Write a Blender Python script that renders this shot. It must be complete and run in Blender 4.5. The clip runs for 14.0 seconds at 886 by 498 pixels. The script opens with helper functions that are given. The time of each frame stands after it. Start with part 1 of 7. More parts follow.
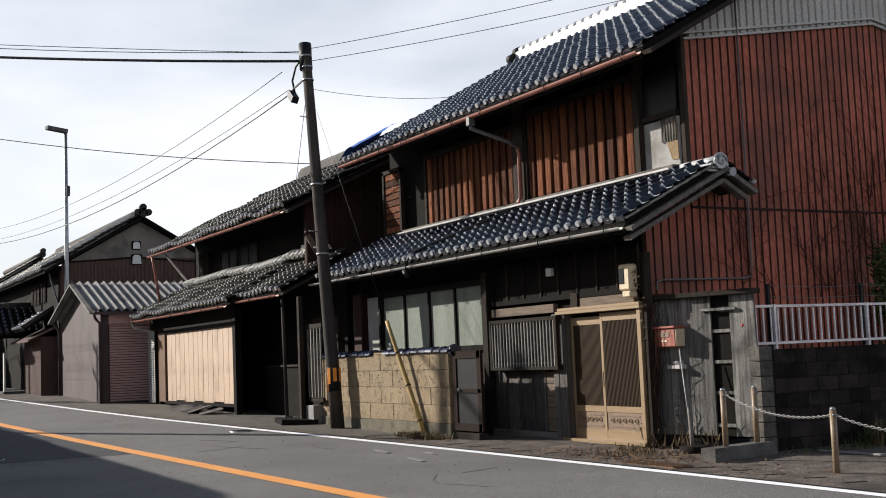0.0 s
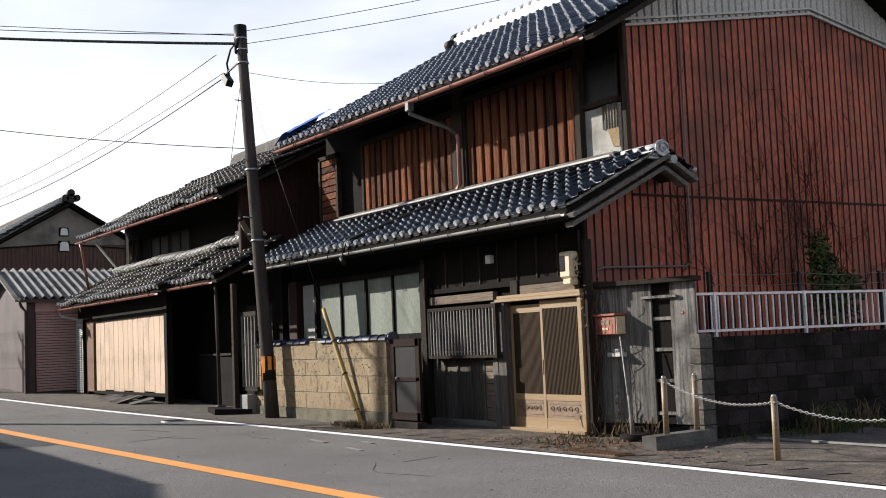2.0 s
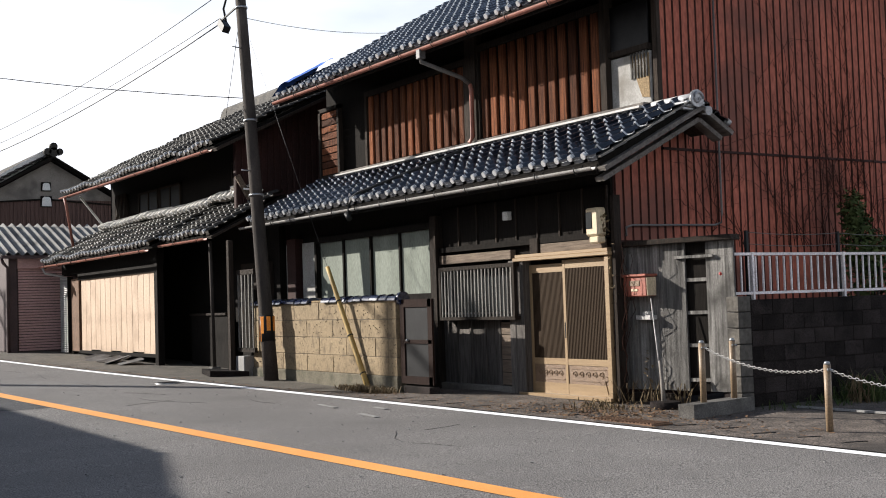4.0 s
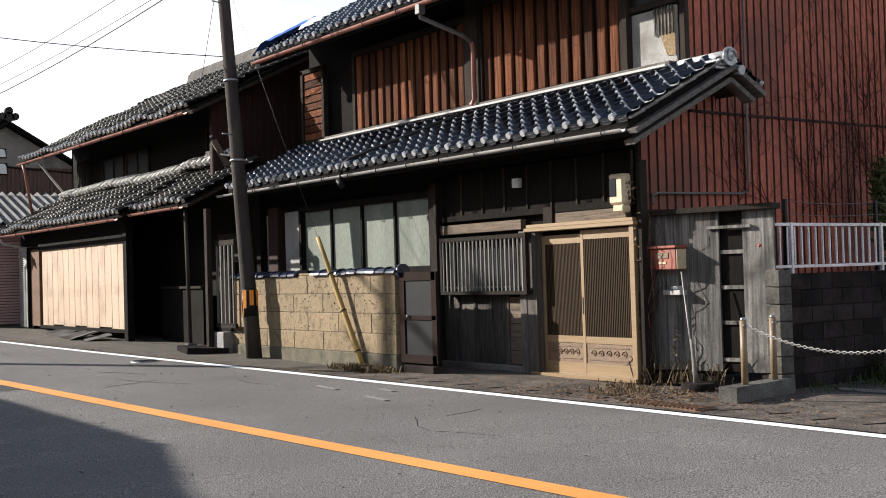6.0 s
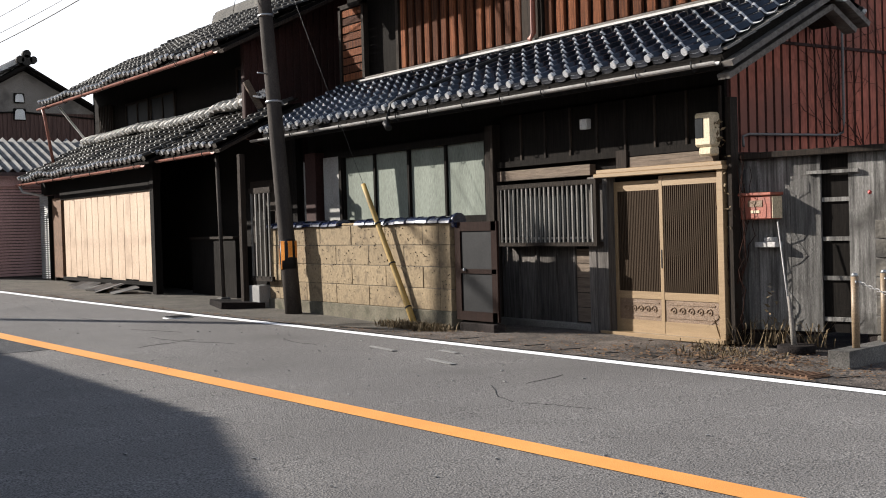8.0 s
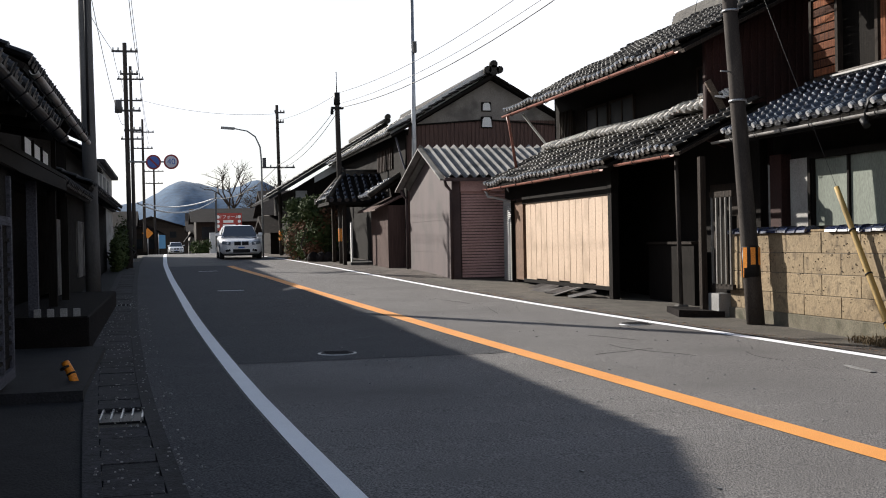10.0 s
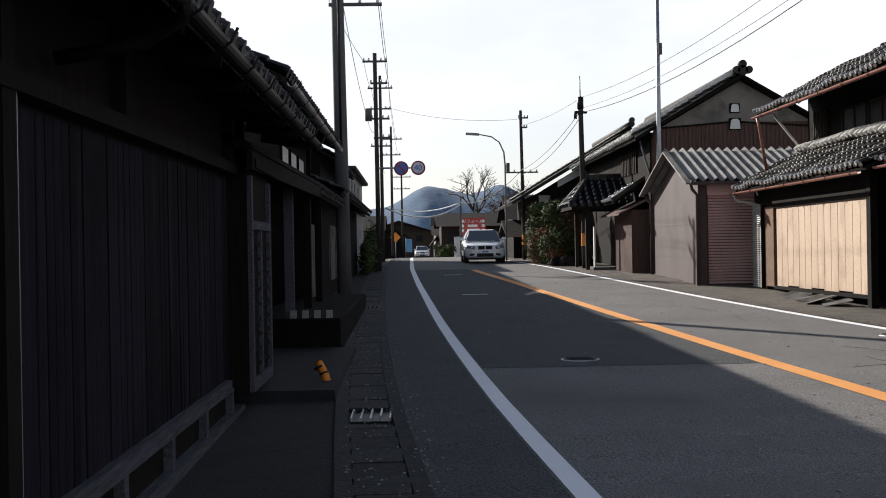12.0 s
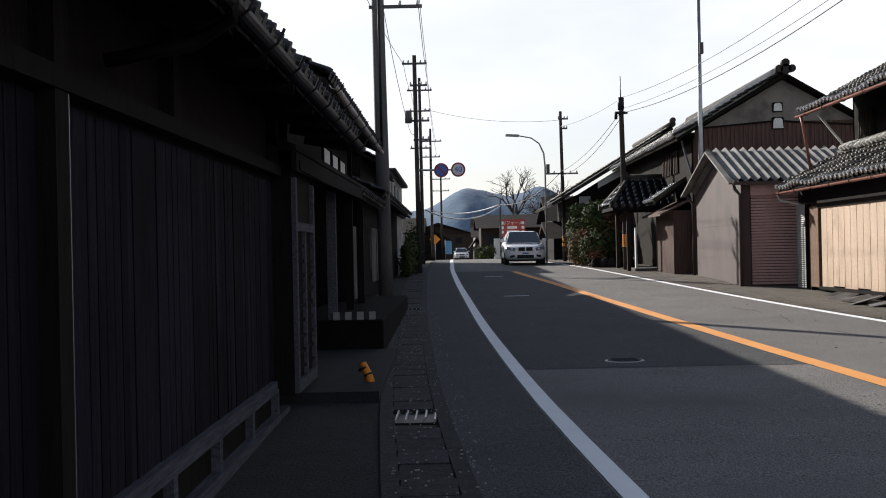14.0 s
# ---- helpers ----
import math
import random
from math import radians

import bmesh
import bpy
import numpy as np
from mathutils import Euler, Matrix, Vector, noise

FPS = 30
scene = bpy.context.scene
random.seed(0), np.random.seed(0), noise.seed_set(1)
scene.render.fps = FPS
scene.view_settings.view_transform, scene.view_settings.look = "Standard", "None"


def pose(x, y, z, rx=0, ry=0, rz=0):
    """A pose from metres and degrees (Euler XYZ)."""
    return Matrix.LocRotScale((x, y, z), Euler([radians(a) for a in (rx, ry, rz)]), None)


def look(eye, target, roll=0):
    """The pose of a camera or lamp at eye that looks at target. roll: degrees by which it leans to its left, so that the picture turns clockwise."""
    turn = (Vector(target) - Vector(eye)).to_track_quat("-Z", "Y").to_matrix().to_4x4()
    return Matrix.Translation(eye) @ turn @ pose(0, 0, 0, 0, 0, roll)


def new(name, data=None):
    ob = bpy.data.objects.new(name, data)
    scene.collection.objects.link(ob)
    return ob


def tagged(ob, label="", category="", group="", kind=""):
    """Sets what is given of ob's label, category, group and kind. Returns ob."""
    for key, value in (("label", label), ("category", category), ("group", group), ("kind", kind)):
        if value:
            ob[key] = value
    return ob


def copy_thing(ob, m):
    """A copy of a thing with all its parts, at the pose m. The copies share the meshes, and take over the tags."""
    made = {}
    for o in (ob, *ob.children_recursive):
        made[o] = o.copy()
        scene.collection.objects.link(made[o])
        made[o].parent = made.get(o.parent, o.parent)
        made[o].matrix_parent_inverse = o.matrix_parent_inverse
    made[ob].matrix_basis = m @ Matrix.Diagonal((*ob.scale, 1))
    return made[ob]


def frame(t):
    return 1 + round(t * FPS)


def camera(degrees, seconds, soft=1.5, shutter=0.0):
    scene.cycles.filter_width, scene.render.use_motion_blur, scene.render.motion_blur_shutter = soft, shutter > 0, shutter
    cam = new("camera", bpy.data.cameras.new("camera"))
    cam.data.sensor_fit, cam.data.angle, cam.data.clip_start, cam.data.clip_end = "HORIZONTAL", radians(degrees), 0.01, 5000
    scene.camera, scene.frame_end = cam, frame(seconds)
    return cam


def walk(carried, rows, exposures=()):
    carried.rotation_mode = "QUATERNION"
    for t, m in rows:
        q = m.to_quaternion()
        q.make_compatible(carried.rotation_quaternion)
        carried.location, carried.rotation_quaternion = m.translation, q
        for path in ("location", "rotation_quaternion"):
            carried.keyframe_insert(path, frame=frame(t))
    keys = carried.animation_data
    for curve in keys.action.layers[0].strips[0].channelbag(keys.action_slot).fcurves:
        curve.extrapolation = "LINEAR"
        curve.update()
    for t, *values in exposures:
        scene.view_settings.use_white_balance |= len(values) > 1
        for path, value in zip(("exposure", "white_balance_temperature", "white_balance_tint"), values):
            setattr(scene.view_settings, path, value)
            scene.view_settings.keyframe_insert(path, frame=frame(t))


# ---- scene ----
cam = camera(41.2, 14.0, soft=1.0)
METRES, EYE, TILT, LEAN, TURN = 5.2, 1.56, 0.4, -0.6, -29.3
ROWS = [
    (0.0, 0.0, 0.0, 0.0, 0.25, 4.71, 2.98),
    (0.5, -0.0026, 0.0022, -0.0002, 0.32, 4.73, 2.97),
    (1.0, -0.0057, 0.0128, -0.0032, 0.02, 4.72, 2.96),
    (1.2, -0.008, 0.018, -0.0045, -0.75, 4.69, 2.965),
    (1.5, -0.0123, 0.0289, -0.0065, -1.74, 4.62, 2.98),
    (1.7, -0.015, 0.037, -0.0062, -2.56, 4.4, 2.965),
    (2.0, -0.0191, 0.0507, -0.005, -3.05, 4.05, 2.94),
    (2.5, -0.0265, 0.0877, 0.0012, -3.37, 3.67, 2.88),
    (3.0, -0.0567, 0.1353, 0.0023, -3.48, 3.44, 2.77),
    (3.5, -0.0864, 0.1928, -0.0076, -3.75, 2.69, 2.57),
    (6.0, -0.2414, 0.506, -0.003, -6.52, 0.79, 2.24),
    (6.5, -0.2746, 0.5738, -0.0101, -7.05, -0.37, 2.16),
    (7.0, -0.2961, 0.6464, -0.0045, -7.01, -1.16, 2.08),
    (7.5, -0.3158, 0.7182, -0.0038, -6.74, -1.5, 2.03),
    (8.0, -0.3225, 0.781, 0.0017, -5.75, -1.66, 2.26),
    (8.2, -0.3228, 0.806, 0.0036, -2.2, -1.57, 2.28),
    (8.3, -0.3226, 0.818, 0.0045, 0.03, -1.46, 2.28),
    (8.5, -0.3222, 0.8384, 0.006, 3.77, -1.27, 2.27),
    (8.7, -0.328, 0.857, 0.0058, 6.08, -1.16, 2.2),
    (9.0, -0.3378, 0.8789, 0.0053, 8.58, -1.05, 2.1),
    (9.2, -0.34, 0.884, 0.0055, 10.1, -0.98, 2.05),
    (11.5, -0.3474, 0.8981, 0.0078, 25.75, -0.21, 1.66),
    (12.0, -0.349, 0.897, 0.0091, 27.85, -0.12, 1.68),
    (12.5, -0.351, 0.8962, 0.0094, 28.71, -0.07, 1.73),
    (13.0, -0.3547, 0.8955, 0.0089, 29.31, -0.03, 1.78),
    (13.5, -0.3588, 0.8971, 0.008, 29.83, 0.04, 1.84),
    (14.0, -0.3594, 0.8976, 0.0073, 29.75, 0.04, 1.92),
]
walk(cam, [(t, pose(0, 0, EYE, TILT, LEAN, TURN) @ pose(METRES * x, METRES * y, METRES * z, 90 + pitch, roll, yaw)) for t, x, y, z, yaw, pitch, roll in ROWS],
     [(0.0, 0.44), (1.0, 0.52), (2.0, 0.66), (3.0, 0.78), (8.0, 0.82), (9.0, 0.76), (11.0, 0.52), (14.0, 0.46)])

# ---- world and sun ----
SUN_EL, SUN_AZ = 24.0, -53.0   # elevation; azimuth of the way the light goes, from +x towards +y
world = bpy.data.worlds.new("sky")
scene.world = world
world.use_nodes = True
wn, wl = world.node_tree.nodes, world.node_tree.links
bg = wn["Background"]
sky = wn.new("ShaderNodeTexSky")
sky.sky_type, sky.sun_disc = "NISHITA", False
sky.sun_elevation = radians(SUN_EL)
sky.sun_rotation = radians(270 - SUN_AZ)
wco = wn.new("ShaderNodeTexCoord")
wmap = wn.new("ShaderNodeMapping")
wmap.inputs["Scale"].default_value = (1.2, 1.2, 3.5)
cloud = wn.new("ShaderNodeTexNoise")
cloud.inputs["Scale"].default_value, cloud.inputs["Detail"].default_value = 1.6, 7.0
ramp = wn.new("ShaderNodeValToRGB")
ramp.color_ramp.elements[0].position, ramp.color_ramp.elements[1].position = 0.36, 0.56
ramp.color_ramp.elements[0].color = (0.5, 0.5, 0.5, 1)
wmix = wn.new("ShaderNodeMixRGB")
wmix.inputs[2].default_value = (16.4, 16.8, 18.0, 1)
wl.new(wco.outputs["Generated"], wmap.inputs["Vector"])
wl.new(wmap.outputs["Vector"], cloud.inputs["Vector"])
wl.new(cloud.outputs["Fac"], ramp.inputs["Fac"])
sep = wn.new("ShaderNodeSeparateXYZ")
haze = wn.new("ShaderNodeMapRange")       # white haze low in the sky, clearer blue overhead
haze.inputs["From Min"].default_value, haze.inputs["From Max"].default_value = 0.22, 0.62
haze.inputs["To Min"].default_value, haze.inputs["To Max"].default_value = 1.0, 0.03
wmul = wn.new("ShaderNodeMath")
wmul.operation = "MULTIPLY"
wl.new(wco.outputs["Generated"], sep.inputs[0])
wl.new(sep.outputs["Z"], haze.inputs["Value"])
wl.new(ramp.outputs["Color"], wmul.inputs[0])
wl.new(haze.outputs["Result"], wmul.inputs[1])
wl.new(wmul.outputs[0], wmix.inputs[0])
clear = wn.new("ShaderNodeVectorMath")    # the blue of the open sky
clear.operation = "SCALE"
clear.inputs["Scale"].default_value = 1.6
wl.new(sky.outputs["Color"], clear.inputs[0])
wl.new(clear.outputs[0], wmix.inputs[1])
wl.new(wmix.outputs["Color"], bg.inputs["Color"])
bg.inputs["Strength"].default_value = 0.045
sun_data = bpy.data.lights.new("sun", "SUN")
sun_data.energy, sun_data.angle, sun_data.color = 5.0, radians(0.55), (1.0, 0.945, 0.87)
sun = new("sun", sun_data)
ce = math.cos(radians(SUN_EL))
sun.matrix_world = look((0, 0, 30), (30 * ce * math.cos(radians(SUN_AZ)), 30 * ce * math.sin(radians(SUN_AZ)), 30 - 30 * math.sin(radians(SUN_EL))))


# ---- materials ----
def surf(name, c1, c2, scale=6.0, rough=0.75, bump=0.15, stretch=(1, 1, 1), rnd=0.0, metal=0.0, fine=60.0, stain=None, spec=0.5, gloss=0.0, grain=0.28):
    """Two colours mixed by coarse noise, fine grain, relief, and per-object variation."""
    m = bpy.data.materials.new(name)
    m.use_nodes = True
    n, l = m.node_tree.nodes, m.node_tree.links
    b = n["Principled BSDF"]
    tc = n.new("ShaderNodeTexCoord")
    mp = n.new("ShaderNodeMapping")
    mp.inputs["Scale"].default_value = stretch
    l.new(tc.outputs["Object"], mp.inputs["Vector"])
    info = n.new("ShaderNodeObjectInfo")
    if rnd:
        off = n.new("ShaderNodeVectorMath")
        off.operation = "SCALE"
        off.inputs[0].default_value = (13, 7, 5)
        l.new(info.outputs["Random"], off.inputs["Scale"])
        l.new(off.outputs[0], mp.inputs["Location"])
    a = n.new("ShaderNodeTexNoise")
    a.inputs["Scale"].default_value, a.inputs["Detail"].default_value, a.inputs["Roughness"].default_value = scale, 5, 0.6
    f = n.new("ShaderNodeTexNoise")
    f.inputs["Scale"].default_value, f.inputs["Detail"].default_value = fine, 3
    l.new(mp.outputs["Vector"], a.inputs["Vector"])
    l.new(mp.outputs["Vector"], f.inputs["Vector"])
    r = n.new("ShaderNodeValToRGB")
    r.color_ramp.elements[0].position, r.color_ramp.elements[1].position = 0.32, 0.68
    r.color_ramp.elements[0].color, r.color_ramp.elements[1].color = (*c1, 1), (*c2, 1)
    l.new(a.outputs["Fac"], r.inputs["Fac"])
    g = n.new("ShaderNodeMapRange")
    g.inputs["From Min"].default_value, g.inputs["From Max"].default_value = 0.3, 0.7
    g.inputs["To Min"].default_value, g.inputs["To Max"].default_value = 1 - grain, 1 + grain
    l.new(f.outputs["Fac"], g.inputs["Value"])
    mul = n.new("ShaderNodeVectorMath")
    mul.operation = "SCALE"
    l.new(r.outputs["Color"], mul.inputs[0])
    l.new(g.outputs["Result"], mul.inputs["Scale"])
    out = mul.outputs[0]
    if stain:
        st = n.new("ShaderNodeTexNoise")
        st.inputs["Scale"].default_value, st.inputs["Detail"].default_value = stain[1], 6
        l.new(tc.outputs["Object"], st.inputs["Vector"])
        sr = n.new("ShaderNodeMapRange")
        sr.inputs["From Min"].default_value, sr.inputs["From Max"].default_value = 0.52, 0.68
        l.new(st.outputs["Fac"], sr.inputs["Value"])
        sm = n.new("ShaderNodeMixRGB")
        sm.inputs[2].default_value = (*stain[0], 1)
        l.new(sr.outputs["Result"], sm.inputs[0])
        l.new(out, sm.inputs[1])
        out = sm.outputs["Color"]
    if rnd:
        rr = n.new("ShaderNodeMapRange")
        rr.inputs["To Min"].default_value, rr.inputs["To Max"].default_value = 1 - rnd, 1 + rnd
        l.new(info.outputs["Random"], rr.inputs["Value"])
        m2 = n.new("ShaderNodeVectorMath")
        m2.operation = "SCALE"
        l.new(out, m2.inputs[0])
        l.new(rr.outputs["Result"], m2.inputs["Scale"])
        out = m2.outputs[0]
    l.new(out, b.inputs["Base Color"])
    b.inputs["Roughness"].default_value, b.inputs["Metallic"].default_value = rough, metal
    b.inputs["Specular IOR Level"].default_value = spec
    b.inputs["Coat Weight"].default_value = gloss
    b.inputs["Coat Roughness"].default_value = 0.12
    if bump:
        bn = n.new("ShaderNodeBump")
        bn.inputs["Strength"].default_value, bn.inputs["Distance"].default_value = bump, 0.02
        add = n.new("ShaderNodeMath")
        add.operation = "ADD"
        l.new(a.outputs["Fac"], add.inputs[0])
        l.new(f.outputs["Fac"], add.inputs[1])
        l.new(add.outputs[0], bn.inputs["Height"])
        l.new(bn.outputs["Normal"], b.inputs["Normal"])
    return m


V = (14, 14, 0.9)      # vertical grain
HY = (14, 0.9, 14)     # grain along y
M = {}
M["asphalt"] = surf("asphalt", (0.1555, 0.146, 0.1398), (0.2009, 0.1898, 0.1814), 0.7, 0.9, 0.7, fine=70, stain=((0.1292, 0.1207, 0.1158), 0.35), grain=0.75, spec=0.3)
M["asphalt_old"] = surf("asphalt_old", (0.054, 0.0428, 0.0358), (0.1575, 0.127, 0.105), 3.2, 0.9, 1.0, fine=45, stain=((0.039, 0.031, 0.0256), 1.2), grain=0.9)
M["soil"] = surf("soil", (0.06, 0.052, 0.042), (0.12, 0.105, 0.085), 2.0, 0.95, 0.8, fine=50, grain=0.5)
M["white_line"] = surf("white_line", (0.9212, 0.9212, 0.9319), (0.9962, 0.9962, 1.0069), 2.0, 0.7, 0.2, fine=120, grain=0.08)
M["orange_line"] = surf("orange_line", (0.80, 0.32, 0.075), (0.87, 0.385, 0.10), 1.2, 0.7, 0.2, fine=160, grain=0.14)
M["concrete"] = surf("concrete", (0.068, 0.0629, 0.057), (0.1275, 0.119, 0.1088), 4, 0.9, 0.5, stain=((0.0382, 0.0348, 0.0306), 3.0), grain=0.45)
# drain concrete kept near black and bluish: roadside shade put into the colour
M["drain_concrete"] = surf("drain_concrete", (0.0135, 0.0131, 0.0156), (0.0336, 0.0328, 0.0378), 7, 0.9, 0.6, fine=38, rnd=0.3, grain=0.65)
M["dark_block"] = surf("dark_block", (0.0163, 0.013, 0.0121), (0.0377, 0.0307, 0.029), 2.2, 0.95, 0.7, rnd=0.35, spec=0.1, stain=((0.0084, 0.0074, 0.007), 1.6), grain=0.45)
M["tan_block"] = surf("tan_block", (0.2162, 0.1591, 0.0927), (0.2622, 0.1978, 0.1178), 1.3, 0.92, 0.5, fine=26, rnd=0.1, stain=((0.138, 0.1015, 0.0608), 9.0), grain=0.16)
M["wall_joint"] = surf("wall_joint", (0.08, 0.066, 0.048), (0.13, 0.105, 0.076), 6, 0.95, 0.4)
M["pit"] = surf("pit", (0.054, 0.0396, 0.027), (0.108, 0.081, 0.054), 9, 0.95, 0)
M["pillar_block"] = surf("pillar_block", (0.055, 0.05, 0.043), (0.12, 0.108, 0.092), 2.2, 0.92, 0.8, fine=16, rnd=0.3, stain=((0.03, 0.027, 0.024), 2.0), grain=0.3)
M["fence_paint"] = surf("fence_paint", (0.6011, 0.5586, 0.5635), (0.8786, 0.8163, 0.8051), 3, 0.5, 0.05)
M["dark_wood"] = surf("dark_wood", (0.0151, 0.0117, 0.0094), (0.047, 0.0343, 0.0259), 3, 0.85, 0.5, V, rnd=0.3, spec=0.2)
M["black_wood"] = surf("black_wood", (0.0063, 0.0053, 0.0045), (0.0158, 0.0129, 0.0108), 3, 0.9, 0.4, V, spec=0.12)
M["warm_wood"] = surf("warm_wood", (0.0408, 0.0133, 0.0061), (0.2422, 0.0829, 0.0337), 3, 0.85, 0.9, (16, 16, 0.5), rnd=0.65, spec=0.25, grain=0.5)
M["board_wood"] = surf("board_wood", (0.0105, 0.0049, 0.003), (0.0375, 0.0165, 0.009), 3, 0.85, 0.8, V, rnd=0.5, spec=0.25)
M["grey_wood"] = surf("grey_wood", (0.0693, 0.0643, 0.0594), (0.3465, 0.33, 0.3069), 2.2, 0.9, 0.9, (9, 9, 0.55), rnd=0.35, stain=((0.066, 0.061, 0.0544), 1.6), grain=0.45)
M["beam_wood"] = surf("beam_wood", (0.10, 0.073, 0.052), (0.22, 0.165, 0.12), 3, 0.85, 0.6, HY)
M["door_tan"] = surf("door_tan", (0.235, 0.155, 0.080), (0.30, 0.205, 0.110), 2, 0.45, 0.05, V)
M["door_tan_h"] = surf("door_tan_h", (0.235, 0.155, 0.080), (0.30, 0.205, 0.110), 2, 0.45, 0.05, HY)
M["door_screen"] = surf("door_screen", (0.012, 0.008, 0.005), (0.02, 0.013, 0.009), 4, 0.7, 0.1, spec=0.12)
M["carved"] = surf("carved", (0.1512, 0.0936, 0.0554), (0.2016, 0.1296, 0.0778), 8, 0.6, 0.4)
M["red_metal"] = surf("red_metal", (0.2522, 0.075, 0.0477), (0.4313, 0.1187, 0.0715), 1.1, 0.7, 0.1, (1, 1, 0.35), stain=((0.1725, 0.0621, 0.0423), 0.7), fine=25, spec=0.3)
# darker red that stands in for the shade inside the cladding grooves
M["red_groove"] = surf("red_groove", (0.0387, 0.0169, 0.0145), (0.0968, 0.0363, 0.029), 2.5, 0.85, 0.1, spec=0.2)
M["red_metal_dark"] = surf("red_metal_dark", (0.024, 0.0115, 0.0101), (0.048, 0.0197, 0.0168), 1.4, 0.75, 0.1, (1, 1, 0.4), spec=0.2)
M["grey_metal_wall"] = surf("grey_metal_wall", (0.384, 0.368, 0.344), (0.512, 0.496, 0.464), 1.0, 0.6, 0.1, (1, 1, 0.4))
M["brown_metal"] = surf("brown_metal", (0.0489, 0.0305, 0.0305), (0.0771, 0.0484, 0.0484), 1.2, 0.7, 0.1, (1, 1, 0.4), stain=((0.0376, 0.0238, 0.023), 0.9))
M["brown_clad"] = surf("brown_clad", (0.0624, 0.0365, 0.0312), (0.12, 0.0709, 0.0585), 1.6, 0.75, 0.2, V, spec=0.25)
M["shutter"] = surf("shutter", (0.4484, 0.2747, 0.2608), (0.5842, 0.3657, 0.3447), 1.0, 0.5, 0.05)
M["cream_panel"] = surf("cream_panel", (0.4557, 0.3301, 0.2325), (0.5487, 0.4046, 0.293), 1.3, 0.55, 0.1, (2, 2, 0.3), stain=((0.372, 0.2651, 0.1814), 1.4))
M["white_panel"] = surf("white_panel", (0.55, 0.55, 0.53), (0.68, 0.68, 0.66), 2, 0.6, 0.1)
M["plaster"] = surf("plaster", (0.27, 0.26, 0.245), (0.37, 0.36, 0.34), 1.6, 0.95, 0.2, stain=((0.18, 0.165, 0.145), 1.5))
M["mud"] = surf("mud", (0.2, 0.14, 0.075), (0.3, 0.215, 0.12), 6, 0.95, 0.8)
M["tile_blue"] = surf("tile_blue", (0.008, 0.0095, 0.0145), (0.022, 0.025, 0.034), 5, 0.15, 0.02, rnd=0.4, gloss=0.9, fine=30)
M["tile_grey"] = surf("tile_grey", (0.014, 0.0125, 0.011), (0.044, 0.039, 0.033), 3, 0.65, 0.3, rnd=0.35, fine=22, stain=((0.07, 0.062, 0.05), 2.5), grain=0.5, spec=0.22)
M["tile_coping"] = surf("tile_coping", (0.007, 0.011, 0.034), (0.014, 0.021, 0.058), 4, 0.2, 0.05, rnd=0.3, gloss=0.9)
# pale caps and lips carry the glaze's sun glints in their colour
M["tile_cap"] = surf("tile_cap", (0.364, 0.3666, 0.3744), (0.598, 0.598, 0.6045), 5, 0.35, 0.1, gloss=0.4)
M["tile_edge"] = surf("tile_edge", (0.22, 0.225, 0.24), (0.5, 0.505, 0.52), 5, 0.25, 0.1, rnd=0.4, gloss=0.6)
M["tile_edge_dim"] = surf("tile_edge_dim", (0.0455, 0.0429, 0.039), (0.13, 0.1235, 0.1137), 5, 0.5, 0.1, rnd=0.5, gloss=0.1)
# darker copies of cap and grey tile for near-side roofs, shade in the colour
M["tile_cap_shade"] = surf("tile_cap_shade", (0.012, 0.012, 0.013), (0.035, 0.035, 0.037), 5, 0.5, 0.1, spec=0.25)
M["tile_shade"] = surf("tile_shade", (0.007, 0.007, 0.0076), (0.022, 0.022, 0.023), 3, 0.5, 0.3, rnd=0.3, fine=22, grain=0.4, spec=0.3)
M["mortar"] = surf("mortar", (0.5619, 0.5453, 0.5122), (0.7931, 0.7684, 0.7271), 4, 0.95, 0.3)
M["corrugated"] = surf("corrugated", (0.13, 0.126, 0.12), (0.26, 0.252, 0.24), 1.5, 0.85, 0.2, (1, 1, 1), stain=((0.09, 0.085, 0.078), 1.2))
M["gutter_copper"] = surf("gutter_copper", (0.23, 0.0862, 0.0598), (0.322, 0.1265, 0.0897), 2, 0.5, 0.1)
M["pipe_grey"] = surf("pipe_grey", (0.07, 0.066, 0.064), (0.13, 0.125, 0.12), 2, 0.5, 0.1)
M["gutter_grey"] = surf("gutter_grey", (0.264, 0.252, 0.24), (0.432, 0.414, 0.396), 2, 0.5, 0.1)
M["pole_concrete"] = surf("pole_concrete", (0.0286, 0.0241, 0.0215), (0.0734, 0.0612, 0.053), 2, 0.85, 0.3, (2, 2, 0.5), spec=0.2)
M["pole_grey"] = surf("pole_grey", (0.065, 0.063, 0.062), (0.11, 0.107, 0.105), 2, 0.85, 0.2, (2, 2, 0.5))
M["steel"] = surf("steel", (0.288, 0.297, 0.306), (0.405, 0.414, 0.423), 3, 0.4, 0.05, metal=0.7)
M["bamboo"] = surf("bamboo", (0.30, 0.19, 0.05), (0.42, 0.27, 0.075), 2, 0.55, 0.1, (4, 4, 0.4))
M["post_tan"] = surf("post_tan", (0.20, 0.138, 0.084), (0.28, 0.20, 0.125), 2, 0.5, 0.1)
M["white_paint"] = surf("white_paint", (0.70, 0.70, 0.68), (0.8, 0.8, 0.78), 3, 0.5, 0.05)
M["beige"] = surf("beige", (0.5, 0.4025, 0.265), (0.5875, 0.483, 0.325), 3, 0.5, 0.05)
M["black"] = surf("black", (0.008, 0.008, 0.009), (0.015, 0.015, 0.016), 5, 0.5, 0.05, spec=0.2)
M["wire"] = surf("wire", (0.02, 0.02, 0.021), (0.04, 0.04, 0.041), 5, 0.6, 0)
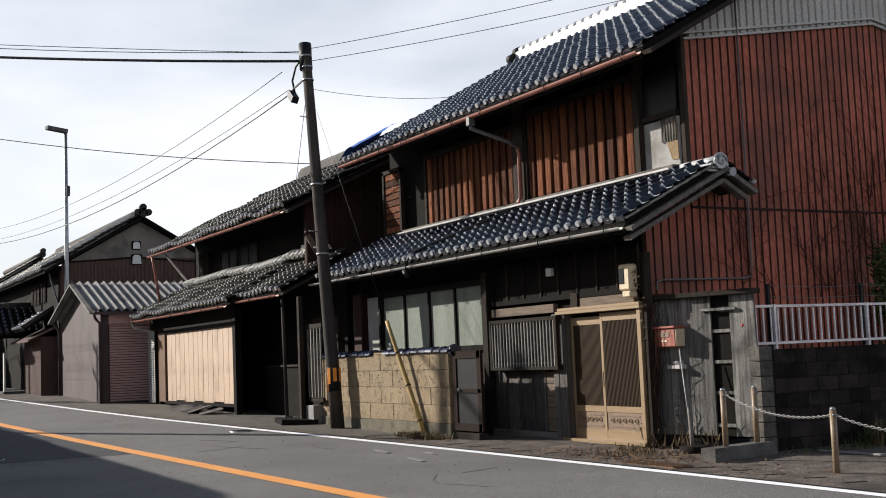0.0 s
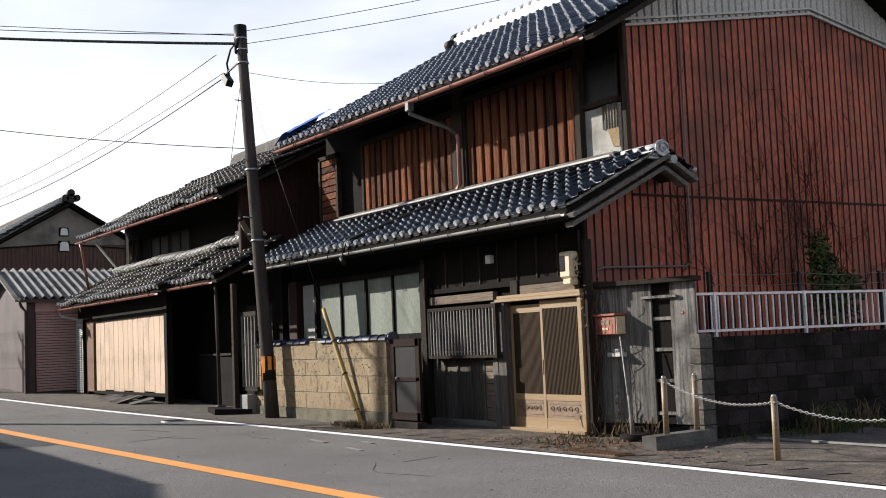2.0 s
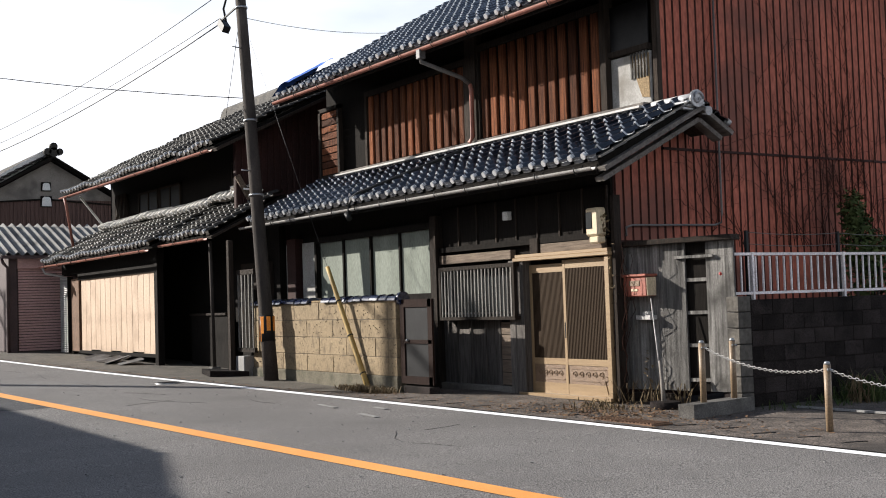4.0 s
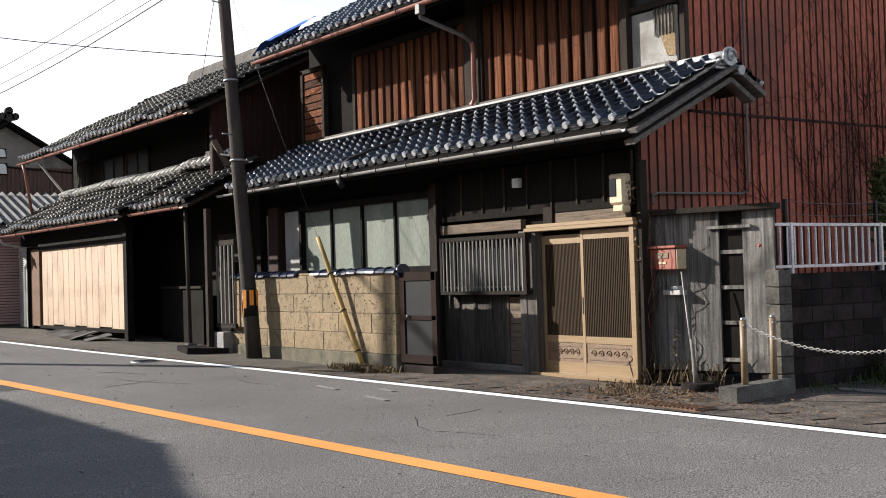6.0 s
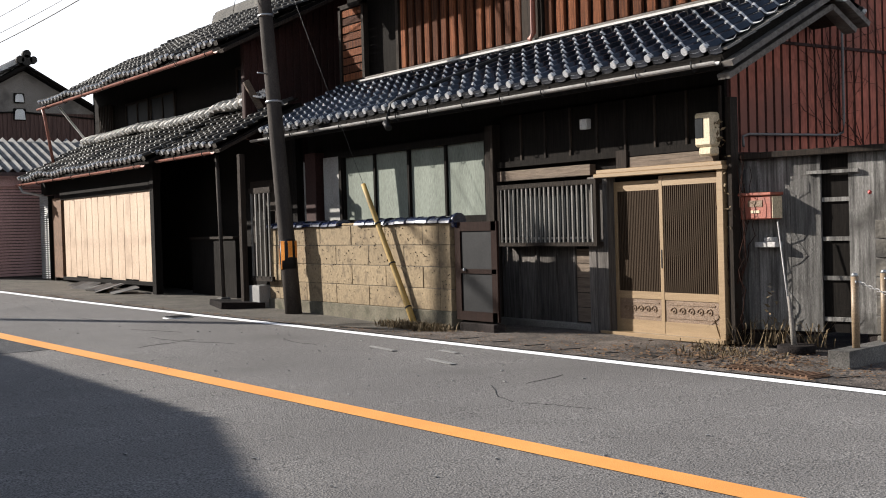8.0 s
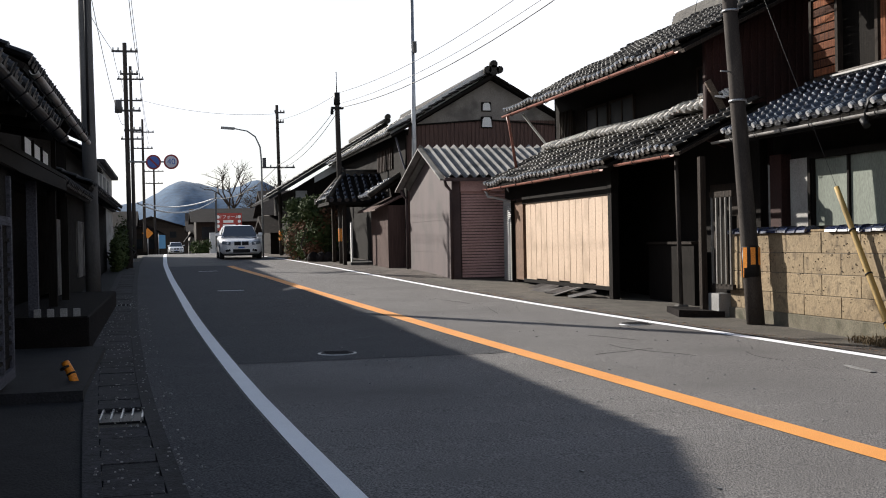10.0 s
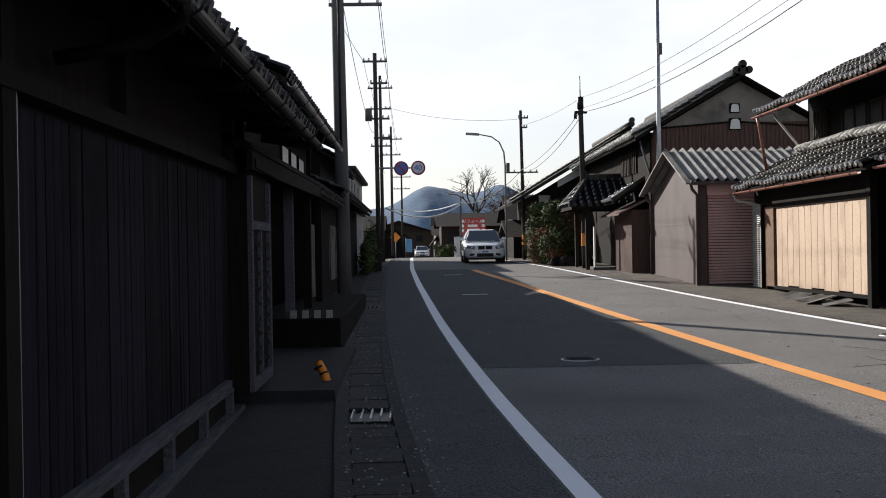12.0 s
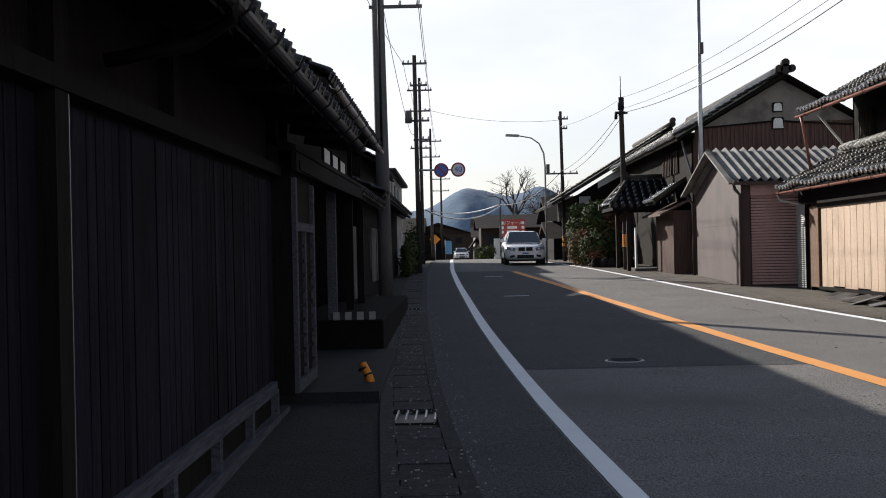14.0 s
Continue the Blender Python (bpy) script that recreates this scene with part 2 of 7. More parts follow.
M["yellow"] = surf("yellow", (0.75, 0.234, 0.014), (0.82, 0.2808, 0.021), 5, 0.5, 0.05)
M["red_box"] = surf("red_box", (0.25, 0.066, 0.04), (0.32, 0.09, 0.055), 4, 0.5, 0.1, stain=((0.2, 0.08, 0.06), 9.0))
M["blue_sheet"] = surf("blue_sheet", (0.015, 0.08, 0.36), (0.03, 0.13, 0.48), 3, 0.85, 0.3)
M["rust"] = surf("rust", (0.10, 0.055, 0.03), (0.19, 0.10, 0.055), 12, 0.85, 0.4)
M["straw"] = surf("straw", (0.09, 0.06, 0.03), (0.18, 0.13, 0.068), 9, 0.9, 0)
M["leaf"] = surf("leaf", (0.03, 0.05, 0.018), (0.085, 0.105, 0.036), 3, 0.8, 0, spec=0.12)
M["leaf_red"] = surf("leaf_red", (0.13, 0.055, 0.035), (0.21, 0.115, 0.06), 3, 0.8, 0, spec=0.12)
M["bark"] = surf("bark", (0.03, 0.0225, 0.0175), (0.06, 0.045, 0.035), 4, 0.9, 0.5)
M["vine"] = surf("vine", (0.026, 0.0132, 0.01), (0.0572, 0.0264, 0.019), 4, 0.9, 0, spec=0.1)
M["sign_red"] = surf("sign_red", (0.40, 0.03, 0.025), (0.46, 0.045, 0.035), 2, 0.5, 0)
M["board_red"] = surf("board_red", (0.312, 0.039, 0.0312), (0.39, 0.0546, 0.0416), 2, 0.6, 0.05)
M["sign_blue"] = surf("sign_blue", (0.02, 0.11, 0.42), (0.03, 0.13, 0.48), 2, 0.5, 0)
M["car_white"] = surf("car_white", (0.74, 0.74, 0.75), (0.8, 0.8, 0.81), 1, 0.3, 0, gloss=1.0)
M["car_glass"] = surf("car_glass", (0.012, 0.014, 0.016), (0.02, 0.022, 0.024), 1, 0.06, 0, gloss=1.0)
M["tyre"] = surf("tyre", (0.012, 0.012, 0.012), (0.022, 0.022, 0.022), 9, 0.85, 0.1)
M["lamp_glass"] = surf("lamp_glass", (0.5, 0.52, 0.55), (0.62, 0.64, 0.66), 3, 0.1, 0, gloss=1.0)
# blue of the distance haze is put into the hills' base colour
M["hazy_hill"] = surf("hazy_hill", (0.028, 0.078, 0.155), (0.056, 0.118, 0.2), 0.02, 0.95, 0, fine=0.11)
M["roof_far"] = surf("roof_far", (0.018, 0.0174, 0.0192), (0.0372, 0.0354, 0.0372), 0.8, 0.8, 0.4, rnd=0.3, fine=9, grain=0.5, spec=0.12)
M["old_plaster"] = surf("old_plaster", (0.156, 0.1414, 0.1248), (0.2288, 0.208, 0.1872), 1.4, 0.95, 0.2, stain=((0.104, 0.0936, 0.0832), 1.3))
M["roof_brown"] = surf("roof_brown", (0.009, 0.0068, 0.0065), (0.019, 0.0142, 0.0135), 0.8, 0.85, 0.4, rnd=0.3, fine=9, grain=0.5, spec=0.1)
# near-side asphalt, far darker and bluer: the houses' shade is in its colour
M["shade_asphalt"] = surf("shade_asphalt", (0.005, 0.0051, 0.0064), (0.0134, 0.013, 0.016), 3.0, 0.9, 0.8, fine=50, grain=0.6, stain=((0.0032, 0.0031, 0.004), 1.0))
# near-black bluish boards: the deep shade on the wall is put into the colour
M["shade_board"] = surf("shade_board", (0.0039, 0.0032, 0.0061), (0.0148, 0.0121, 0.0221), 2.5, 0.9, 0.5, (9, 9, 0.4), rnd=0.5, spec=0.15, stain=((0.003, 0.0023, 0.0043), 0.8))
M["lattice_wood"] = surf("lattice_wood", (0.1209, 0.1139, 0.1023), (0.2046, 0.1953, 0.1791), 3, 0.85, 0.5, V, rnd=0.3)
M["barge_wood"] = surf("barge_wood", (0.10, 0.088, 0.078), (0.22, 0.195, 0.172), 2.5, 0.85, 0.6, (9, 2, 9), rnd=0.1, stain=((0.06, 0.052, 0.046), 2.0))
M["gate_brown"] = surf("gate_brown", (0.0121, 0.0052, 0.0036), (0.022, 0.0099, 0.0066), 3, 0.8, 0.3, V, spec=0.12)
M["footing"] = surf("footing", (0.105, 0.092, 0.064), (0.17, 0.15, 0.108), 3, 0.95, 0.5, stain=((0.06, 0.06, 0.036), 2.5))
M["front_board"] = surf("front_board", (0.0525, 0.0465, 0.042), (0.15, 0.135, 0.123), 3, 0.85, 0.5, V, rnd=0.4, spec=0.2)
M["shutter_gap"] = surf("shutter_gap", (0.035, 0.022, 0.021), (0.06, 0.038, 0.036), 3, 0.7, 0.1)
# dark_block's darker copy for the planter, shade put into the colour
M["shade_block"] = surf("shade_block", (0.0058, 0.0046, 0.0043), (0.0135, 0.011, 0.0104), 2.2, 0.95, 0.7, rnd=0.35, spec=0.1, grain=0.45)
M["litter"] = surf("litter", (0.085, 0.04, 0.022), (0.21, 0.125, 0.06), 14, 0.9, 0)
M["rail_wood"] = surf("rail_wood", (0.045, 0.045, 0.0553), (0.1125, 0.1125, 0.1349), 3, 0.9, 0.5, HY, spec=0.2)
M["strip_grey"] = surf("strip_grey", (0.20, 0.195, 0.19), (0.30, 0.295, 0.285), 2, 0.6, 0.1)
M["ring_red"] = surf("ring_red", (0.255, 0.033, 0.039), (0.315, 0.045, 0.051), 2, 0.6, 0)
M["plate_white"] = surf("plate_white", (0.6, 0.6, 0.66), (0.72, 0.72, 0.78), 2, 0.6, 0)
M["plate_blue"] = surf("plate_blue", (0.0595, 0.136, 0.442), (0.0765, 0.1615, 0.51), 2, 0.6, 0)
M["banner_blue"] = surf("banner_blue", (0.10, 0.30, 0.52), (0.14, 0.36, 0.58), 3, 0.6, 0.1)
M["cable_pale"] = surf("cable_pale", (0.5, 0.52, 0.55), (0.62, 0.64, 0.66), 3, 0.5, 0)
M["lamp_dark"] = surf("lamp_dark", (0.09, 0.10, 0.11), (0.16, 0.17, 0.18), 3, 0.08, 0, gloss=1.0)
M["slat_brown"] = surf("slat_brown", (0.034, 0.022, 0.013), (0.055, 0.036, 0.022), 4, 0.75, 0.1, V, spec=0.12)
M["frosted"] = surf("frosted", (0.1584, 0.1749, 0.15), (0.2376, 0.2607, 0.225), 0.9, 0.75, 0.03, (2.2, 2.2, 0.25), spec=0.08)
M["window_dark"] = surf("window_dark", (0.008, 0.0095, 0.011), (0.02, 0.023, 0.026), 0.9, 0.5, 0, spec=0.07)


# ---- building helpers ----
def ground_z(y):
    """The street climbs gently, and falls away past a crest."""
    if y < 50:
        return 0.02 * (y - 8)
    if y < 74:
        return 0.84 + 0.02 * (y - 50) - 0.02 * (y - 50) ** 2 / 48
    return 1.08 - 0.008 * min(y - 74, 120)


def box(bm, x0, y0, z0, x1, y1, z1, bev=0.0):
    vs = [bm.verts.new((x, y, z)) for x in (x0, x1) for y in (y0, y1) for z in (z0, z1)]
    fs = [bm.faces.new([vs[i] for i in q]) for q in ((0, 1, 3, 2), (4, 6, 7, 5), (0, 4, 5, 1), (2, 3, 7, 6), (0, 2, 6, 4), (1, 5, 7, 3))]
    if bev:
        bmesh.ops.bevel(bm, geom=list({e for f in fs for e in f.edges}), offset=bev, segments=1, affect="EDGES")


def obox(bm, m, sx, sy, sz):
    """A box of that size centred on the pose m."""
    vs = [bm.verts.new(m @ Vector((x * sx / 2, y * sy / 2, z * sz / 2))) for x in (-1, 1) for y in (-1, 1) for z in (-1, 1)]
    for q in ((0, 1, 3, 2), (4, 6, 7, 5), (0, 4, 5, 1), (2, 3, 7, 6), (0, 2, 6, 4), (1, 5, 7, 3)):
        bm.faces.new([vs[i] for i in q])


def beam(bm, a, b, w, h, up=(0, 0, 1)):
    """A bar of w by h from a to b."""
    a, b = Vector(a), Vector(b)
    d = (b - a).normalized()
    s = d.cross(Vector(up)).normalized()
    u = s.cross(d)
    vs = [bm.verts.new(p + s * i * w / 2 + u * j * h / 2) for p in (a, b) for i, j in ((-1, -1), (1, -1), (1, 1), (-1, 1))]
    for q in ((3, 2, 1, 0), (4, 5, 6, 7), (0, 1, 5, 4), (1, 2, 6, 5), (2, 3, 7, 6), (3, 0, 4, 7)):
        bm.faces.new([vs[i] for i in q])


def rod(bm, pts, r, n=8, r1=None):
    """A round bar through the points, r tapering to r1, with closed ends."""
    pts = [Vector(p) for p in pts]
    rings = []
    for i, p in enumerate(pts):
        d = (pts[min(i + 1, len(pts) - 1)] - pts[max(i - 1, 0)]).normalized()
        s = d.cross(Vector((0.31, 0.17, 0.93)) if abs(d.z) < 0.9 else Vector((1, 0, 0))).normalized()
        u = s.cross(d)
        rr = r if r1 is None else r + (r1 - r) * i / (len(pts) - 1)
        rings.append([bm.verts.new(p + (s * math.cos(a) + u * math.sin(a)) * rr) for a in (2 * math.pi * k / n for k in range(n))])
    for a, b in zip(rings, rings[1:]):
        for k in range(n):
            f = bm.faces.new((a[k], a[(k + 1) % n], b[(k + 1) % n], b[k]))
            f.smooth = True
    bm.faces.new(rings[0][::-1])
    bm.faces.new(rings[-1])


def prism(bm, poly, axis, a, b):
    """A polygon of two coordinates, stretched along axis from a to b."""
    def place(p, v):
        return (v, p[0], p[1]) if axis == "x" else (p[0], v, p[1]) if axis == "y" else (p[0], p[1], v)
    lo = [bm.verts.new(place(p, a)) for p in poly]
    hi = [bm.verts.new(place(p, b)) for p in poly]
    n = len(poly)
    bm.faces.new(lo[::-1])
    bm.faces.new(hi)
    for i in range(n):
        bm.faces.new((lo[i], lo[(i + 1) % n], hi[(i + 1) % n], hi[i]))


def thing(name, at, label, category, group="", kind=""):
    ob = new(name)
    ob.empty_display_size = 0.2
    ob.location = at
    return tagged(ob, label, category, group, kind)


def mesh_of(name, bm, material):
    bmesh.ops.recalc_face_normals(bm, faces=bm.faces[:])
    me = bpy.data.meshes.new(name)
    bm.to_mesh(me)
    bm.free()
    me.materials.append(M[material])
    return me


def part(name, bm, material, parent=None, label=""):
    """One mesh, given in world places, under its thing or part."""
    ob = new(name, mesh_of(name, bm, material))
    if parent is not None:
        ob.parent = parent
        if parent.type == "EMPTY":
            ob.matrix_parent_inverse = Matrix.Translation(-parent.location)
    if label:
        ob["label"] = label
    return ob


def one(name, material, parent, fn, label=""):
    bm = bmesh.new()
    fn(bm)
    return part(name, bm, material, parent, label)


def boxpart(name, material, parent, lo, hi, bev=0.0, label=""):
    return one(name, material, parent, lambda bm: box(bm, *lo, *hi, bev), label)


def strip(name, xa, xb, ys, dz, material, label, category):
    """A ribbon of ground between two edges that run with the street."""
    bm = bmesh.new()
    rows = [(bm.verts.new((xa(y), y, ground_z(y) + dz)), bm.verts.new((xb(y), y, ground_z(y) + dz))) for y in ys]
    for a, b in zip(rows, rows[1:]):
        bm.faces.new((a[0], a[1], b[1], b[0]))
    return tagged(part(name, bm, material), label, category, kind="structure")


# ---- ground, road and its lines ----
def line(*pts):
    ys, xs = [p[0] for p in pts], [p[1] for p in pts]
    # a smooth curve through the stations
    def f(y):
        return float(sum(np.interp(y + d, ys, xs) for d in (-2.4, -1.2, 0, 1.2, 2.4)) / 5)
    return f


near_x = line((-60, 6.5), (-30, 4.0), (0, 2.5), (5, 2.2), (12, 1.76), (14, 1.6), (17, 1.44), (20, 1.32), (25, 1.14), (32, 0.98), (39, 0.82), (50, 0.64), (70, 0.6), (95, 0.9), (200, 20))
mid_x = line((-60, 10.6), (-30, 8.2), (0, 6.4), (8, 5.76), (10.4, 5.54), (12.5, 5.36), (15, 5.15), (17, 5.0), (21, 4.67), (27, 4.28), (33, 3.88), (38, 3.6), (46, 3.0), (48, 2.85))
far_x = line((-60, 14.5), (-30, 11.6), (0, 10.0), (8, 9.45), (12, 9.03), (16, 8.57), (20.5, 8.05), (24.2, 7.57), (30, 7.02), (39.5, 6.45), (48, 5.95), (60, 4.95), (75, 3.9), (95, 3.8), (200, 23))


YS = [-60 + 2.0 * i for i in range(90)]


bm = bmesh.new()
gx = [-900, -300, -80, -30, -8, 0, 8, 16, 40, 90, 300, 900]
gy = [-400, -100] + YS[::3] + [130, 150, 170, 190, 260, 500, 1200, 2600]
grid = [[bm.verts.new((x, y, ground_z(max(y, -60)) - (0.16 if x > 9 else 0.03))) for x in gx] for y in gy]
for a, b in zip(grid, grid[1:]):
    for i in range(len(gx) - 1):
        bm.faces.new((a[i], a[i + 1], b[i + 1], b[i]))
tagged(part("ground", bm, "soil"), "bare brown earth round the houses", "ground", kind="structure")
strip("road", lambda y: near_x(y) - 0.93, lambda y: far_x(y) + 0.12, YS, 0.0, "asphalt", "grey asphalt two-lane street climbing gently", "road")
def dip(y):
    """How far the margin sinks at the foot of the garden wall and the shop."""
    a, b = min(max((y - 16) / 3, 0), 1), min(max((39 - y) / 6, 0), 1)
    return 0.12 * a * a * (3 - 2 * a) * b * b * (3 - 2 * b)


bm = bmesh.new()
rows = [[bm.verts.new((far_x(y) + dx, y, ground_z(y) + 0.012 - f * dip(y))) for dx, f in ((0.12, 0.0), (0.6, 0.5), (1.1, 1.0), (5.0, 1.0))] for y in [-60 + 1.0 * k for k in range(180)]]
for a, b in zip(rows, rows[1:]):
    for i in range(3):
        bm.faces.new((a[i], a[i + 1], b[i + 1], b[i]))
tagged(part("road_edge", bm, "asphalt_old"), "cracked rough asphalt margin before the houses", "pavement", kind="structure")
strip("pavement", lambda y: -6.0, lambda y: near_x(y) - 1.55, YS, 0.004, "shade_asphalt", "worn asphalt before the shaded houses, shade in its colour", "pavement")
strip("edge_line_far", lambda y: far_x(y) - 0.09, lambda y: far_x(y) + 0.09, YS, 0.006, "white_line", "worn white edge line painted on the asphalt", "road line")
strip("edge_line_near", lambda y: near_x(y) - 0.08, lambda y: near_x(y) + 0.08, YS, 0.006, "white_line", "white edge line curving with the street", "road line")
strip("centre_line", lambda y: mid_x(y) - 0.125, lambda y: mid_x(y) + 0.125, [y for y in YS if y < 49], 0.006, "orange_line", "orange centre line painted on the asphalt", "road line")


# ---- roofs ----
def tile_shape(pitch, gauge, drop=0.03, cap=False):
    """One wavy roof tile: a trough with a roll at one side; x along the eave, y up the slope, z out of it."""
    prof = [(0.0, 0.036), (0.06, 0.062), (0.15, 0.078), (0.24, 0.066), (0.32, 0.03), (0.42, 0.004), (0.62, 0.0), (0.82, 0.006), (1.0, 0.038)]
    n = len(prof)
    verts = [(q * pitch, 0.02, h + drop + 0.001) for q, h in prof] + [(q * pitch, gauge * 1.12, h - 0.004) for q, h in prof]
    verts += [((0.15 + (q - 0.15) * (0.9 if q < 0.4 else 1.0)) * pitch, -0.002, h * 0.86 + drop - 0.006) for q, h in prof] + [(q * pitch, 0.004, h * 0.8 + drop - 0.03) for q, h in prof]
    verts = [(a, b, c * 1.05 - 0.004) for a, b, c in verts]
    faces = [(i, i + 1, n + i + 1, n + i) for i in range(n - 1)] + [(2 * n + i, 2 * n + i + 1, i + 1, i) for i in range(n - 1)] + [(3 * n + i, 3 * n + i + 1, 2 * n + i + 1, 2 * n + i) for i in range(n - 1)]
    plain = len(faces)
    if cap:   # round end of the roll and a hanging lip at the eave
        c, r, k = (0.15 * pitch, -0.016, 0.03 + drop), 0.044, 10
        b = len(verts)
        verts += [(c[0] + r * math.cos(a), c[1], c[2] + r * math.sin(a)) for a in (2 * math.pi * j / k for j in range(k))]
        verts += [(c[0] + r * math.cos(a), 0.05, c[2] + r * math.sin(a)) for a in (2 * math.pi * j / k for j in range(k))]
        faces += [tuple(b + j for j in range(k))] + [(b + j, b + k + j, b + k + (j + 1) % k, b + (j + 1) % k) for j in range(k)]
        b = len(verts)
        verts += [(0.3 * pitch, 0.0, 0.03 + drop), (pitch, 0.0, 0.03 + drop), (pitch, 0.0, drop - 0.045), (0.65 * pitch, 0.0, drop - 0.06), (0.3 * pitch, 0.0, drop - 0.045)]
        faces += [(b, b + 1, b + 2, b + 3, b + 4)]
    # 2 marks the front lip, which gets the painted glint colour
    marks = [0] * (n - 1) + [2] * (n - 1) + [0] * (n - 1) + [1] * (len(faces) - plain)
    if cap:
        marks[-1] = 0
    return verts, faces, marks


def finish_tiles(me, material, marks):
    me.materials.append(M[material])
    me.materials.append(M["tile_cap_shade" if material == "tile_shade" else "tile_cap"])
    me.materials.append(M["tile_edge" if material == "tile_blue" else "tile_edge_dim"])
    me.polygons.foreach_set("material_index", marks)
    me.polygons.foreach_set("use_smooth", [m == 0 for m in marks])
    me.update()


def roof_frame(eave, top, y0):
    """The pose whose x runs along +y, y up the slope from eave (x, z) to top (x, z), z out of the roof."""
    u = Vector((top[0] - eave[0], 0, top[1] - eave[1]))
    length = u.length
    u.normalize()
    v = Vector((0, -1, 0)) if u.x > 0 else Vector((0, 1, 0))
    n = v.cross(u)
    m = Matrix((v, u, n)).transposed().to_4x4()
    m.translation = Vector((eave[0], y0, eave[1]))
    return m, length


def tiled_slope(parent, material, eave, top, y0, y1, pitch=0.27, gauge=0.235, single=False, wavy=0.0, name="roof_tiles"):
    """Rows of tiles from the eave to the top; each an object (single) or all in one mesh."""
    rng = random.Random(int(eave[0] * 100 + y0 * 10))
    right = top[0] > eave[0]
    m, length = roof_frame(eave, top, max(y0, y1) if right else min(y0, y1))
    cols, rows = max(1, round(abs(y1 - y0) / pitch)), max(1, round(length / gauge))
    pitch, gauge = abs(y1 - y0) / cols, length / rows
    shapes = [tile_shape(pitch, gauge, cap=c) for c in (True, False)]
    if single:
        meshes = []
        for (vs, fs, plain), nm in zip(shapes, ("eave_tile", "roof_tile")):
            me = bpy.data.meshes.new(nm)
            me.from_pydata(vs, [], fs)
            finish_tiles(me, material, plain)
            meshes.append(me)
    allv, allf, marks = [], [], []
    for r in range(rows):
        for c in range(cols):
            j = pose(c * pitch + rng.uniform(-0.006, 0.006), r * gauge + rng.uniform(-0.008, 0.008), wavy * noise.noise((c * 0.25, r * 0.3, eave[0])) + rng.uniform(0, 0.006), rng.uniform(-1, 1), rng.uniform(-1.2, 1.2), rng.uniform(-0.8, 0.8))
            w = m @ j
            k = 0 if r == 0 else 1
            if single:
                ob = new("eave_tile" if k == 0 else "roof_tile", meshes[k])
                ob.parent = parent
                if parent.type == "EMPTY":
                    ob.matrix_parent_inverse = Matrix.Translation(-parent.location)
                ob.matrix_basis = w
            else:
                base = len(allv)
                allv += [w @ Vector(p) for p in shapes[k][0]]
                allf += [tuple(base + i for i in f) for f in shapes[k][1]]
                marks += shapes[k][2]
    if not single:
        me = bpy.data.meshes.new(name)
        me.from_pydata(allv, [], allf)
        finish_tiles(me, material, marks)
        ob = new(name, me)
        ob.parent = parent
        if parent.type == "EMPTY":
            ob.matrix_parent_inverse = Matrix.Translation(-parent.location)
        ob["kind"] = "stuff"


def slope_deck(parent, material, eave, top, y0, y1, thick=0.12, name="roof_deck"):
    """The boards under the tiles."""
    d = Vector((top[0] - eave[0], top[1] - eave[1])).normalized()
    nx, nz = (-d.y, d.x) if d.x > 0 else (d.y, -d.x)
    poly = [(eave[0], eave[1] - 0.005), (top[0], top[1] - 0.005), (top[0] - nx * thick, top[1] - nz * thick), (eave[0] - nx * thick * 0.6, eave[1] - nz * thick * 0.6)]
    one(name, material, parent, lambda bm: prism(bm, poly, "y", y0, y1))


def gutter(parent, material, x, z, y0, y1, r=0.055, hooks=0.9):
    """A half-round gutter with its hooks."""
    bm = bmesh.new()
    ring = [(r * math.cos(a), r * math.sin(a)) for a in (math.pi + math.pi * k / 8 for k in range(9))]
    rows = [[bm.verts.new((x + p[0] * s, y, z + p[1] * s)) for p in ring for s in (1,)] for y in (y0, y1)]
    inner = [[bm.verts.new((x + p[0] * 0.86, y, z + p[1] * 0.86)) for p in ring] for y in (y0, y1)]
    for i in range(8):
        bm.faces.new((rows[0][i], rows[0][i + 1], rows[1][i + 1], rows[1][i]))
        bm.faces.new((inner[0][i], inner[1][i], inner[1][i + 1], inner[0][i + 1]))
    for i in (0, 8):
        bm.faces.new((rows[0][i], rows[1][i], inner[1][i], inner[0][i]))
    for k in (0, 1):
        for i in range(8):
            bm.faces.new((rows[k][i], inner[k][i], inner[k][i + 1], rows[k][i + 1]))
    g = part("gutter", bm, material, parent)
    y = min(y0, y1) + 0.3
    while y < max(y0, y1) - 0.1:
        one("gutter_hook", "black", g, lambda b: rod(b, [(x - r - 0.02, y, z + 0.03), (x - r - 0.02, y, z - 0.03), (x - 0.02, y, z - r - 0.03), (x + r + 0.01, y, z - 0.02), (x + r + 0.05, y, z + 0.06)], 0.009, 5))
        y += hooks
    return g


def ribbed(bm, axis, at, lo, hi, z0, z1, pitch, depth, gap=0.03):
    """One folded sheet of raised vertical ribs; z0 and z1 are functions of the run."""
    runs = []
    q = lo
    while q < hi - 0.02:
        e = min(q + pitch - gap, hi)
        runs += [(q, 0.0), (q + 0.012, depth), (e - 0.012, depth), (e, 0.0)]
        q += pitch
    cols = []
    for q, d in runs:
        cols.append([bm.verts.new((q, at - d, z) if axis == "y" else (at - d, q, z)) for z in (z0(q), z1(q))])
    for k, (c0, c1) in enumerate(zip(cols, cols[1:])):
        f = bm.faces.new((c0[0], c0[1], c1[1], c1[0]))
        f.material_index = 0 if k % 4 == 1 else 1     # darker grooves: shade between ribs put into the colour


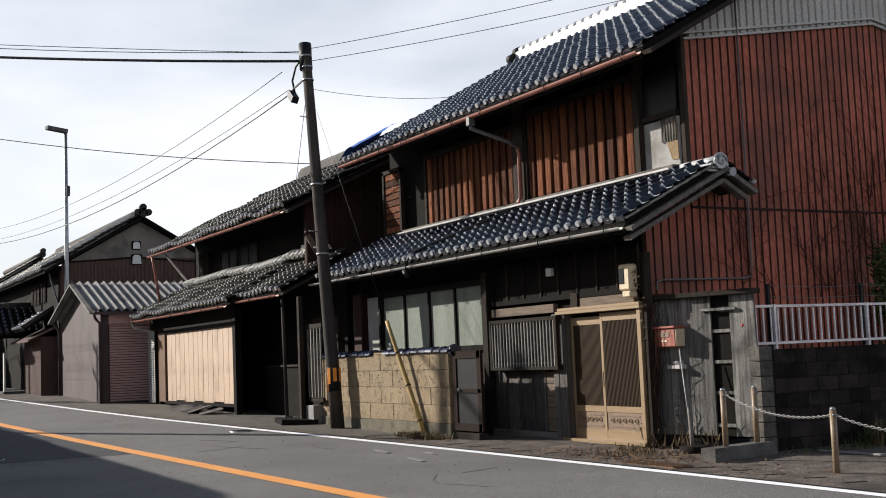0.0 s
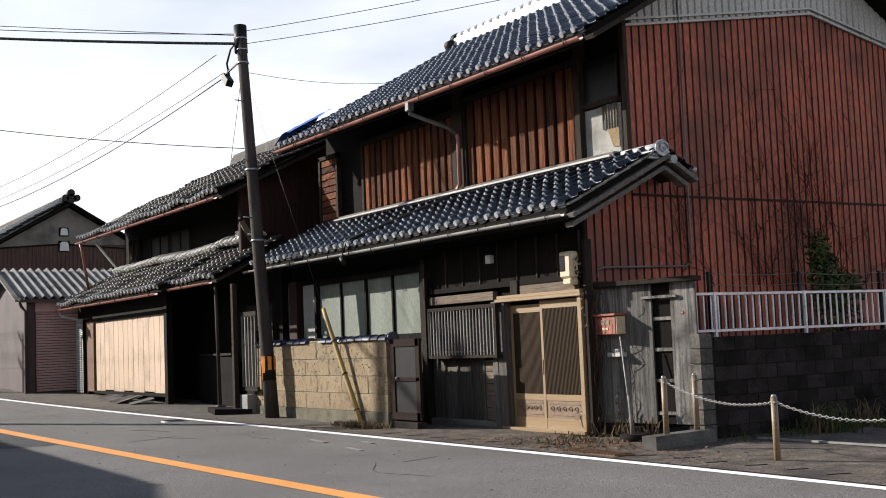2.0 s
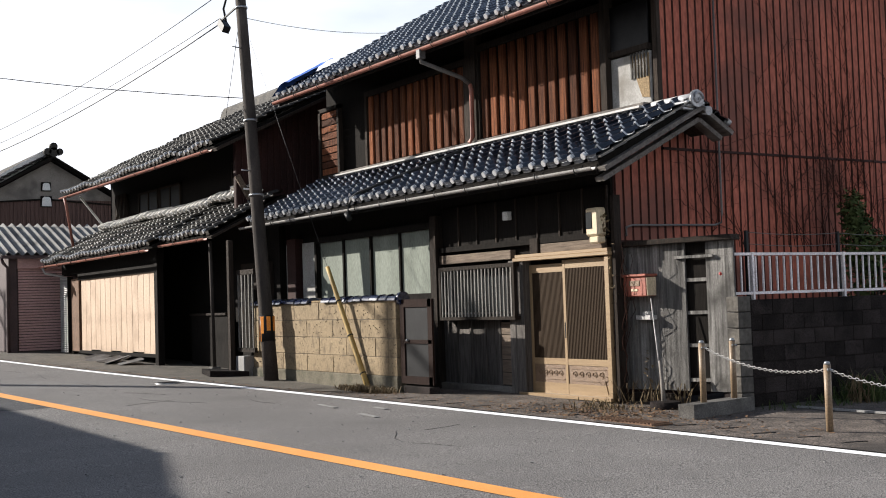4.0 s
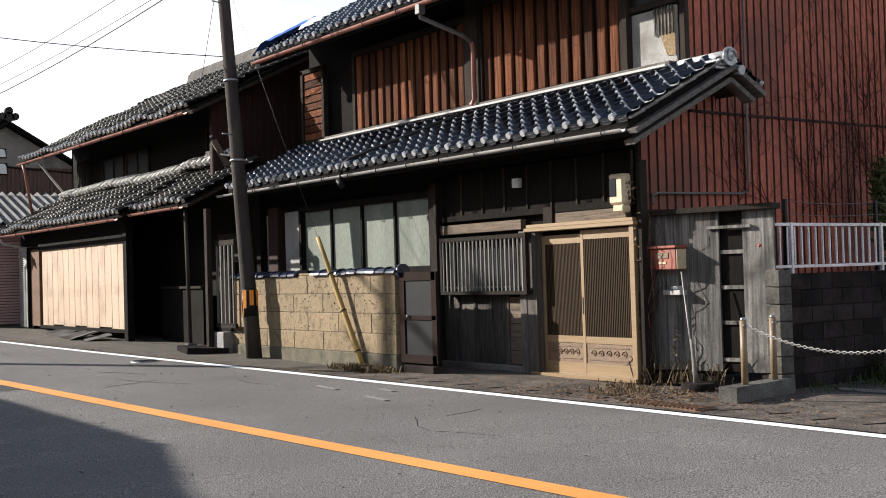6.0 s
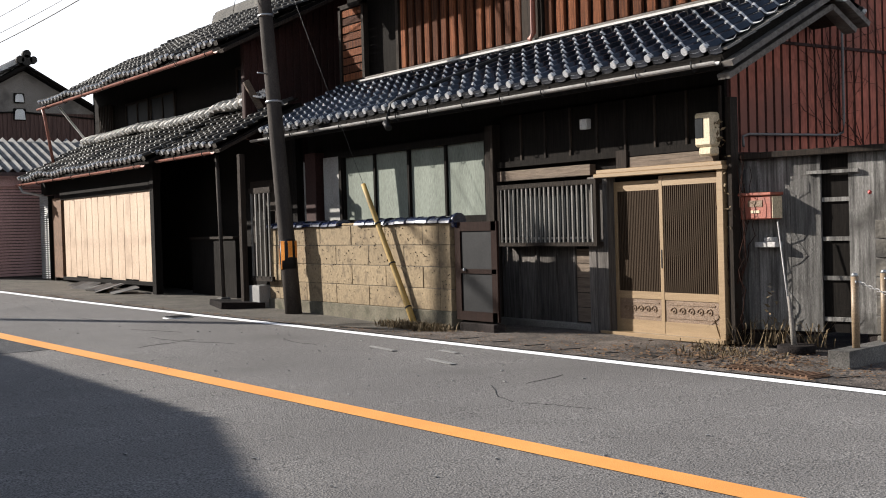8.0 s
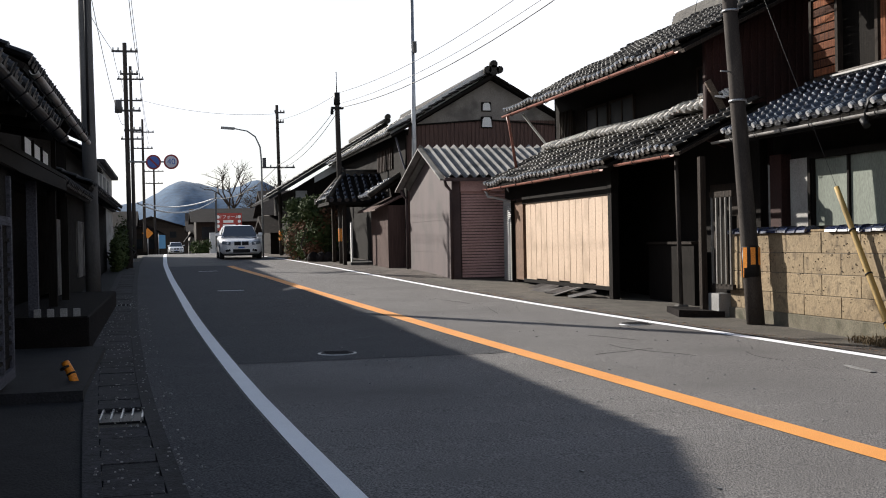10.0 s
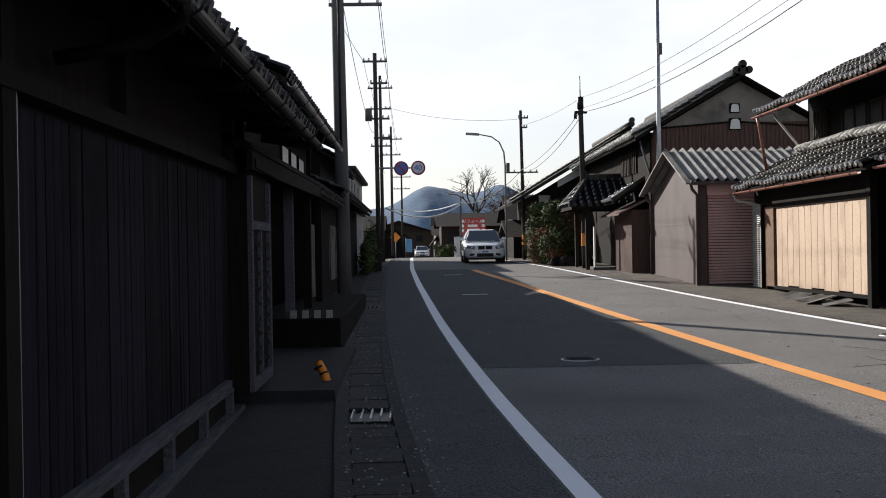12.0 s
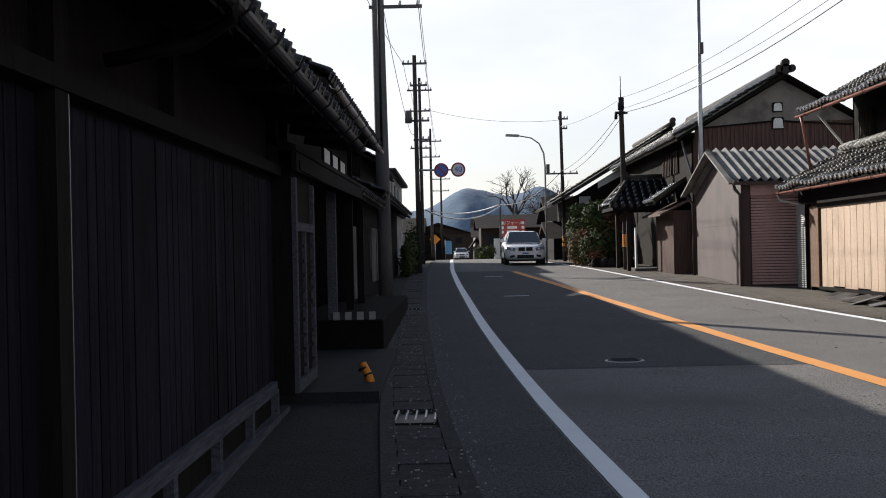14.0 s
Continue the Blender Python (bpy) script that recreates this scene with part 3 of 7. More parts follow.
# ---- the corner house ----
H1 = thing("corner_house", (12.0, 18.0, 0.2), "old two-storey wooden house with blue-black tiled roofs and rust-red metal side", "house")
H1_EAVE, H1_TOP = (9.95, 3.26), (11.75, 4.16)       # lower roof
H1_UEAVE, H1_RIDGE = (10.62, 5.83), (15.4, 8.50)     # upper roof
boxpart("wall", "black_wood", H1, (10.80, 13.42, 0.12), (11.0, 23.2, 3.62))
boxpart("upper_wall", "black_wood", H1, (11.72, 13.42, 3.55), (11.9, 23.2, 6.35))
boxpart("floor_slab", "black_wood", H1, (11.0, 13.5, 3.3), (20.0, 23.1, 3.5))


def h1_back(bm):
    prism(bm, [(11.0, 0.1), (19.9, 0.1), (19.9, 5.9), (15.4, 8.3), (11.75, 6.3), (11.75, 3.6), (11.0, 3.6)], "y", 23.0, 23.2)
    box(bm, 19.9, 13.42, 0.1, 20.1, 23.2, 5.9)
one("back_wall", "red_metal_dark", H1, h1_back)


def h1_side_top(x):
    return (6.13 + 0.158 * (x - 11.7)) if x < 15.9 else 6.79 - 0.2 * (x - 15.9)
def h1_roofline(x):
    return 5.75 + 0.5586 * (x - 10.62) if x < 15.4 else 8.42 - 0.5586 * (x - 15.4)
one("side_backing", "red_metal_dark", H1, lambda bm: prism(bm, [(10.84, 0.1), (20.0, 0.1), (20.0, 5.7), (15.4, 8.36), (11.75, 6.3), (11.75, 4.0), (10.84, 3.55)], "y", 13.412, 13.5))


def h1_clad_low(bm):
    ribbed(bm, "y", 13.41, 10.86, 11.75, lambda x: 2.30, lambda x: 3.52 + 0.5 * (x - 10.86), 0.152, 0.02, 0.016)
    ribbed(bm, "y", 13.41, 11.77, 20.0, lambda x: 2.30 if x < 12.9 else 0.2, lambda x: 3.575, 0.152, 0.02, 0.016)
lc = one("lower_cladding", "red_metal", H1, h1_clad_low, "weathered rust-red ribbed metal cladding")
uc = one("upper_cladding", "red_metal", H1, lambda bm: ribbed(bm, "y", 13.41, 11.77, 20.0, lambda x: 3.60, h1_side_top, 0.152, 0.02, 0.016), "weathered rust-red ribbed metal cladding")
for ob in (lc, uc):
    ob.data.materials.append(M["red_groove"])
one("gable_cladding", "grey_metal_wall", H1, lambda bm: ribbed(bm, "y", 13.41, 11.9, 19.6, lambda x: h1_side_top(x) + 0.03, lambda x: min(h1_roofline(x) - 0.1, 8.3), 0.152, 0.03), "pale grey ribbed metal gable")
def h1_trim(bm):
    for dz in (0.0, 0.09):
        beam(bm, (11.72, 13.355, h1_side_top(11.72) + dz), (15.9, 13.355, h1_side_top(15.9) + dz), 0.05, 0.035)
        beam(bm, (15.9, 13.355, h1_side_top(15.9) + dz), (20, 13.355, h1_side_top(20) + dz), 0.05, 0.035)
one("gable_trim", "grey_metal_wall", H1, h1_trim)
boxpart("seam_strip", "red_metal_dark", H1, (11.77, 13.368, 3.57), (20.0, 13.412, 3.605))
one("corner_post", "dark_wood", H1, lambda bm: box(bm, 11.68, 13.33, 3.95, 11.77, 13.43, 6.2, 0.01))
one("conduit", "pipe_grey", H1, lambda bm: rod(bm, [(12.84, 13.34, 6.85), (12.84, 13.34, 2.68), (12.82, 13.34, 2.56), (12.7, 13.34, 2.52), (11.1, 13.34, 2.50), (10.95, 13.3, 2.47), (10.9, 13.25, 2.35)], 0.016, 7), "thin grey metal conduit")

# lower roof over the street front
slope_deck(H1, "black_wood", H1_EAVE, H1_TOP, 12.69, 23.3)
slope_deck(H1, "dark_wood", (12.33, 3.83), (11.73, 4.14), 12.69, 13.36)
tiled_slope(H1, "tile_blue", (12.36, 3.83), (11.76, 4.15), 12.67, 13.34)
def lower_barge(bm):
    beam(bm, (9.98, 12.68, 3.15), (11.76, 12.68, 4.04), 0.06, 0.2, (0, 1, 0))
    beam(bm, (11.76, 12.68, 4.04), (12.33, 12.68, 3.72), 0.06, 0.18, (0, 1, 0))
one("bargeboard", "barge_wood", H1, lower_barge)
def under_barge(bm):
    beam(bm, (10.02, 12.74, 3.03), (11.76, 12.74, 3.89), 0.06, 0.16, (0, 1, 0))
    beam(bm, (11.76, 12.74, 3.89), (12.18, 12.74, 3.65), 0.06, 0.16, (0, 1, 0))
one("inner_bargeboard", "barge_wood", H1, under_barge)
for k in range(8):
    va, vb = Vector((9.93, 12.655, 3.29)).lerp(Vector((11.7, 12.655, 4.17)), k / 8), Vector((9.93, 12.655, 3.29)).lerp(Vector((11.7, 12.655, 4.17)), (k + 1.04) / 8)
    one("verge_tile", "tile_edge_dim", H1, lambda bm: beam(bm, va + Vector((0, 0, 0.012)), vb, 0.025, 0.11, (0, 1, 0)))
def ridge_stack(bm):
    for k in range(3):
        box(bm, 11.44 + 0.02 * k, 12.64 - 0.02 * k, 4.0 + 0.042 * k, 11.86 - 0.02 * k, 13.4, 4.035 + 0.042 * k, 0.01)
    rod(bm, [(11.64, 12.58, 4.16), (11.64, 12.82, 4.16), (11.64, 13.4, 4.16)], 0.075, 12)
one("ridge_tiles", "tile_cap", H1, ridge_stack, "stacked pale grey ridge tiles")
def ridge_face(bm):
    pts = [(11.64 + (0.105 - 0.008 * i) * math.cos(i * 0.62), 12.555, 4.15 + (0.105 - 0.008 * i) * math.sin(i * 0.62)) for i in range(12)]
    rod(bm, pts, 0.022, 6)
    rod(bm, [(11.64, 12.56, 4.15), (11.64, 12.6, 4.15)], 0.12, 14)
    rod(bm, [(11.87, 12.58, 4.0), (11.87, 12.82, 4.03)], 0.062, 12)
one("ridge_scroll", "tile_edge", H1, ridge_face, "grey scrolled end tile")
boxpart("ledge", "barge_wood", H1, (11.5, 13.45, 4.17), (11.64, 22.4, 4.235), 0.01, "weathered wooden ledge")
one("flashing", "gutter_grey", H1, lambda bm: beam(bm, (11.45, 13.45, 4.165), (11.45, 22.4, 4.165), 0.08, 0.03), "pale metal flashing")
gutter(H1, "gutter_grey", 9.88, 3.18, 12.7, 23.6, 0.042, 0.82)

# upper roof
slope_deck(H1, "black_wood", H1_UEAVE, H1_RIDGE, 12.95, 23.2, 0.16)
slope_deck(H1, "black_wood", (20.2, 5.8), H1_RIDGE, 12.95, 23.2, 0.16)
tiled_slope(H1, "tile_blue", H1_UEAVE, H1_RIDGE, 12.9, 23.22, wavy=0.03)
one("upper_bargeboard", "dark_wood", H1, lambda bm: beam(bm, (10.66, 12.93, 5.72), (15.4, 12.93, 8.37), 0.06, 0.3, (0, 1, 0)))
one("upper_back_bargeboard", "dark_wood", H1, lambda bm: beam(bm, (15.4, 12.93, 8.37), (20.2, 12.93, 5.68), 0.06, 0.3, (0, 1, 0)))
def main_ridge(bm):
    for k in range(4):
        box(bm, 15.22 + 0.015 * k, 12.8, 8.42 + 0.075 * k, 15.58 - 0.015 * k, 23.3, 8.48 + 0.075 * k)
    y = 12.8
    while y < 23.2:
        rod(bm, [(15.4, y, 8.75), (15.4, y + 0.27, 8.75)], 0.095, 8)
        y += 0.3
one("main_ridge", "tile_cap", H1, main_ridge, "layered pale ridge tiles")
def ridge_ornament(bm):
    box(bm, 15.15, 23.3, 8.3, 15.65, 23.42, 8.6, 0.04)
    for dx, dz, r in ((-0.2, 8.55, 0.12), (0.2, 8.55, 0.12), (0, 8.72, 0.14)):
        rod(bm, [(15.4 + dx, 23.28, dz), (15.4 + dx, 23.46, dz)], r, 9)
one("ridge_ornament", "tile_grey", H1, ridge_ornament)
g = gutter(H1, "gutter_copper", 10.56, 5.74, 12.95, 23.3, 0.055, 1.0)
ARM_Y = 17.68
def downpipe(bm):
    rod(bm, [(11.46, 17.58, 5.2), (11.48, 17.57, 5.1), (11.48, 17.57, 4.3), (11.42, 17.6, 4.2)], 0.038, 8)
one("downpipe", "gutter_copper", H1, downpipe, "faded copper-red downpipe")
one("downpipe_arm", "pipe_grey", H1, lambda bm: (rod(bm, [(10.56, ARM_Y, 5.7), (10.56, ARM_Y, 5.52), (11.3, 17.6, 5.3), (11.46, 17.58, 5.2)], 0.036, 8), box(bm, 10.5, ARM_Y - 0.06, 5.56, 10.62, ARM_Y + 0.06, 5.72, 0.01)), "grey pipe from the gutter to the downpipe")
def roof_pipe(bm):
    rod(bm, [(11.5, 17.72, 4.16), (11.3, 17.75, 4.06), (10.0, 18.95, 3.44), (9.9, 19.0, 3.36), (9.86, 19.0, 3.2), (9.86, 19.0, 2.98)], 0.032, 8)
    rod(bm, [(9.84, 19.05, 3.1), (9.84, 18.95, 3.0)], 0.05, 8)
one("roof_pipe", "black", H1, roof_pipe, "blue-black drain pipe lying on the tiles")

boxpart("fascia", "black_wood", H1, (9.965, 12.72, 3.1), (9.995, 23.3, 3.27))
boxpart("upper_fascia", "black_wood", H1, (10.635, 13.0, 5.66), (10.665, 23.2, 5.84))
# upper storey front
def shutter_bank(y0, y1, z0, z1, n):
    base = one("shutter_frame", "dark_wood", H1, lambda bm: (box(bm, 11.58, y0 - 0.08, z0 - 0.1, 11.72, y1 + 0.08, z0, 0.008), box(bm, 11.58, y0 - 0.08, z1, 11.72, y1 + 0.08, z1 + 0.1), box(bm, 11.58, y0 - 0.08, z0, 11.72, y0, z1), box(bm, 11.58, y1, z0, 11.72, y1 + 0.08, z1)))
    w = (y1 - y0) / n
    for k in range(n):
        boxpart("board", "board_wood", base, (11.66, y0 + k * w + 0.012, z0), (11.685, y0 + (k + 1) * w - 0.012, z1))
        boxpart("batten", "warm_wood", base, (11.60, y0 + k * w + 0.045, z0 + 0.01), (11.655, y0 + (k + 1) * w - 0.04, z1 - 0.01), 0.012)
shutter_bank(17.95, 21.3, 4.25, 5.6, 14)
shutter_bank(14.42, 17.5, 4.25, 5.75, 12)
boxpart("post", "dark_wood", H1, (11.55, 17.55, 4.1), (11.75, 17.85, 6.1))
boxpart("post", "dark_wood", H1, (11.55, 14.26, 4.15), (11.75, 14.36, 6.1))
louv = one("louvred_shutter", "dark_wood", H1, lambda bm: (box(bm, 11.5, 22.3, 4.2, 11.6, 22.38, 5.6), box(bm, 11.5, 23.1, 4.2, 11.6, 23.18, 5.6), box(bm, 11.5, 22.3, 5.54, 11.6, 23.18, 5.62), box(bm, 11.5, 22.3, 4.14, 11.6, 23.18, 4.22)))
for k in range(9):
    boxpart("slat", "warm_wood", louv, (11.53, 22.39, 4.24 + 0.145 * k), (11.56, 23.09, 4.36 + 0.145 * k))
boxpart("sill_board", "beam_wood", H1, (11.6, 13.5, 4.1), (11.72, 17.5, 4.16))
plas = boxpart("plaster_panel", "plaster", H1, (11.66, 13.46, 4.2), (11.7, 14.26, 4.98), label="grey plaster panel with a broken corner")
one("broken_patch", "mud", plas, lambda bm: prism(bm, [(13.47, 4.32), (13.62, 4.34), (13.86, 4.95), (13.47, 4.95)], "x", 11.645, 11.665), "bare clay behind the broken plaster")
for k in range(6):
    boxpart("lath", "grey_wood", plas, (11.628, 13.49 + 0.062 * k, 4.62 + 0.0 * k), (11.648, 13.515 + 0.062 * k, 4.99))
boxpart("rail", "dark_wood", H1, (11.6, 13.45, 5.0), (11.72, 14.28, 5.08))
boxpart("upper_pane", "black", H1, (11.66, 13.48, 5.1), (11.68, 14.26, 5.75))

# entrance door
DX = 10.70
frame_ = one("door_frame", "door_tan_h", H1, lambda bm: (box(bm, DX - 0.1, 13.30, 2.10, DX + 0.06, 15.42, 2.15, 0.006), box(bm, DX - 0.07, 13.34, 2.15, DX + 0.06, 15.4, 2.20, 0.006), box(bm, DX - 0.06, 13.34, 0.17, DX + 0.08, 13.43, 2.10, 0.006), box(bm, DX - 0.1, 13.34, 0.14, DX + 0.08, 15.36, 0.19, 0.004)), "golden aluminium door frame")
boxpart("dark_jamb", "front_board", H1, (DX - 0.07, 15.21, 0.17), (DX + 0.08, 15.42, 2.10))
def sliding_door(y0, y1, x, top):
    d = boxpart("sliding_door", "door_screen", H1, (x + 0.028, y0 + 0.02, 0.2), (x + 0.032, y1 - 0.02, top - 0.01), label="golden-brown sliding lattice door")
    for ya in (y0, y1 - 0.06):
        boxpart("stile", "door_tan", d, (x, ya, 0.19), (x + 0.035, ya + 0.06, top), 0.004)
    for za, zb in ((0.19, 0.34), (0.6, 0.69), (top - 0.12, top)):
        boxpart("rail", "door_tan_h", d, (x + 0.003, y0 + 0.06, za), (x + 0.032, y1 - 0.06, zb))
    boxpart("screen", "door_screen", d, (x + 0.02, y0 + 0.06, 0.69), (x + 0.028, y1 - 0.06, top - 0.12))
    n = 26
    for k in range(n):
        y = y0 + 0.065 + (y1 - y0 - 0.13) * (k + 0.5) / n
        boxpart("slat", "slat_brown", d, (x + 0.006, y - 0.008, 0.69), (x + 0.02, y + 0.008, top - 0.12))
    p = boxpart("carved_panel", "carved", d, (x + 0.012, y0 + 0.06, 0.34), (x + 0.028, y1 - 0.06, 0.60), label="tan panel carved with scrolls")
    def scrolls(bm):
        box(bm, x + 0.004, y0 + 0.12, 0.385, x + 0.012, y1 - 0.12, 0.40)
        box(bm, x + 0.004, y0 + 0.12, 0.545, x + 0.012, y1 - 0.12, 0.56)
        for k in range(5):
            cy = y0 + 0.2 + (y1 - y0 - 0.4) * k / 4
            pts = [(x + 0.008, cy + (0.055 - 0.005 * i) * math.cos(i * 0.8), 0.472 + (0.055 - 0.005 * i) * math.sin(i * 0.8)) for i in range(11)]
            rod(bm, pts, 0.007, 5)
    one("scrollwork", "carved", p, scrolls)
    boxpart("pull", "black", d, (x - 0.004, y1 - 0.04 if y1 < 14.5 else y0 + 0.02, 0.98), (x + 0.002, y1 - 0.02 if y1 < 14.5 else y0 + 0.04, 1.2))
sliding_door(13.44, 14.40, DX + 0.01, 2.08)
sliding_door(14.36, 15.22, DX + 0.05, 2.04)

# street front right and left of the door
boxpart("post", "front_board", H1, (DX - 0.08, 15.42, 0.15), (DX + 0.08, 15.55, 2.12))
boxpart("post", "dark_wood", H1, (DX - 0.08, 17.5, 0.15), (DX + 0.08, 17.68, 2.95))
boxpart("post", "dark_wood", H1, (DX - 0.02, 13.24, 0.15), (DX + 0.1, 13.31, 2.9))
boxpart("drain_pipe", "dark_wood", H1, (DX - 0.13, 17.44, 0.3), (DX - 0.09, 17.49, 2.9))
boxpart("beam", "beam_wood", H1, (DX - 0.02, 15.56, 2.15), (DX + 0.08, 17.5, 2.29), 0.006, "weathered brown beam")
boxpart("beam", "beam_wood", H1, (DX - 0.02, 13.5, 2.2), (DX + 0.08, 14.85, 2.33), 0.006, "weathered brown beam")
boxpart("beam_joint", "dark_wood", H1, (DX - 0.05, 14.87, 2.2), (DX + 0.08, 15.05, 2.42))
boxpart("dark_beam", "black_wood", H1, (DX - 0.02, 13.45, 2.34), (DX + 0.1, 17.5, 2.42))
# near-black boards under the eave, its shade put into their colour
for k in range(8):
    boxpart("wall_board", "black_wood", H1, (DX + 0.06, 13.45 + k * 0.51, 2.42), (DX + 0.1, 13.45 + k * 0.51 + 0.49, 3.05))
    boxpart("batten", "dark_wood", H1, (DX + 0.035, 13.43 + k * 0.51, 2.42), (DX + 0.06, 13.46 + k * 0.51, 3.05))
boxpart("junction_box", "white_panel", H1, (DX - 0.02, 15.6, 2.74), (DX + 0.06, 15.74, 2.87), 0.008)
boxpart("sill", "old_plaster", H1, (DX - 0.06, 15.5, 0.12), (DX + 0.1, 17.5, 0.25), 0.01)
# paler lower boards: light bounced off the street is put into the colour
for k in range(4):
    boxpart("wall_board", "front_board", H1, (DX + 0.02, 15.93 + k * 0.39, 0.25), (DX + 0.05, 15.93 + k * 0.39 + 0.375, 1.24))
    boxpart("batten", "front_board", H1, (DX - 0.005, 15.93 + k * 0.39 - 0.03, 0.25), (DX + 0.02, 15.93 + k * 0.39 + 0.015, 1.24))
for k in range(5):
    boxpart("short_board", "beam_wood", H1, (DX + 0.0, 15.57, 0.27 + 0.19 * k), (DX + 0.03, 15.88, 0.45 + 0.19 * k))
lw = one("lattice_window", "dark_wood", H1, lambda bm: (box(bm, DX - 0.18, 15.29, 2.03, DX, 17.3, 2.09), box(bm, DX - 0.18, 15.29, 1.25, DX, 17.3, 1.30), box(bm, DX - 0.18, 15.29, 1.3, DX - 0.12, 15.34, 2.03), box(bm, DX - 0.18, 17.25, 1.3, DX - 0.12, 17.3, 2.03)), "weathered grey wooden lattice window")
boxpart("rail", "grey_wood", lw, (DX - 0.14, 15.32, 1.34), (DX - 0.12, 17.26, 1.37))
for k in range(21):
    y = 15.37 + k * 0.0925
    boxpart("bar", "lattice_wood", lw, (DX - 0.17, y, 1.29), (DX - 0.148, y + 0.026, 2.04))
boxpart("pane", "window_dark", lw, (DX - 0.02, 15.35, 1.3), (DX - 0.005, 17.25, 2.05))
WX = 10.72
wf = one("window_frame", "black_wood", H1, lambda bm: (box(bm, WX - 0.05, 17.72, 2.76, WX + 0.08, 21.9, 2.86), box(bm, WX - 0.05, 17.72, 1.6, WX + 0.08, 21.9, 1.7), box(bm, WX - 0.05, 21.82, 1.7, WX + 0.08, 21.9, 2.76), box(bm, WX - 0.05, 17.68, 1.7, WX + 0.08, 17.77, 2.76)))
for k in range(4):
    y0 = 17.79 + k * 1.01
    boxpart("pane", "frosted", wf, (WX + 0.02 + 0.012 * (k % 2), y0, 1.7), (WX + 0.03 + 0.012 * (k % 2), y0 + 0.98, 2.76), label="frosted window pane")
    boxpart("mullion", "black_wood", wf, (WX - 0.02, y0 + 0.965, 1.7), (WX + 0.05, y0 + 1.015, 2.76))
boxpart("plaster_panel", "plaster", H1, (WX + 0.02, 21.95, 1.5), (WX + 0.06, 22.55, 2.8))
boxpart("wall_below", "dark_wood", H1, (WX + 0.01, 17.7, 0.15), (WX + 0.07, 22.6, 1.6))
boxpart("red_post", "red_metal_dark", H1, (WX - 0.1, 22.62, 0.2), (WX + 0.1, 23.0, 2.9))

# ---- meter, letter box, gate ----
mt = thing("electric_meter", (10.6, 13.5, 2.3), "beige electricity meter box on the house corner", "meter")
boxpart("case", "beige", mt, (10.5, 13.36, 2.36), (10.66, 13.62, 2.74), 0.025)
boxpart("lower_case", "beige", mt, (10.52, 13.38, 2.26), (10.66, 13.58, 2.36), 0.02)
boxpart("glass", "window_dark", mt, (10.492, 13.48, 2.46), (10.505, 13.59, 2.68))

G = thing("board_gate", (11.0, 12.4, 0.2), "weathered grey board gate with a dark gap and rungs", "gate")
GX = 11.0
for a, b, w in ((13.36, 13.05, 0), (13.04, 12.62, 0.01), (12.61, 12.23, 0), (11.90, 11.46, 0.008)):
    boxpart("board", "grey_wood", G, (GX + w, b, 0.3), (GX + w + 0.03, a, 2.2), 0.004)
boxpart("batten", "grey_wood", G, (GX - 0.03, 13.1, 0.3), (GX, 13.16, 2.1))
boxpart("post", "grey_wood", G, (GX - 0.06, 13.32, 0.15), (GX + 0.06, 13.4, 2.2), 0.008)
boxpart("top_board", "dark_wood", G, (GX - 0.1, 11.42, 2.2), (GX + 0.12, 13.5, 2.27), 0.008)
boxpart("gap_back", "black_wood", G, (GX + 0.05, 11.85, 0.3), (GX + 0.07, 12.3, 2.2))
for z in (0.42, 0.86, 1.28, 1.7):
    boxpart("rung", "grey_wood", G, (GX + 0.02, 11.88, z), (GX + 0.05, 12.26, z + 0.045))
boxpart("latch_bar", "grey_wood", G, (GX - 0.04, 11.76, 2.0), (GX - 0.005, 12.38, 2.035), label="pale bar nailed across the gap")
boxpart("bottom_beam", "dark_wood", G, (GX - 0.06, 12.5, 0.15), (GX + 0.04, 13.36, 0.26))
G.matrix_basis = pose(11.06, 12.53, 0.2, 0, 0, 10.5) @ Matrix.Diagonal((1, 0.93, 1, 1))
P_ = thing("letter_box", (10.88, 13.25, 1.5), "faded red metal letter box fixed to the gate", "letter box")
boxpart("body", "red_box", P_, (10.80, 13.02, 1.53), (10.98, 13.46, 1.79), 0.012)
boxpart("lid", "red_box", P_, (10.77, 13.0, 1.79), (10.99, 13.48, 1.825), 0.008)
boxpart("label_plate", "carved", P_, (10.792, 13.14, 1.67), (10.80, 13.34, 1.74))
boxpart("lower_plate", "beige", P_, (10.792, 13.18, 1.60), (10.80, 13.3, 1.63))
boxpart("side_panel", "beige", P_, (10.81, 13.012, 1.54), (10.97, 13.02, 1.78))
P_.location = (10.88, 13.03, 1.5)
W_ = thing("milk_box", (10.95, 12.95, 1.2), "small white box shelf nailed to the gate", "box")
boxpart("shelf", "gutter_grey", W_, (10.87, 12.82, 1.22), (11.0, 13.1, 1.28), 0.006)
boxpart("box", "gutter_grey", W_, (10.9, 12.88, 1.28), (11.0, 13.0, 1.33), 0.006)
C_ = thing("gate_pillar", (11.3, 11.7, 0.1), "narrow pillar of concrete blocks beside the gate", "pillar")
for k in range(7):
    boxpart("block", "pillar_block", C_, (11.2, 11.6, 0.1 + 0.2 * k), (11.42, 11.8, 0.29 + 0.2 * k), 0.008)

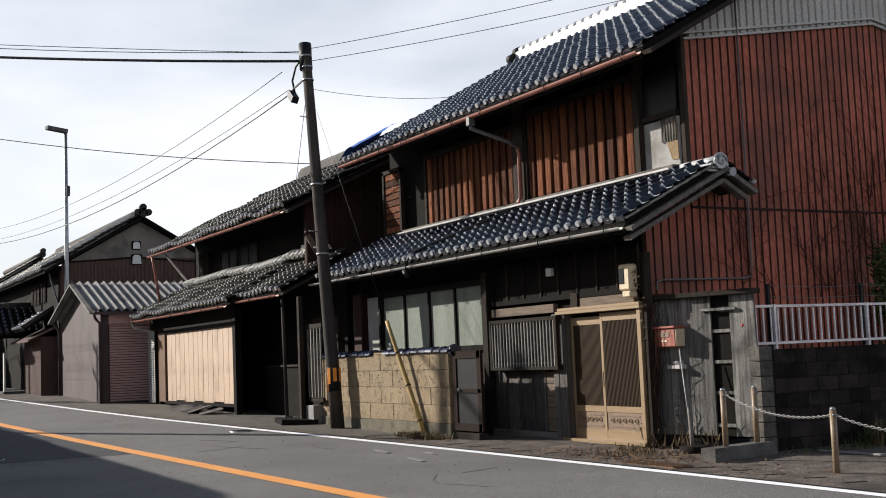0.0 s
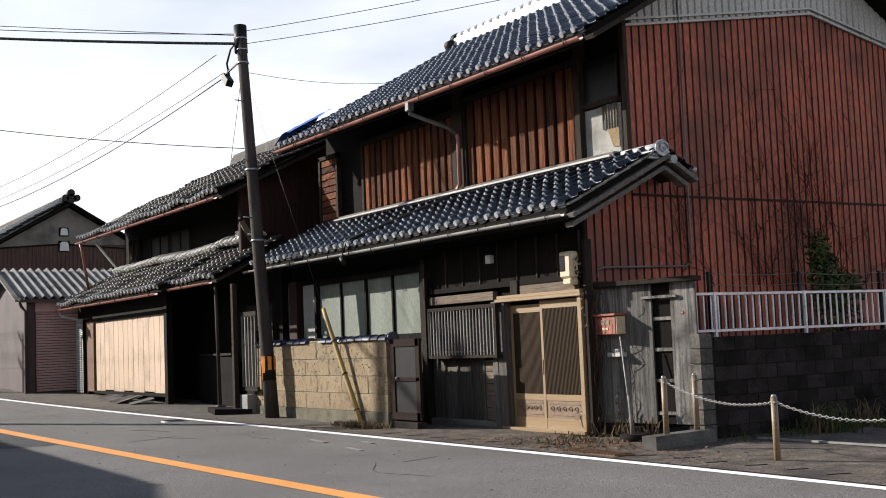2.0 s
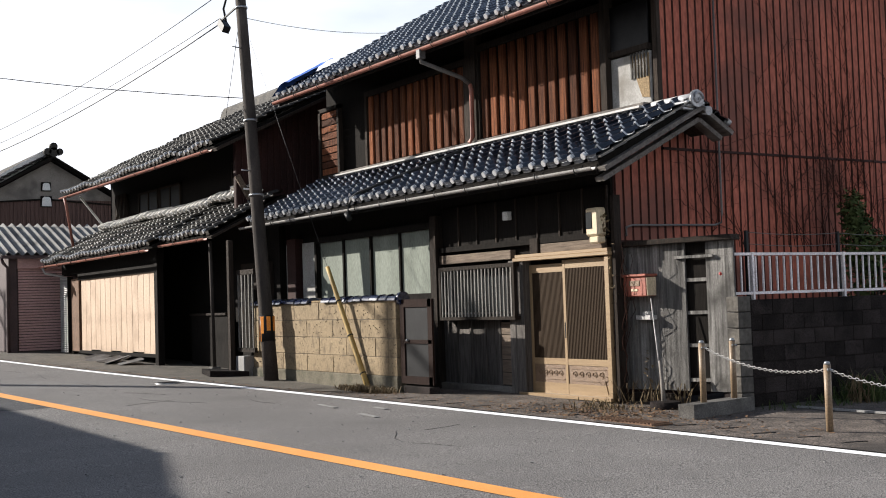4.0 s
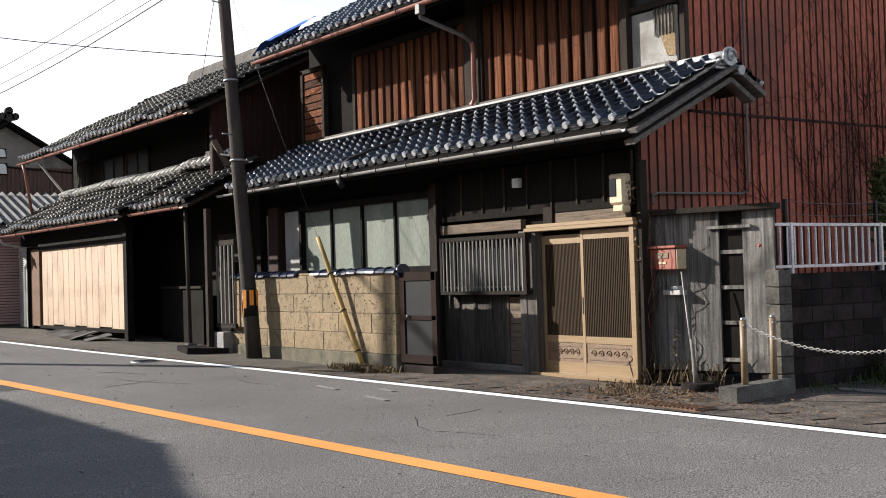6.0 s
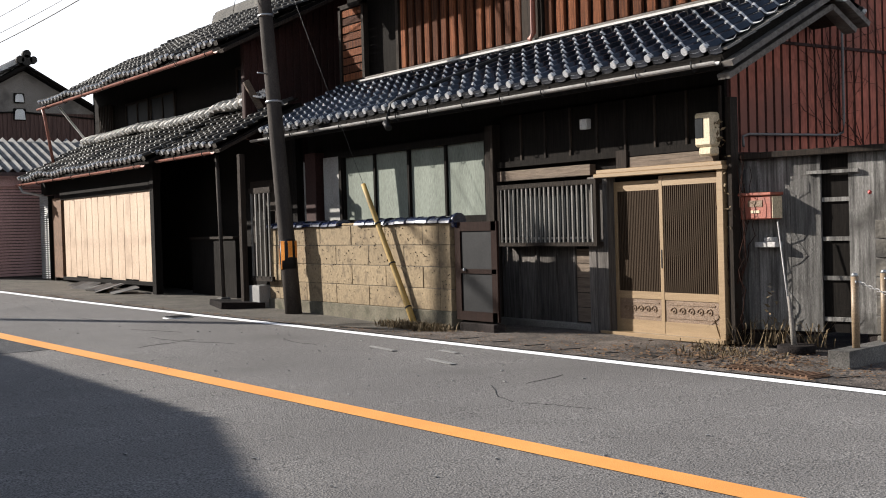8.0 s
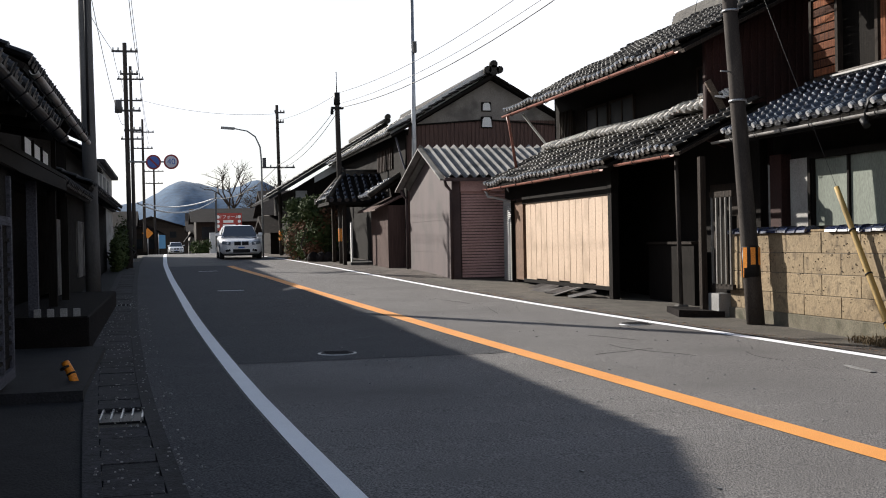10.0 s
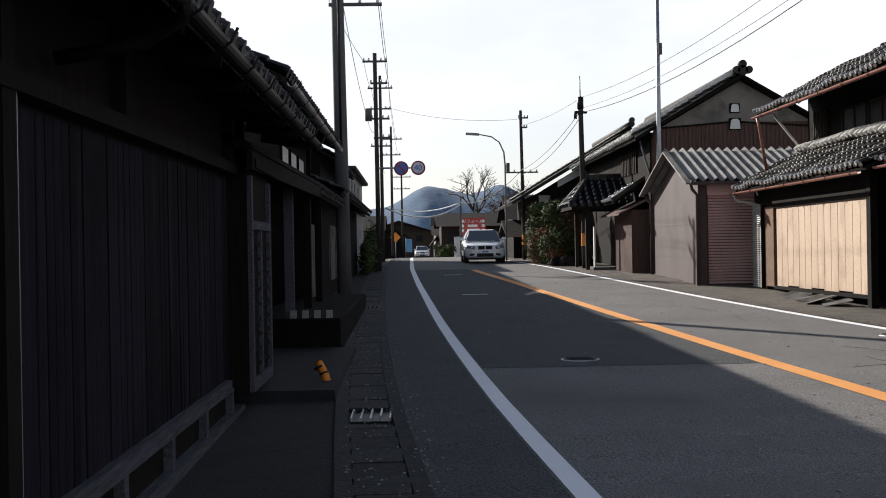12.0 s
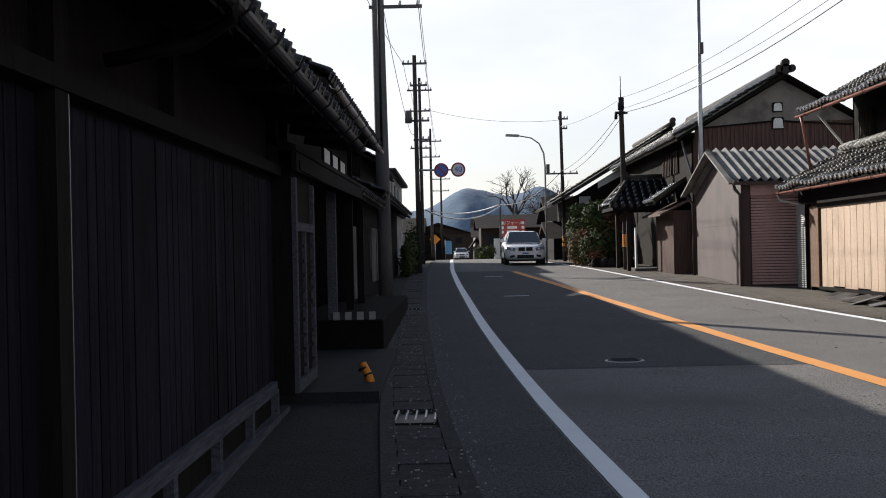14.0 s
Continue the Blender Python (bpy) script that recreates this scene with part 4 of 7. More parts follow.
# ---- block wall with white fence ----
BW = thing("block_wall", (15.0, 11.65, 0.0), "dark concrete block wall beside the house", "wall")
boxpart("core", "dark_block", BW, (11.22, 11.80, -0.1), (20.0, 11.92, 1.43))
for r in range(7):
    for c in range(23):
        x = 11.22 + c * 0.4 - (0.2 if r % 2 else 0)
        if x < 11.2:
            continue
        boxpart("block", "dark_block", BW, (x + 0.004, 11.775, 0.05 + r * 0.2 + 0.004), (x + 0.394, 11.805, 0.05 + r * 0.2 + 0.194))
FN = thing("white_fence", (15.0, 11.66, 1.45), "white painted metal fence on the block wall", "fence")
boxpart("rail", "fence_paint", FN, (11.25, 11.82, 2.01), (19.5, 11.86, 2.045))
boxpart("rail", "fence_paint", FN, (11.25, 11.82, 1.51), (19.5, 11.86, 1.545))
for k in range(60):
    boxpart("bar", "fence_paint", FN, (11.26 + k * 0.135, 11.83, 1.55), (11.28 + k * 0.135, 11.85, 2.0))
for k in range(5):
    boxpart("post", "fence_paint", FN, (11.72 + k * 1.8, 11.81, 1.43), (11.755 + k * 1.8, 11.87, 2.05))
boxpart("wire_post", "black", FN, (11.66, 11.84, 1.45), (11.7, 11.88, 2.33))

for k in range(1, 4):
    boxpart("wire_post", "black", FN, (11.66 + 1.8 * k, 11.84, 1.45), (11.7 + 1.8 * k, 11.88, 2.33))
for z in (2.16, 2.31):
    one("fence_wire", "pipe_grey", FN, lambda bm: rod(bm, [(11.68 + 0.45 * k, 11.86, z - 0.03 * math.sin(math.pi * (k % 4) / 4)) for k in range(18)], 0.005, 4))

# ---- garden wall ----
GW = thing("garden_wall", (9.8, 20.0, 0.2), "tan stone block garden wall with blue coping tiles", "wall")
boxpart("footing", "footing", GW, (9.675, 17.27, -0.02), (9.85, 22.7, 0.40), 0.01, "mossy concrete footing")
boxpart("core", "wall_joint", GW, (9.698, 17.3, 0.4), (9.83, 22.66, 1.6))
rb = random.Random(4)
for r in range(4):
    cuts = [17.28, 17.55] + [17.5 + (0.45 if r % 2 else 0.93) + 0.97 * k for k in range(6)] + [22.68]
    cuts = [c for c in cuts if c <= 22.68]
    for s0, e in zip(cuts, cuts[1:]):
        if e - s0 > 0.04:
            o = rb.uniform(-0.004, 0.004)
            boxpart("block", "tan_block", GW, (9.69 + o, s0 + 0.005, 0.404 + r * 0.3), (9.85, e - 0.005, 0.696 + r * 0.3), 0.006)
pits = bmesh.new()
for _ in range(420):
    yp, zp, w = rb.uniform(17.3, 22.6), rb.uniform(0.42, 1.58), rb.uniform(0.004, 0.012)
    box(pits, 9.683, yp, zp, 9.6965, yp + w, zp + w * rb.uniform(0.7, 2.0))
part("pits", pits, "pit", GW, "dark weathered pits in the stone")["kind"] = "stuff"
def coping_tile():
    bm = bmesh.new()
    ang = [math.pi * k / 8 for k in range(9)]
    rows = [[bm.verts.new((math.cos(a) * (0.13 + t), yy, math.sin(a) * (0.085 + t))) for a in ang] for yy, t in ((0, 0.014), (0.03, 0.014), (0.032, 0), (0.3, 0))]
    for a, b in zip(rows, rows[1:]):
        for i in range(8):
            bm.faces.new((a[i], a[i + 1], b[i + 1], b[i]))
    bm.faces.new(rows[0][::-1])
    bm.faces.new(rows[-1])
    return mesh_of("coping_tile", bm, "tile_coping")
ct = coping_tile()
for k in range(20):
    if k in (9, 10):
        continue
    ob = new("coping_tile", ct)
    ob.parent = GW
    ob.matrix_parent_inverse = Matrix.Translation(-GW.location)
    ob.matrix_basis = pose(9.77, 17.22 + 0.274 * k, 1.6, rb.uniform(-2, 2), rb.uniform(-2, 2), rb.uniform(-2, 2))
one("end_tile", "tile_coping", GW, lambda bm: rod(bm, [(9.77, 17.16, 1.62), (9.77, 17.24, 1.62)], 0.11, 12))
boxpart("bare_mortar", "mud", GW, (9.7, 19.62, 1.6), (9.84, 20.2, 1.64), 0.012)
SD = thing("side_gate", (9.75, 16.7, 0.2), "dark brown panelled metal gate beside the garden wall", "gate")
boxpart("leaf", "black", SD, (9.74, 16.32, 0.32), (9.78, 17.18, 1.6))
one("leaf_frame", "gate_brown", SD, lambda bm: (box(bm, 9.72, 16.3, 0.3, 9.75, 16.42, 1.6), box(bm, 9.72, 17.1, 0.3, 9.75, 17.22, 1.6), box(bm, 9.72, 16.32, 1.48, 9.75, 17.1, 1.6), box(bm, 9.72, 16.32, 0.3, 9.75, 17.1, 0.42), box(bm, 9.72, 16.32, 0.92, 9.75, 17.1, 0.98)))
boxpart("knob", "steel", SD, (9.68, 16.97, 0.95), (9.72, 17.01, 0.99), 0.01)
boxpart("threshold", "dark_block", SD, (9.68, 16.35, -0.02), (9.86, 17.1, 0.27), 0.01)


# ---- kerb, posts and chain ----
def post_and_base(at, z0, label):
    p = thing("bollard", (at[0], at[1], z0), label, "bollard", "chain posts before the lot")
    one("shaft", "post_tan", p, lambda bm: rod(bm, [(at[0], at[1], z0), (at[0], at[1], z0 + 0.70)], 0.038, 10))
    one("cap", "steel", p, lambda bm: rod(bm, [(at[0], at[1], z0 + 0.70), (at[0], at[1], z0 + 0.725), (at[0], at[1], z0 + 0.735)], 0.036, 10, 0.02))
    one("eyelet", "steel", p, lambda bm: rod(bm, [(at[0] - 0.05, at[1] - 0.05, z0 + 0.64), (at[0] - 0.02, at[1] - 0.02, z0 + 0.66), (at[0] + 0.03, at[1] - 0.05, z0 + 0.64)], 0.01, 6))
    return p
kb = thing("kerb_block", (10.7, 11.5, 0.1), "low concrete kerb block carrying two posts", "kerb")
one("body", "concrete", kb, lambda bm: obox(bm, pose(10.72, 11.56, 0.15, 0, 0, 9.5), 1.28, 0.22, 0.2))
POSTS = [(10.43, 11.5), (11.08, 11.62), (10.34, 9.62), (10.45, 7.6)]
post_and_base(POSTS[0], 0.25, "tan metal post with a chain on a concrete kerb")
post_and_base(POSTS[1], 0.25, "tan metal post with a chain on a concrete kerb")
post_and_base(POSTS[2], 0.05, "tan metal post holding a chain at the lot edge")
post_and_base(POSTS[3], 0.0, "tan metal post holding a chain at the lot edge")


def link_mesh():
    bm = bmesh.new()
    pts = [(0.026 * math.cos(a), 0.013 * math.sin(a)) for a in (2 * math.pi * k / 8 for k in range(8))]
    rings = []
    for k, (x, y) in enumerate(pts):
        d = Vector((x, y, 0)).normalized()
        rings.append([bm.verts.new((x + d.x * 0.0055 * math.cos(b), y + d.y * 0.0055 * math.cos(b), 0.0055 * math.sin(b))) for b in (0, 2.1, 4.2)])
    for k in range(8):
        a, b = rings[k], rings[(k + 1) % 8]
        for j in range(3):
            bm.faces.new((a[j], a[(j + 1) % 3], b[(j + 1) % 3], b[j]))
    return mesh_of("chain_link", bm, "gutter_grey")
lm = link_mesh()


def chain(a, b, sag, n):
    c = thing("chain", ((a[0] + b[0]) / 2, (a[1] + b[1]) / 2, a[2] - sag), "pale metal chain hanging between posts", "chain", "chains between posts")
    a, b = Vector(a), Vector(b)
    pts = [a.lerp(b, k / n) - Vector((0, 0, 4 * sag * (k / n) * (1 - k / n))) for k in range(n + 1)]
    for k in range(n):
        d = (pts[k + 1] - pts[k]).normalized()
        m = d.to_track_quat("X", "Z").to_matrix().to_4x4() @ pose(0, 0, 0, 90 * (k % 2))
        m.translation = (pts[k] + pts[k + 1]) / 2
        ob = new("link", lm)
        ob.parent = c
        ob.matrix_parent_inverse = Matrix.Translation(-c.location)
        ob.matrix_basis = m
chain((10.43, 11.46, 0.9), (10.34, 9.66, 0.69), 0.12, 44)
chain((10.34, 9.58, 0.69), (10.45, 7.64, 0.64), 0.14, 46)

gr = thing("drain_grate", (9.42, 11.8, 0.08), "rusty iron drain grate in the road margin", "grate")
boxpart("frame", "rust", gr, (9.3, 11.2, 0.05), (9.62, 12.35, 0.095))
for k in range(18):
    boxpart("bar", "rust", gr, (9.32, 11.23 + k * 0.061, 0.095), (9.6, 11.25 + k * 0.061, 0.108))

# ---- bamboo sleeve on the guy wire ----
bb = thing("guy_guard", (9.55, 18.24, 0.2), "yellow bamboo sleeve over a slanting guy wire", "guy guard")
A0, A1 = Vector((9.63, 18.05, 0.08)), Vector((9.52, 19.2, 2.2))
one("bamboo", "bamboo", bb, lambda bm: rod(bm, [A0.lerp(A1, k / 6) for k in range(7)], 0.048, 10, 0.036), "yellow bamboo pole")
for f in (0.16, 0.45, 0.72):
    one("binding", "black", bb, lambda bm: rod(bm, [A0.lerp(A1, f), A0.lerp(A1, f + 0.008)], 0.052, 10))
one("wire", "wire", bb, lambda bm: rod(bm, [A0.lerp(A1, 0.98), (9.473, 21.994, 6.66)], 0.0028, 5))

# ---- poles ----
def utility_pole(base, top, r0, r1, material, label, bands=True, arms=()):
    p = thing("utility_pole", base, label, "utility pole", "street utility poles")
    b, t = Vector(base), Vector(top)
    one("shaft", material, p, lambda bm: rod(bm, [b.lerp(t, k / 6) for k in range(7)], r0, 14, r1))
    d = (t - b).normalized()
    rr = lambda z: r0 + (r1 - r0) * z / (t - b).length
    if bands:
        one("marker_band", "black", p, lambda bm: rod(bm, [b + d * 0.8, b + d * 1.28], rr(1.0) + 0.006, 14))
        for k in range(7):
            a = 2 * math.pi * k / 7
            off = Vector((math.cos(a), math.sin(a), 0)) * (rr(1.2) + 0.006)
            one("marker_stripe", "yellow", p, lambda bm: obox(bm, Matrix.Translation(b + d * 1.04 + off) @ pose(0, 0, 0, 0, 0, math.degrees(a)), 0.006, 0.072, 0.46))
    for z, w, along in arms:
        c = b + d * z
        one("crossarm", "pole_grey", p, lambda bm: beam(bm, c + Vector((-w * along[0], 0, 0)), c + Vector((w * along[1], 0, 0)), 0.07, 0.07))
        for s in (-0.9 * along[0], -0.5 * along[0], 0.5 * along[1], 0.9 * along[1]):
            if abs(s) > 0.2:
                one("insulator", "white_panel", p, lambda bm: rod(bm, [c + Vector((w * s, 0, 0.03)), c + Vector((w * s, 0, 0.13))], 0.035, 7))
    return p
PT = Vector((9.451, 22.426, 8.135))
up = utility_pole((9.42, 21.31, 0.127), PT, 0.14, 0.1, "pole_concrete", "dark brown leaning utility pole with yellow and black band")
B0 = Vector((9.42, 21.31, 0.127))
for f in (0.44, 0.62, 0.9, 0.935, 0.965):
    q = B0.lerp(PT, f)
    one("strap", "steel", up, lambda bm: rod(bm, [q, q + Vector((0, 0.002, 0.035))], 0.15 - 0.04 * f + 0.008, 12))
one("top_clamp", "black", up, lambda bm: rod(bm, [PT - Vector((0, 0.02, 0.55)), PT + Vector((0, 0.01, 0.02))], 0.135, 10))
one("terminal_box", "black", up, lambda bm: obox(bm, Matrix.Translation((9.42, 23.101, 7.166)) @ pose(0, 0, 0, 35, 10, 0), 0.15, 0.4, 0.14))
one("bracket", "black", up, lambda bm: (beam(bm, (9.441, 22.258, 7.45), (9.409, 23.206, 7.292), 0.03, 0.03), rod(bm, [(9.441, 22.416, 7.924), (9.42, 22.89, 7.766), (9.409, 23.08, 7.503), (9.42, 22.995, 7.239)], 0.022, 6)))
for f in (0.5, 0.8):
    q = B0.lerp(PT, f)
    one("step_bolt", "steel", up, lambda bm: rod(bm, [q, q + Vector((-0.3, -0.1, 0))], 0.012, 5))


def wire(a, b, sag, r=0.012, label="thin black overhead cable between poles"):
    a, b = Vector(a), Vector(b)
    bm = bmesh.new()
    n = 16
    rod(bm, [a.lerp(b, k / n) - Vector((0, 0, 4 * sag * (k / n) * (1 - k / n))) for k in range(n + 1)], r, 5)
    return tagged(part("overhead_cable", bm, "cable_pale" if "pale" in label else "wire"), label, "cable", "overhead cables")

RP1 = (6.9, 47.4, 0.8)
wire((9.451, 22.363, 7.766), (-0.9, 31.6, 9.5), 0.12, 0.03)
wire((9.451, 22.405, 7.977), (-0.98, 31.6, 9.85), 0.2, 0.009)
wire((9.451, 22.405, 7.945), (-0.98, 31.6, 9.75), 0.05, 0.008)
wire((9.43, 22.1, 5.554), (-0.98, 31.6, 8.4), 0.35, 0.009)
wire((9.399, 23.628, 7.819), (6.9, 47.4, 7.0), 0.55, 0.009)
wire((9.399, 23.206, 7.239), (6.9, 47.4, 6.45), 0.6, 0.014)
wire((9.399, 23.259, 7.345), (6.9, 47.4, 6.6), 0.5, 0.008)
wire((9.451, 22.426, 8.03), (20, 13, 10.0), 0.25, 0.007)
wire((9.451, 22.426, 7.766), (20, 13, 9.7), 0.3, 0.007)
wire((9.451, 22.363, 7.292), (9.9, 24.3, 5.4), 0.02, 0.006, "thin black service drop to the roof")
wire((9.451, 22.363, 7.187), (14.8, 24.5, 7.9), 0.15, 0.006, "thin black service drop to the roof")

# ---- the second house ----
H2 = thing("shop_house", (12.0, 29.5, 0.35), "old two-storey shop house with sagging grey tiles", "house")
H2_E, H2_R = (9.62, 4.94), (14.6, 7.38)
boxpart("upper_wall", "black_wood", H2, (10.9, 24.5, 3.6), (11.05, 35.0, 5.6))
boxpart("wall", "black_wood", H2, (10.6, 23.3, 0.2), (10.75, 35.0, 3.6))
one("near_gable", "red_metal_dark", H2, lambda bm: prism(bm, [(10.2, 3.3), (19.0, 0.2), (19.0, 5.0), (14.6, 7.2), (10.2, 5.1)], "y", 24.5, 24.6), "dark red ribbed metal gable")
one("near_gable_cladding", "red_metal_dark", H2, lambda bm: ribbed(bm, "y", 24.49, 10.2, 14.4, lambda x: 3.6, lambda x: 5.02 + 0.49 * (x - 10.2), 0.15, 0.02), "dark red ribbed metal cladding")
one("far_gable", "plaster", H2, lambda bm: prism(bm, [(10.9, 0.3), (19.0, 0.3), (19.0, 5.0), (14.6, 7.2), (10.9, 5.5)], "y", 34.9, 35.0))
slope_deck(H2, "black_wood", H2_E, H2_R, 24.25, 35.2, 0.15)
slope_deck(H2, "black_wood", (19.4, 5.0), H2_R, 24.25, 35.2, 0.15)
tiled_slope(H2, "tile_grey", (9.58, 4.96), (14.6, 7.40), 24.2, 35.25, wavy=0.09)
one("bargeboard", "dark_wood", H2, lambda bm: beam(bm, (9.62, 24.22, 4.84), (14.6, 24.22, 7.25), 0.06, 0.26, (0, 1, 0)))
def h2_ridge(bm):
    for k in range(3):
        box(bm, 14.42 + 0.02 * k, 24.2, 7.4 + 0.08 * k, 14.78 - 0.02 * k, 35.2, 7.47 + 0.08 * k)
    rod(bm, [(14.6, 24.2, 7.66), (14.6, 35.2, 7.66)], 0.09, 8)
one("ridge", "tile_grey", H2, h2_ridge)
gutter(H2, "gutter_copper", 9.55, 4.86, 24.3, 35.3, 0.055, 1.4)
# lower roof in two sagging parts
slope_deck(H2, "black_wood", (8.98, 2.98), (10.9, 3.92), 26.3, 35.0, 0.1)
slope_deck(H2, "black_wood", (9.24, 3.05), (10.9, 3.9), 23.6, 26.3, 0.1)
tiled_slope(H2, "tile_grey", (8.94, 3.0), (10.86, 3.95), 26.3, 35.05, wavy=0.07)
tiled_slope(H2, "tile_grey", (9.2, 3.08), (10.86, 3.93), 23.6, 26.35, wavy=0.05)
one("canopy_bargeboard", "dark_wood", H2, lambda bm: beam(bm, (9.22, 23.62, 2.98), (10.9, 23.62, 3.8), 0.05, 0.2, (0, 1, 0)))
rm = random.Random(9)
bm = bmesh.new()
rod(bm, [(-0.26, 0, -0.11), (-0.2, 0, -0.05), (0.02, 0, 0.05), (0.22, 0, 0.08)], 0.062, 8, 0.058)
box(bm, -0.2, 0.05, -0.13, 0.22, 0.22, -0.02, 0.02)
mortar_mesh = mesh_of("mortar_roll", bm, "mortar")
y = 24.6
while y < 34.6:
    ob = new("mortar_roll", mortar_mesh)
    ob.parent = H2
    ob.matrix_parent_inverse = Matrix.Translation(-H2.location)
    ob.matrix_basis = pose(10.68, y, 4.02 + 0.06 * noise.noise((y * 0.4, 0, 3)) + (0.1 if y < 26.6 else 0.03), rm.uniform(-4, 4), rm.uniform(-5, 5), rm.uniform(-5, 5))
    y += 0.27
def rubble(bm):
    rm = random.Random(19)
    for _ in range(26):
        obox(bm, pose(10.45 + rm.uniform(-0.15, 0.35), 24.5 + rm.uniform(-0.25, 0.7), 4.02 + rm.uniform(0, 0.16), rm.uniform(-50, 50), rm.uniform(-40, 40), rm.uniform(0, 180)), rm.uniform(0.06, 0.22), rm.uniform(0.04, 0.14), 0.035)
one("loose_tiles", "mortar", H2, rubble, "heap of broken tiles and mortar")
gutter(H2, "gutter_copper", 8.9, 2.9, 26.4, 35.1, 0.05, 1.3)
gutter(H2, "gutter_copper", 9.16, 2.98, 23.7, 26.3, 0.05, 1.3)
one("leader_pipe", "gutter_grey", H2, lambda bm: rod(bm, [(8.9, 34.9, 2.88), (8.95, 34.8, 2.7), (9.4, 34.6, 2.6), (9.42, 34.6, 2.4)], 0.035, 7))
one("downpipe", "gutter_copper", H2, lambda bm: rod(bm, [(9.55, 34.9, 4.82), (9.6, 34.9, 4.6), (9.75, 34.8, 3.4)], 0.04, 7))
one("brace", "white_panel", H2, lambda bm: beam(bm, (10.0, 35.0, 4.9), (10.75, 35.0, 3.95), 0.06, 0.05))
one("brace", "beam_wood", H2, lambda bm: beam(bm, (10.2, 24.42, 4.35), (10.55, 24.42, 3.75), 0.06, 0.12))
# upper windows
for y0, y1, z0, z1 in ((29.4, 30.9, 4.05, 4.75), (31.0, 32.5, 4.05, 4.75), (33.4, 34.4, 3.95, 4.8), (25.2, 26.2, 4.1, 4.85)):
    w = one("window_frame", "dark_wood", H2, lambda bm: (box(bm, 10.84, y0, z0, 10.9, y0 + 0.06, z1), box(bm, 10.84, y1 - 0.06, z0, 10.9, y1, z1), box(bm, 10.84, y0, z0, 10.9, y1, z0 + 0.05), box(bm, 10.84, y0, z1 - 0.05, 10.9, y1, z1), box(bm, 10.85, (y0 + y1) / 2 - 0.03, z0, 10.9, (y0 + y1) / 2 + 0.03, z1)))
    for k in (0, 1):
        ya = y0 + 0.06 + k * (y1 - y0) / 2
        boxpart("pane", "window_dark", w, (10.87, ya, z0 + 0.05), (10.885, ya + (y1 - y0) / 2 - 0.1, z1 - 0.05))
for k in range(8):
    boxpart("lattice_bar", "dark_wood", H2, (10.8, 33.45 + k * 0.12, 3.95), (10.84, 33.49 + k * 0.12, 4.85))
# shop front
SX = 9.45
pf = one("panel_frame", "black_wood", H2, lambda bm: (box(bm, SX - 0.04, 27.3, 2.45, SX + 0.1, 33.3, 2.62), box(bm, SX - 0.05, 27.16, 0.3, SX + 0.1, 27.36, 2.9), box(bm, SX - 0.02, 27.3, 0.5, SX + 0.1, 33.3, 0.58)))
boxpart("beam", "black_wood", H2, (SX + 0.02, 27.2, 2.62), (SX + 0.14, 35.0, 3.25))
n_pan = 7
for k in range(n_pan):
    a = 27.4 + k * 5.72 / n_pan
    pnl = boxpart("panel", "cream_panel", pf, (SX, a + 0.012, 0.58 + 0.03 * (k % 2)), (SX + 0.03, a + 5.72 / n_pan - 0.012, 2.45), label="sun-bleached cream shutter panel")
    boxpart("joint_strip", "cream_panel", pf, (SX - 0.006, a - 0.014, 0.58), (SX, a + 0.014, 2.45))
    boxpart("half_strip", "cream_panel", pf, (SX - 0.005, a + 2.86 / n_pan - 0.012, 0.6), (SX, a + 2.86 / n_pan + 0.012, 2.45))
boxpart("side_board", "rust", H2, (SX - 0.02, 33.3, 0.55), (SX + 0.08, 34.0, 2.5))
def corr_strip(bm):
    rows = []
    for k in range(81):
        z = 0.5 + k * 0.026
        rows.append([bm.verts.new((SX - 0.1 - (0.016 if k % 2 else 0.0), y, z)) for y in (34.05, 34.75)])
    for r0, r1 in zip(rows, rows[1:]):
        bm.faces.new((r0[0], r0[1], r1[1], r1[0]))
one("corrugated_strip", "strip_grey", H2, corr_strip, "narrow pale grey corrugated sheet")
boxpart("strip_backing", "black_wood", H2, (SX - 0.095, 34.06, 0.5), (SX + 0.05, 34.74, 2.58))
boxpart("foot", "dark_wood", H2, (SX - 0.02, 33.9, 0.25), (SX + 0.1, 34.1, 0.55))
boxpart("half_wall", "black_wood", H2, (10.2, 25.1, 0.2), (10.3, 27.2, 1.42))
boxpart("half_wall_rail", "dark_wood", H2, (10.15, 25.1, 1.42), (10.32, 27.2, 1.47))
boxpart("inner_door", "dark_wood", H2, (10.5, 23.6, 0.3), (10.6, 25.0, 2.5))
one("thin_post", "pole_concrete", H2, lambda bm: rod(bm, [(SX, 24.05, 0.36), (SX, 24.15, 2.95)], 0.04, 8))
boxpart("thin_post_foot", "concrete", H2, (SX - 0.1, 23.95, 0.16), (SX + 0.1, 24.15, 0.38), 0.02)
one("post", "dark_wood", H2, lambda bm: box(bm, SX - 0.05, 23.1, 0.12, SX + 0.05, 23.22, 2.9, 0.008))
lt = boxpart("lattice_head", "dark_wood", H2, (SX + 0.1, 22.3, 2.2), (SX + 0.16, 23.1, 2.3))
boxpart("lattice_sill", "dark_wood", H2, (SX + 0.1, 22.3, 0.7), (SX + 0.16, 23.1, 0.78))
for k in range(5):
    boxpart("lattice_bar", "lattice_wood", lt, (SX + 0.1, 22.35 + k * 0.165, 0.75), (SX + 0.13, 22.39 + k * 0.165, 2.22))
boxpart("plinth", "strip_grey", H2, (SX + 0.05, 22.7, 0.1), (SX + 0.3, 23.1, 0.62), 0.01)
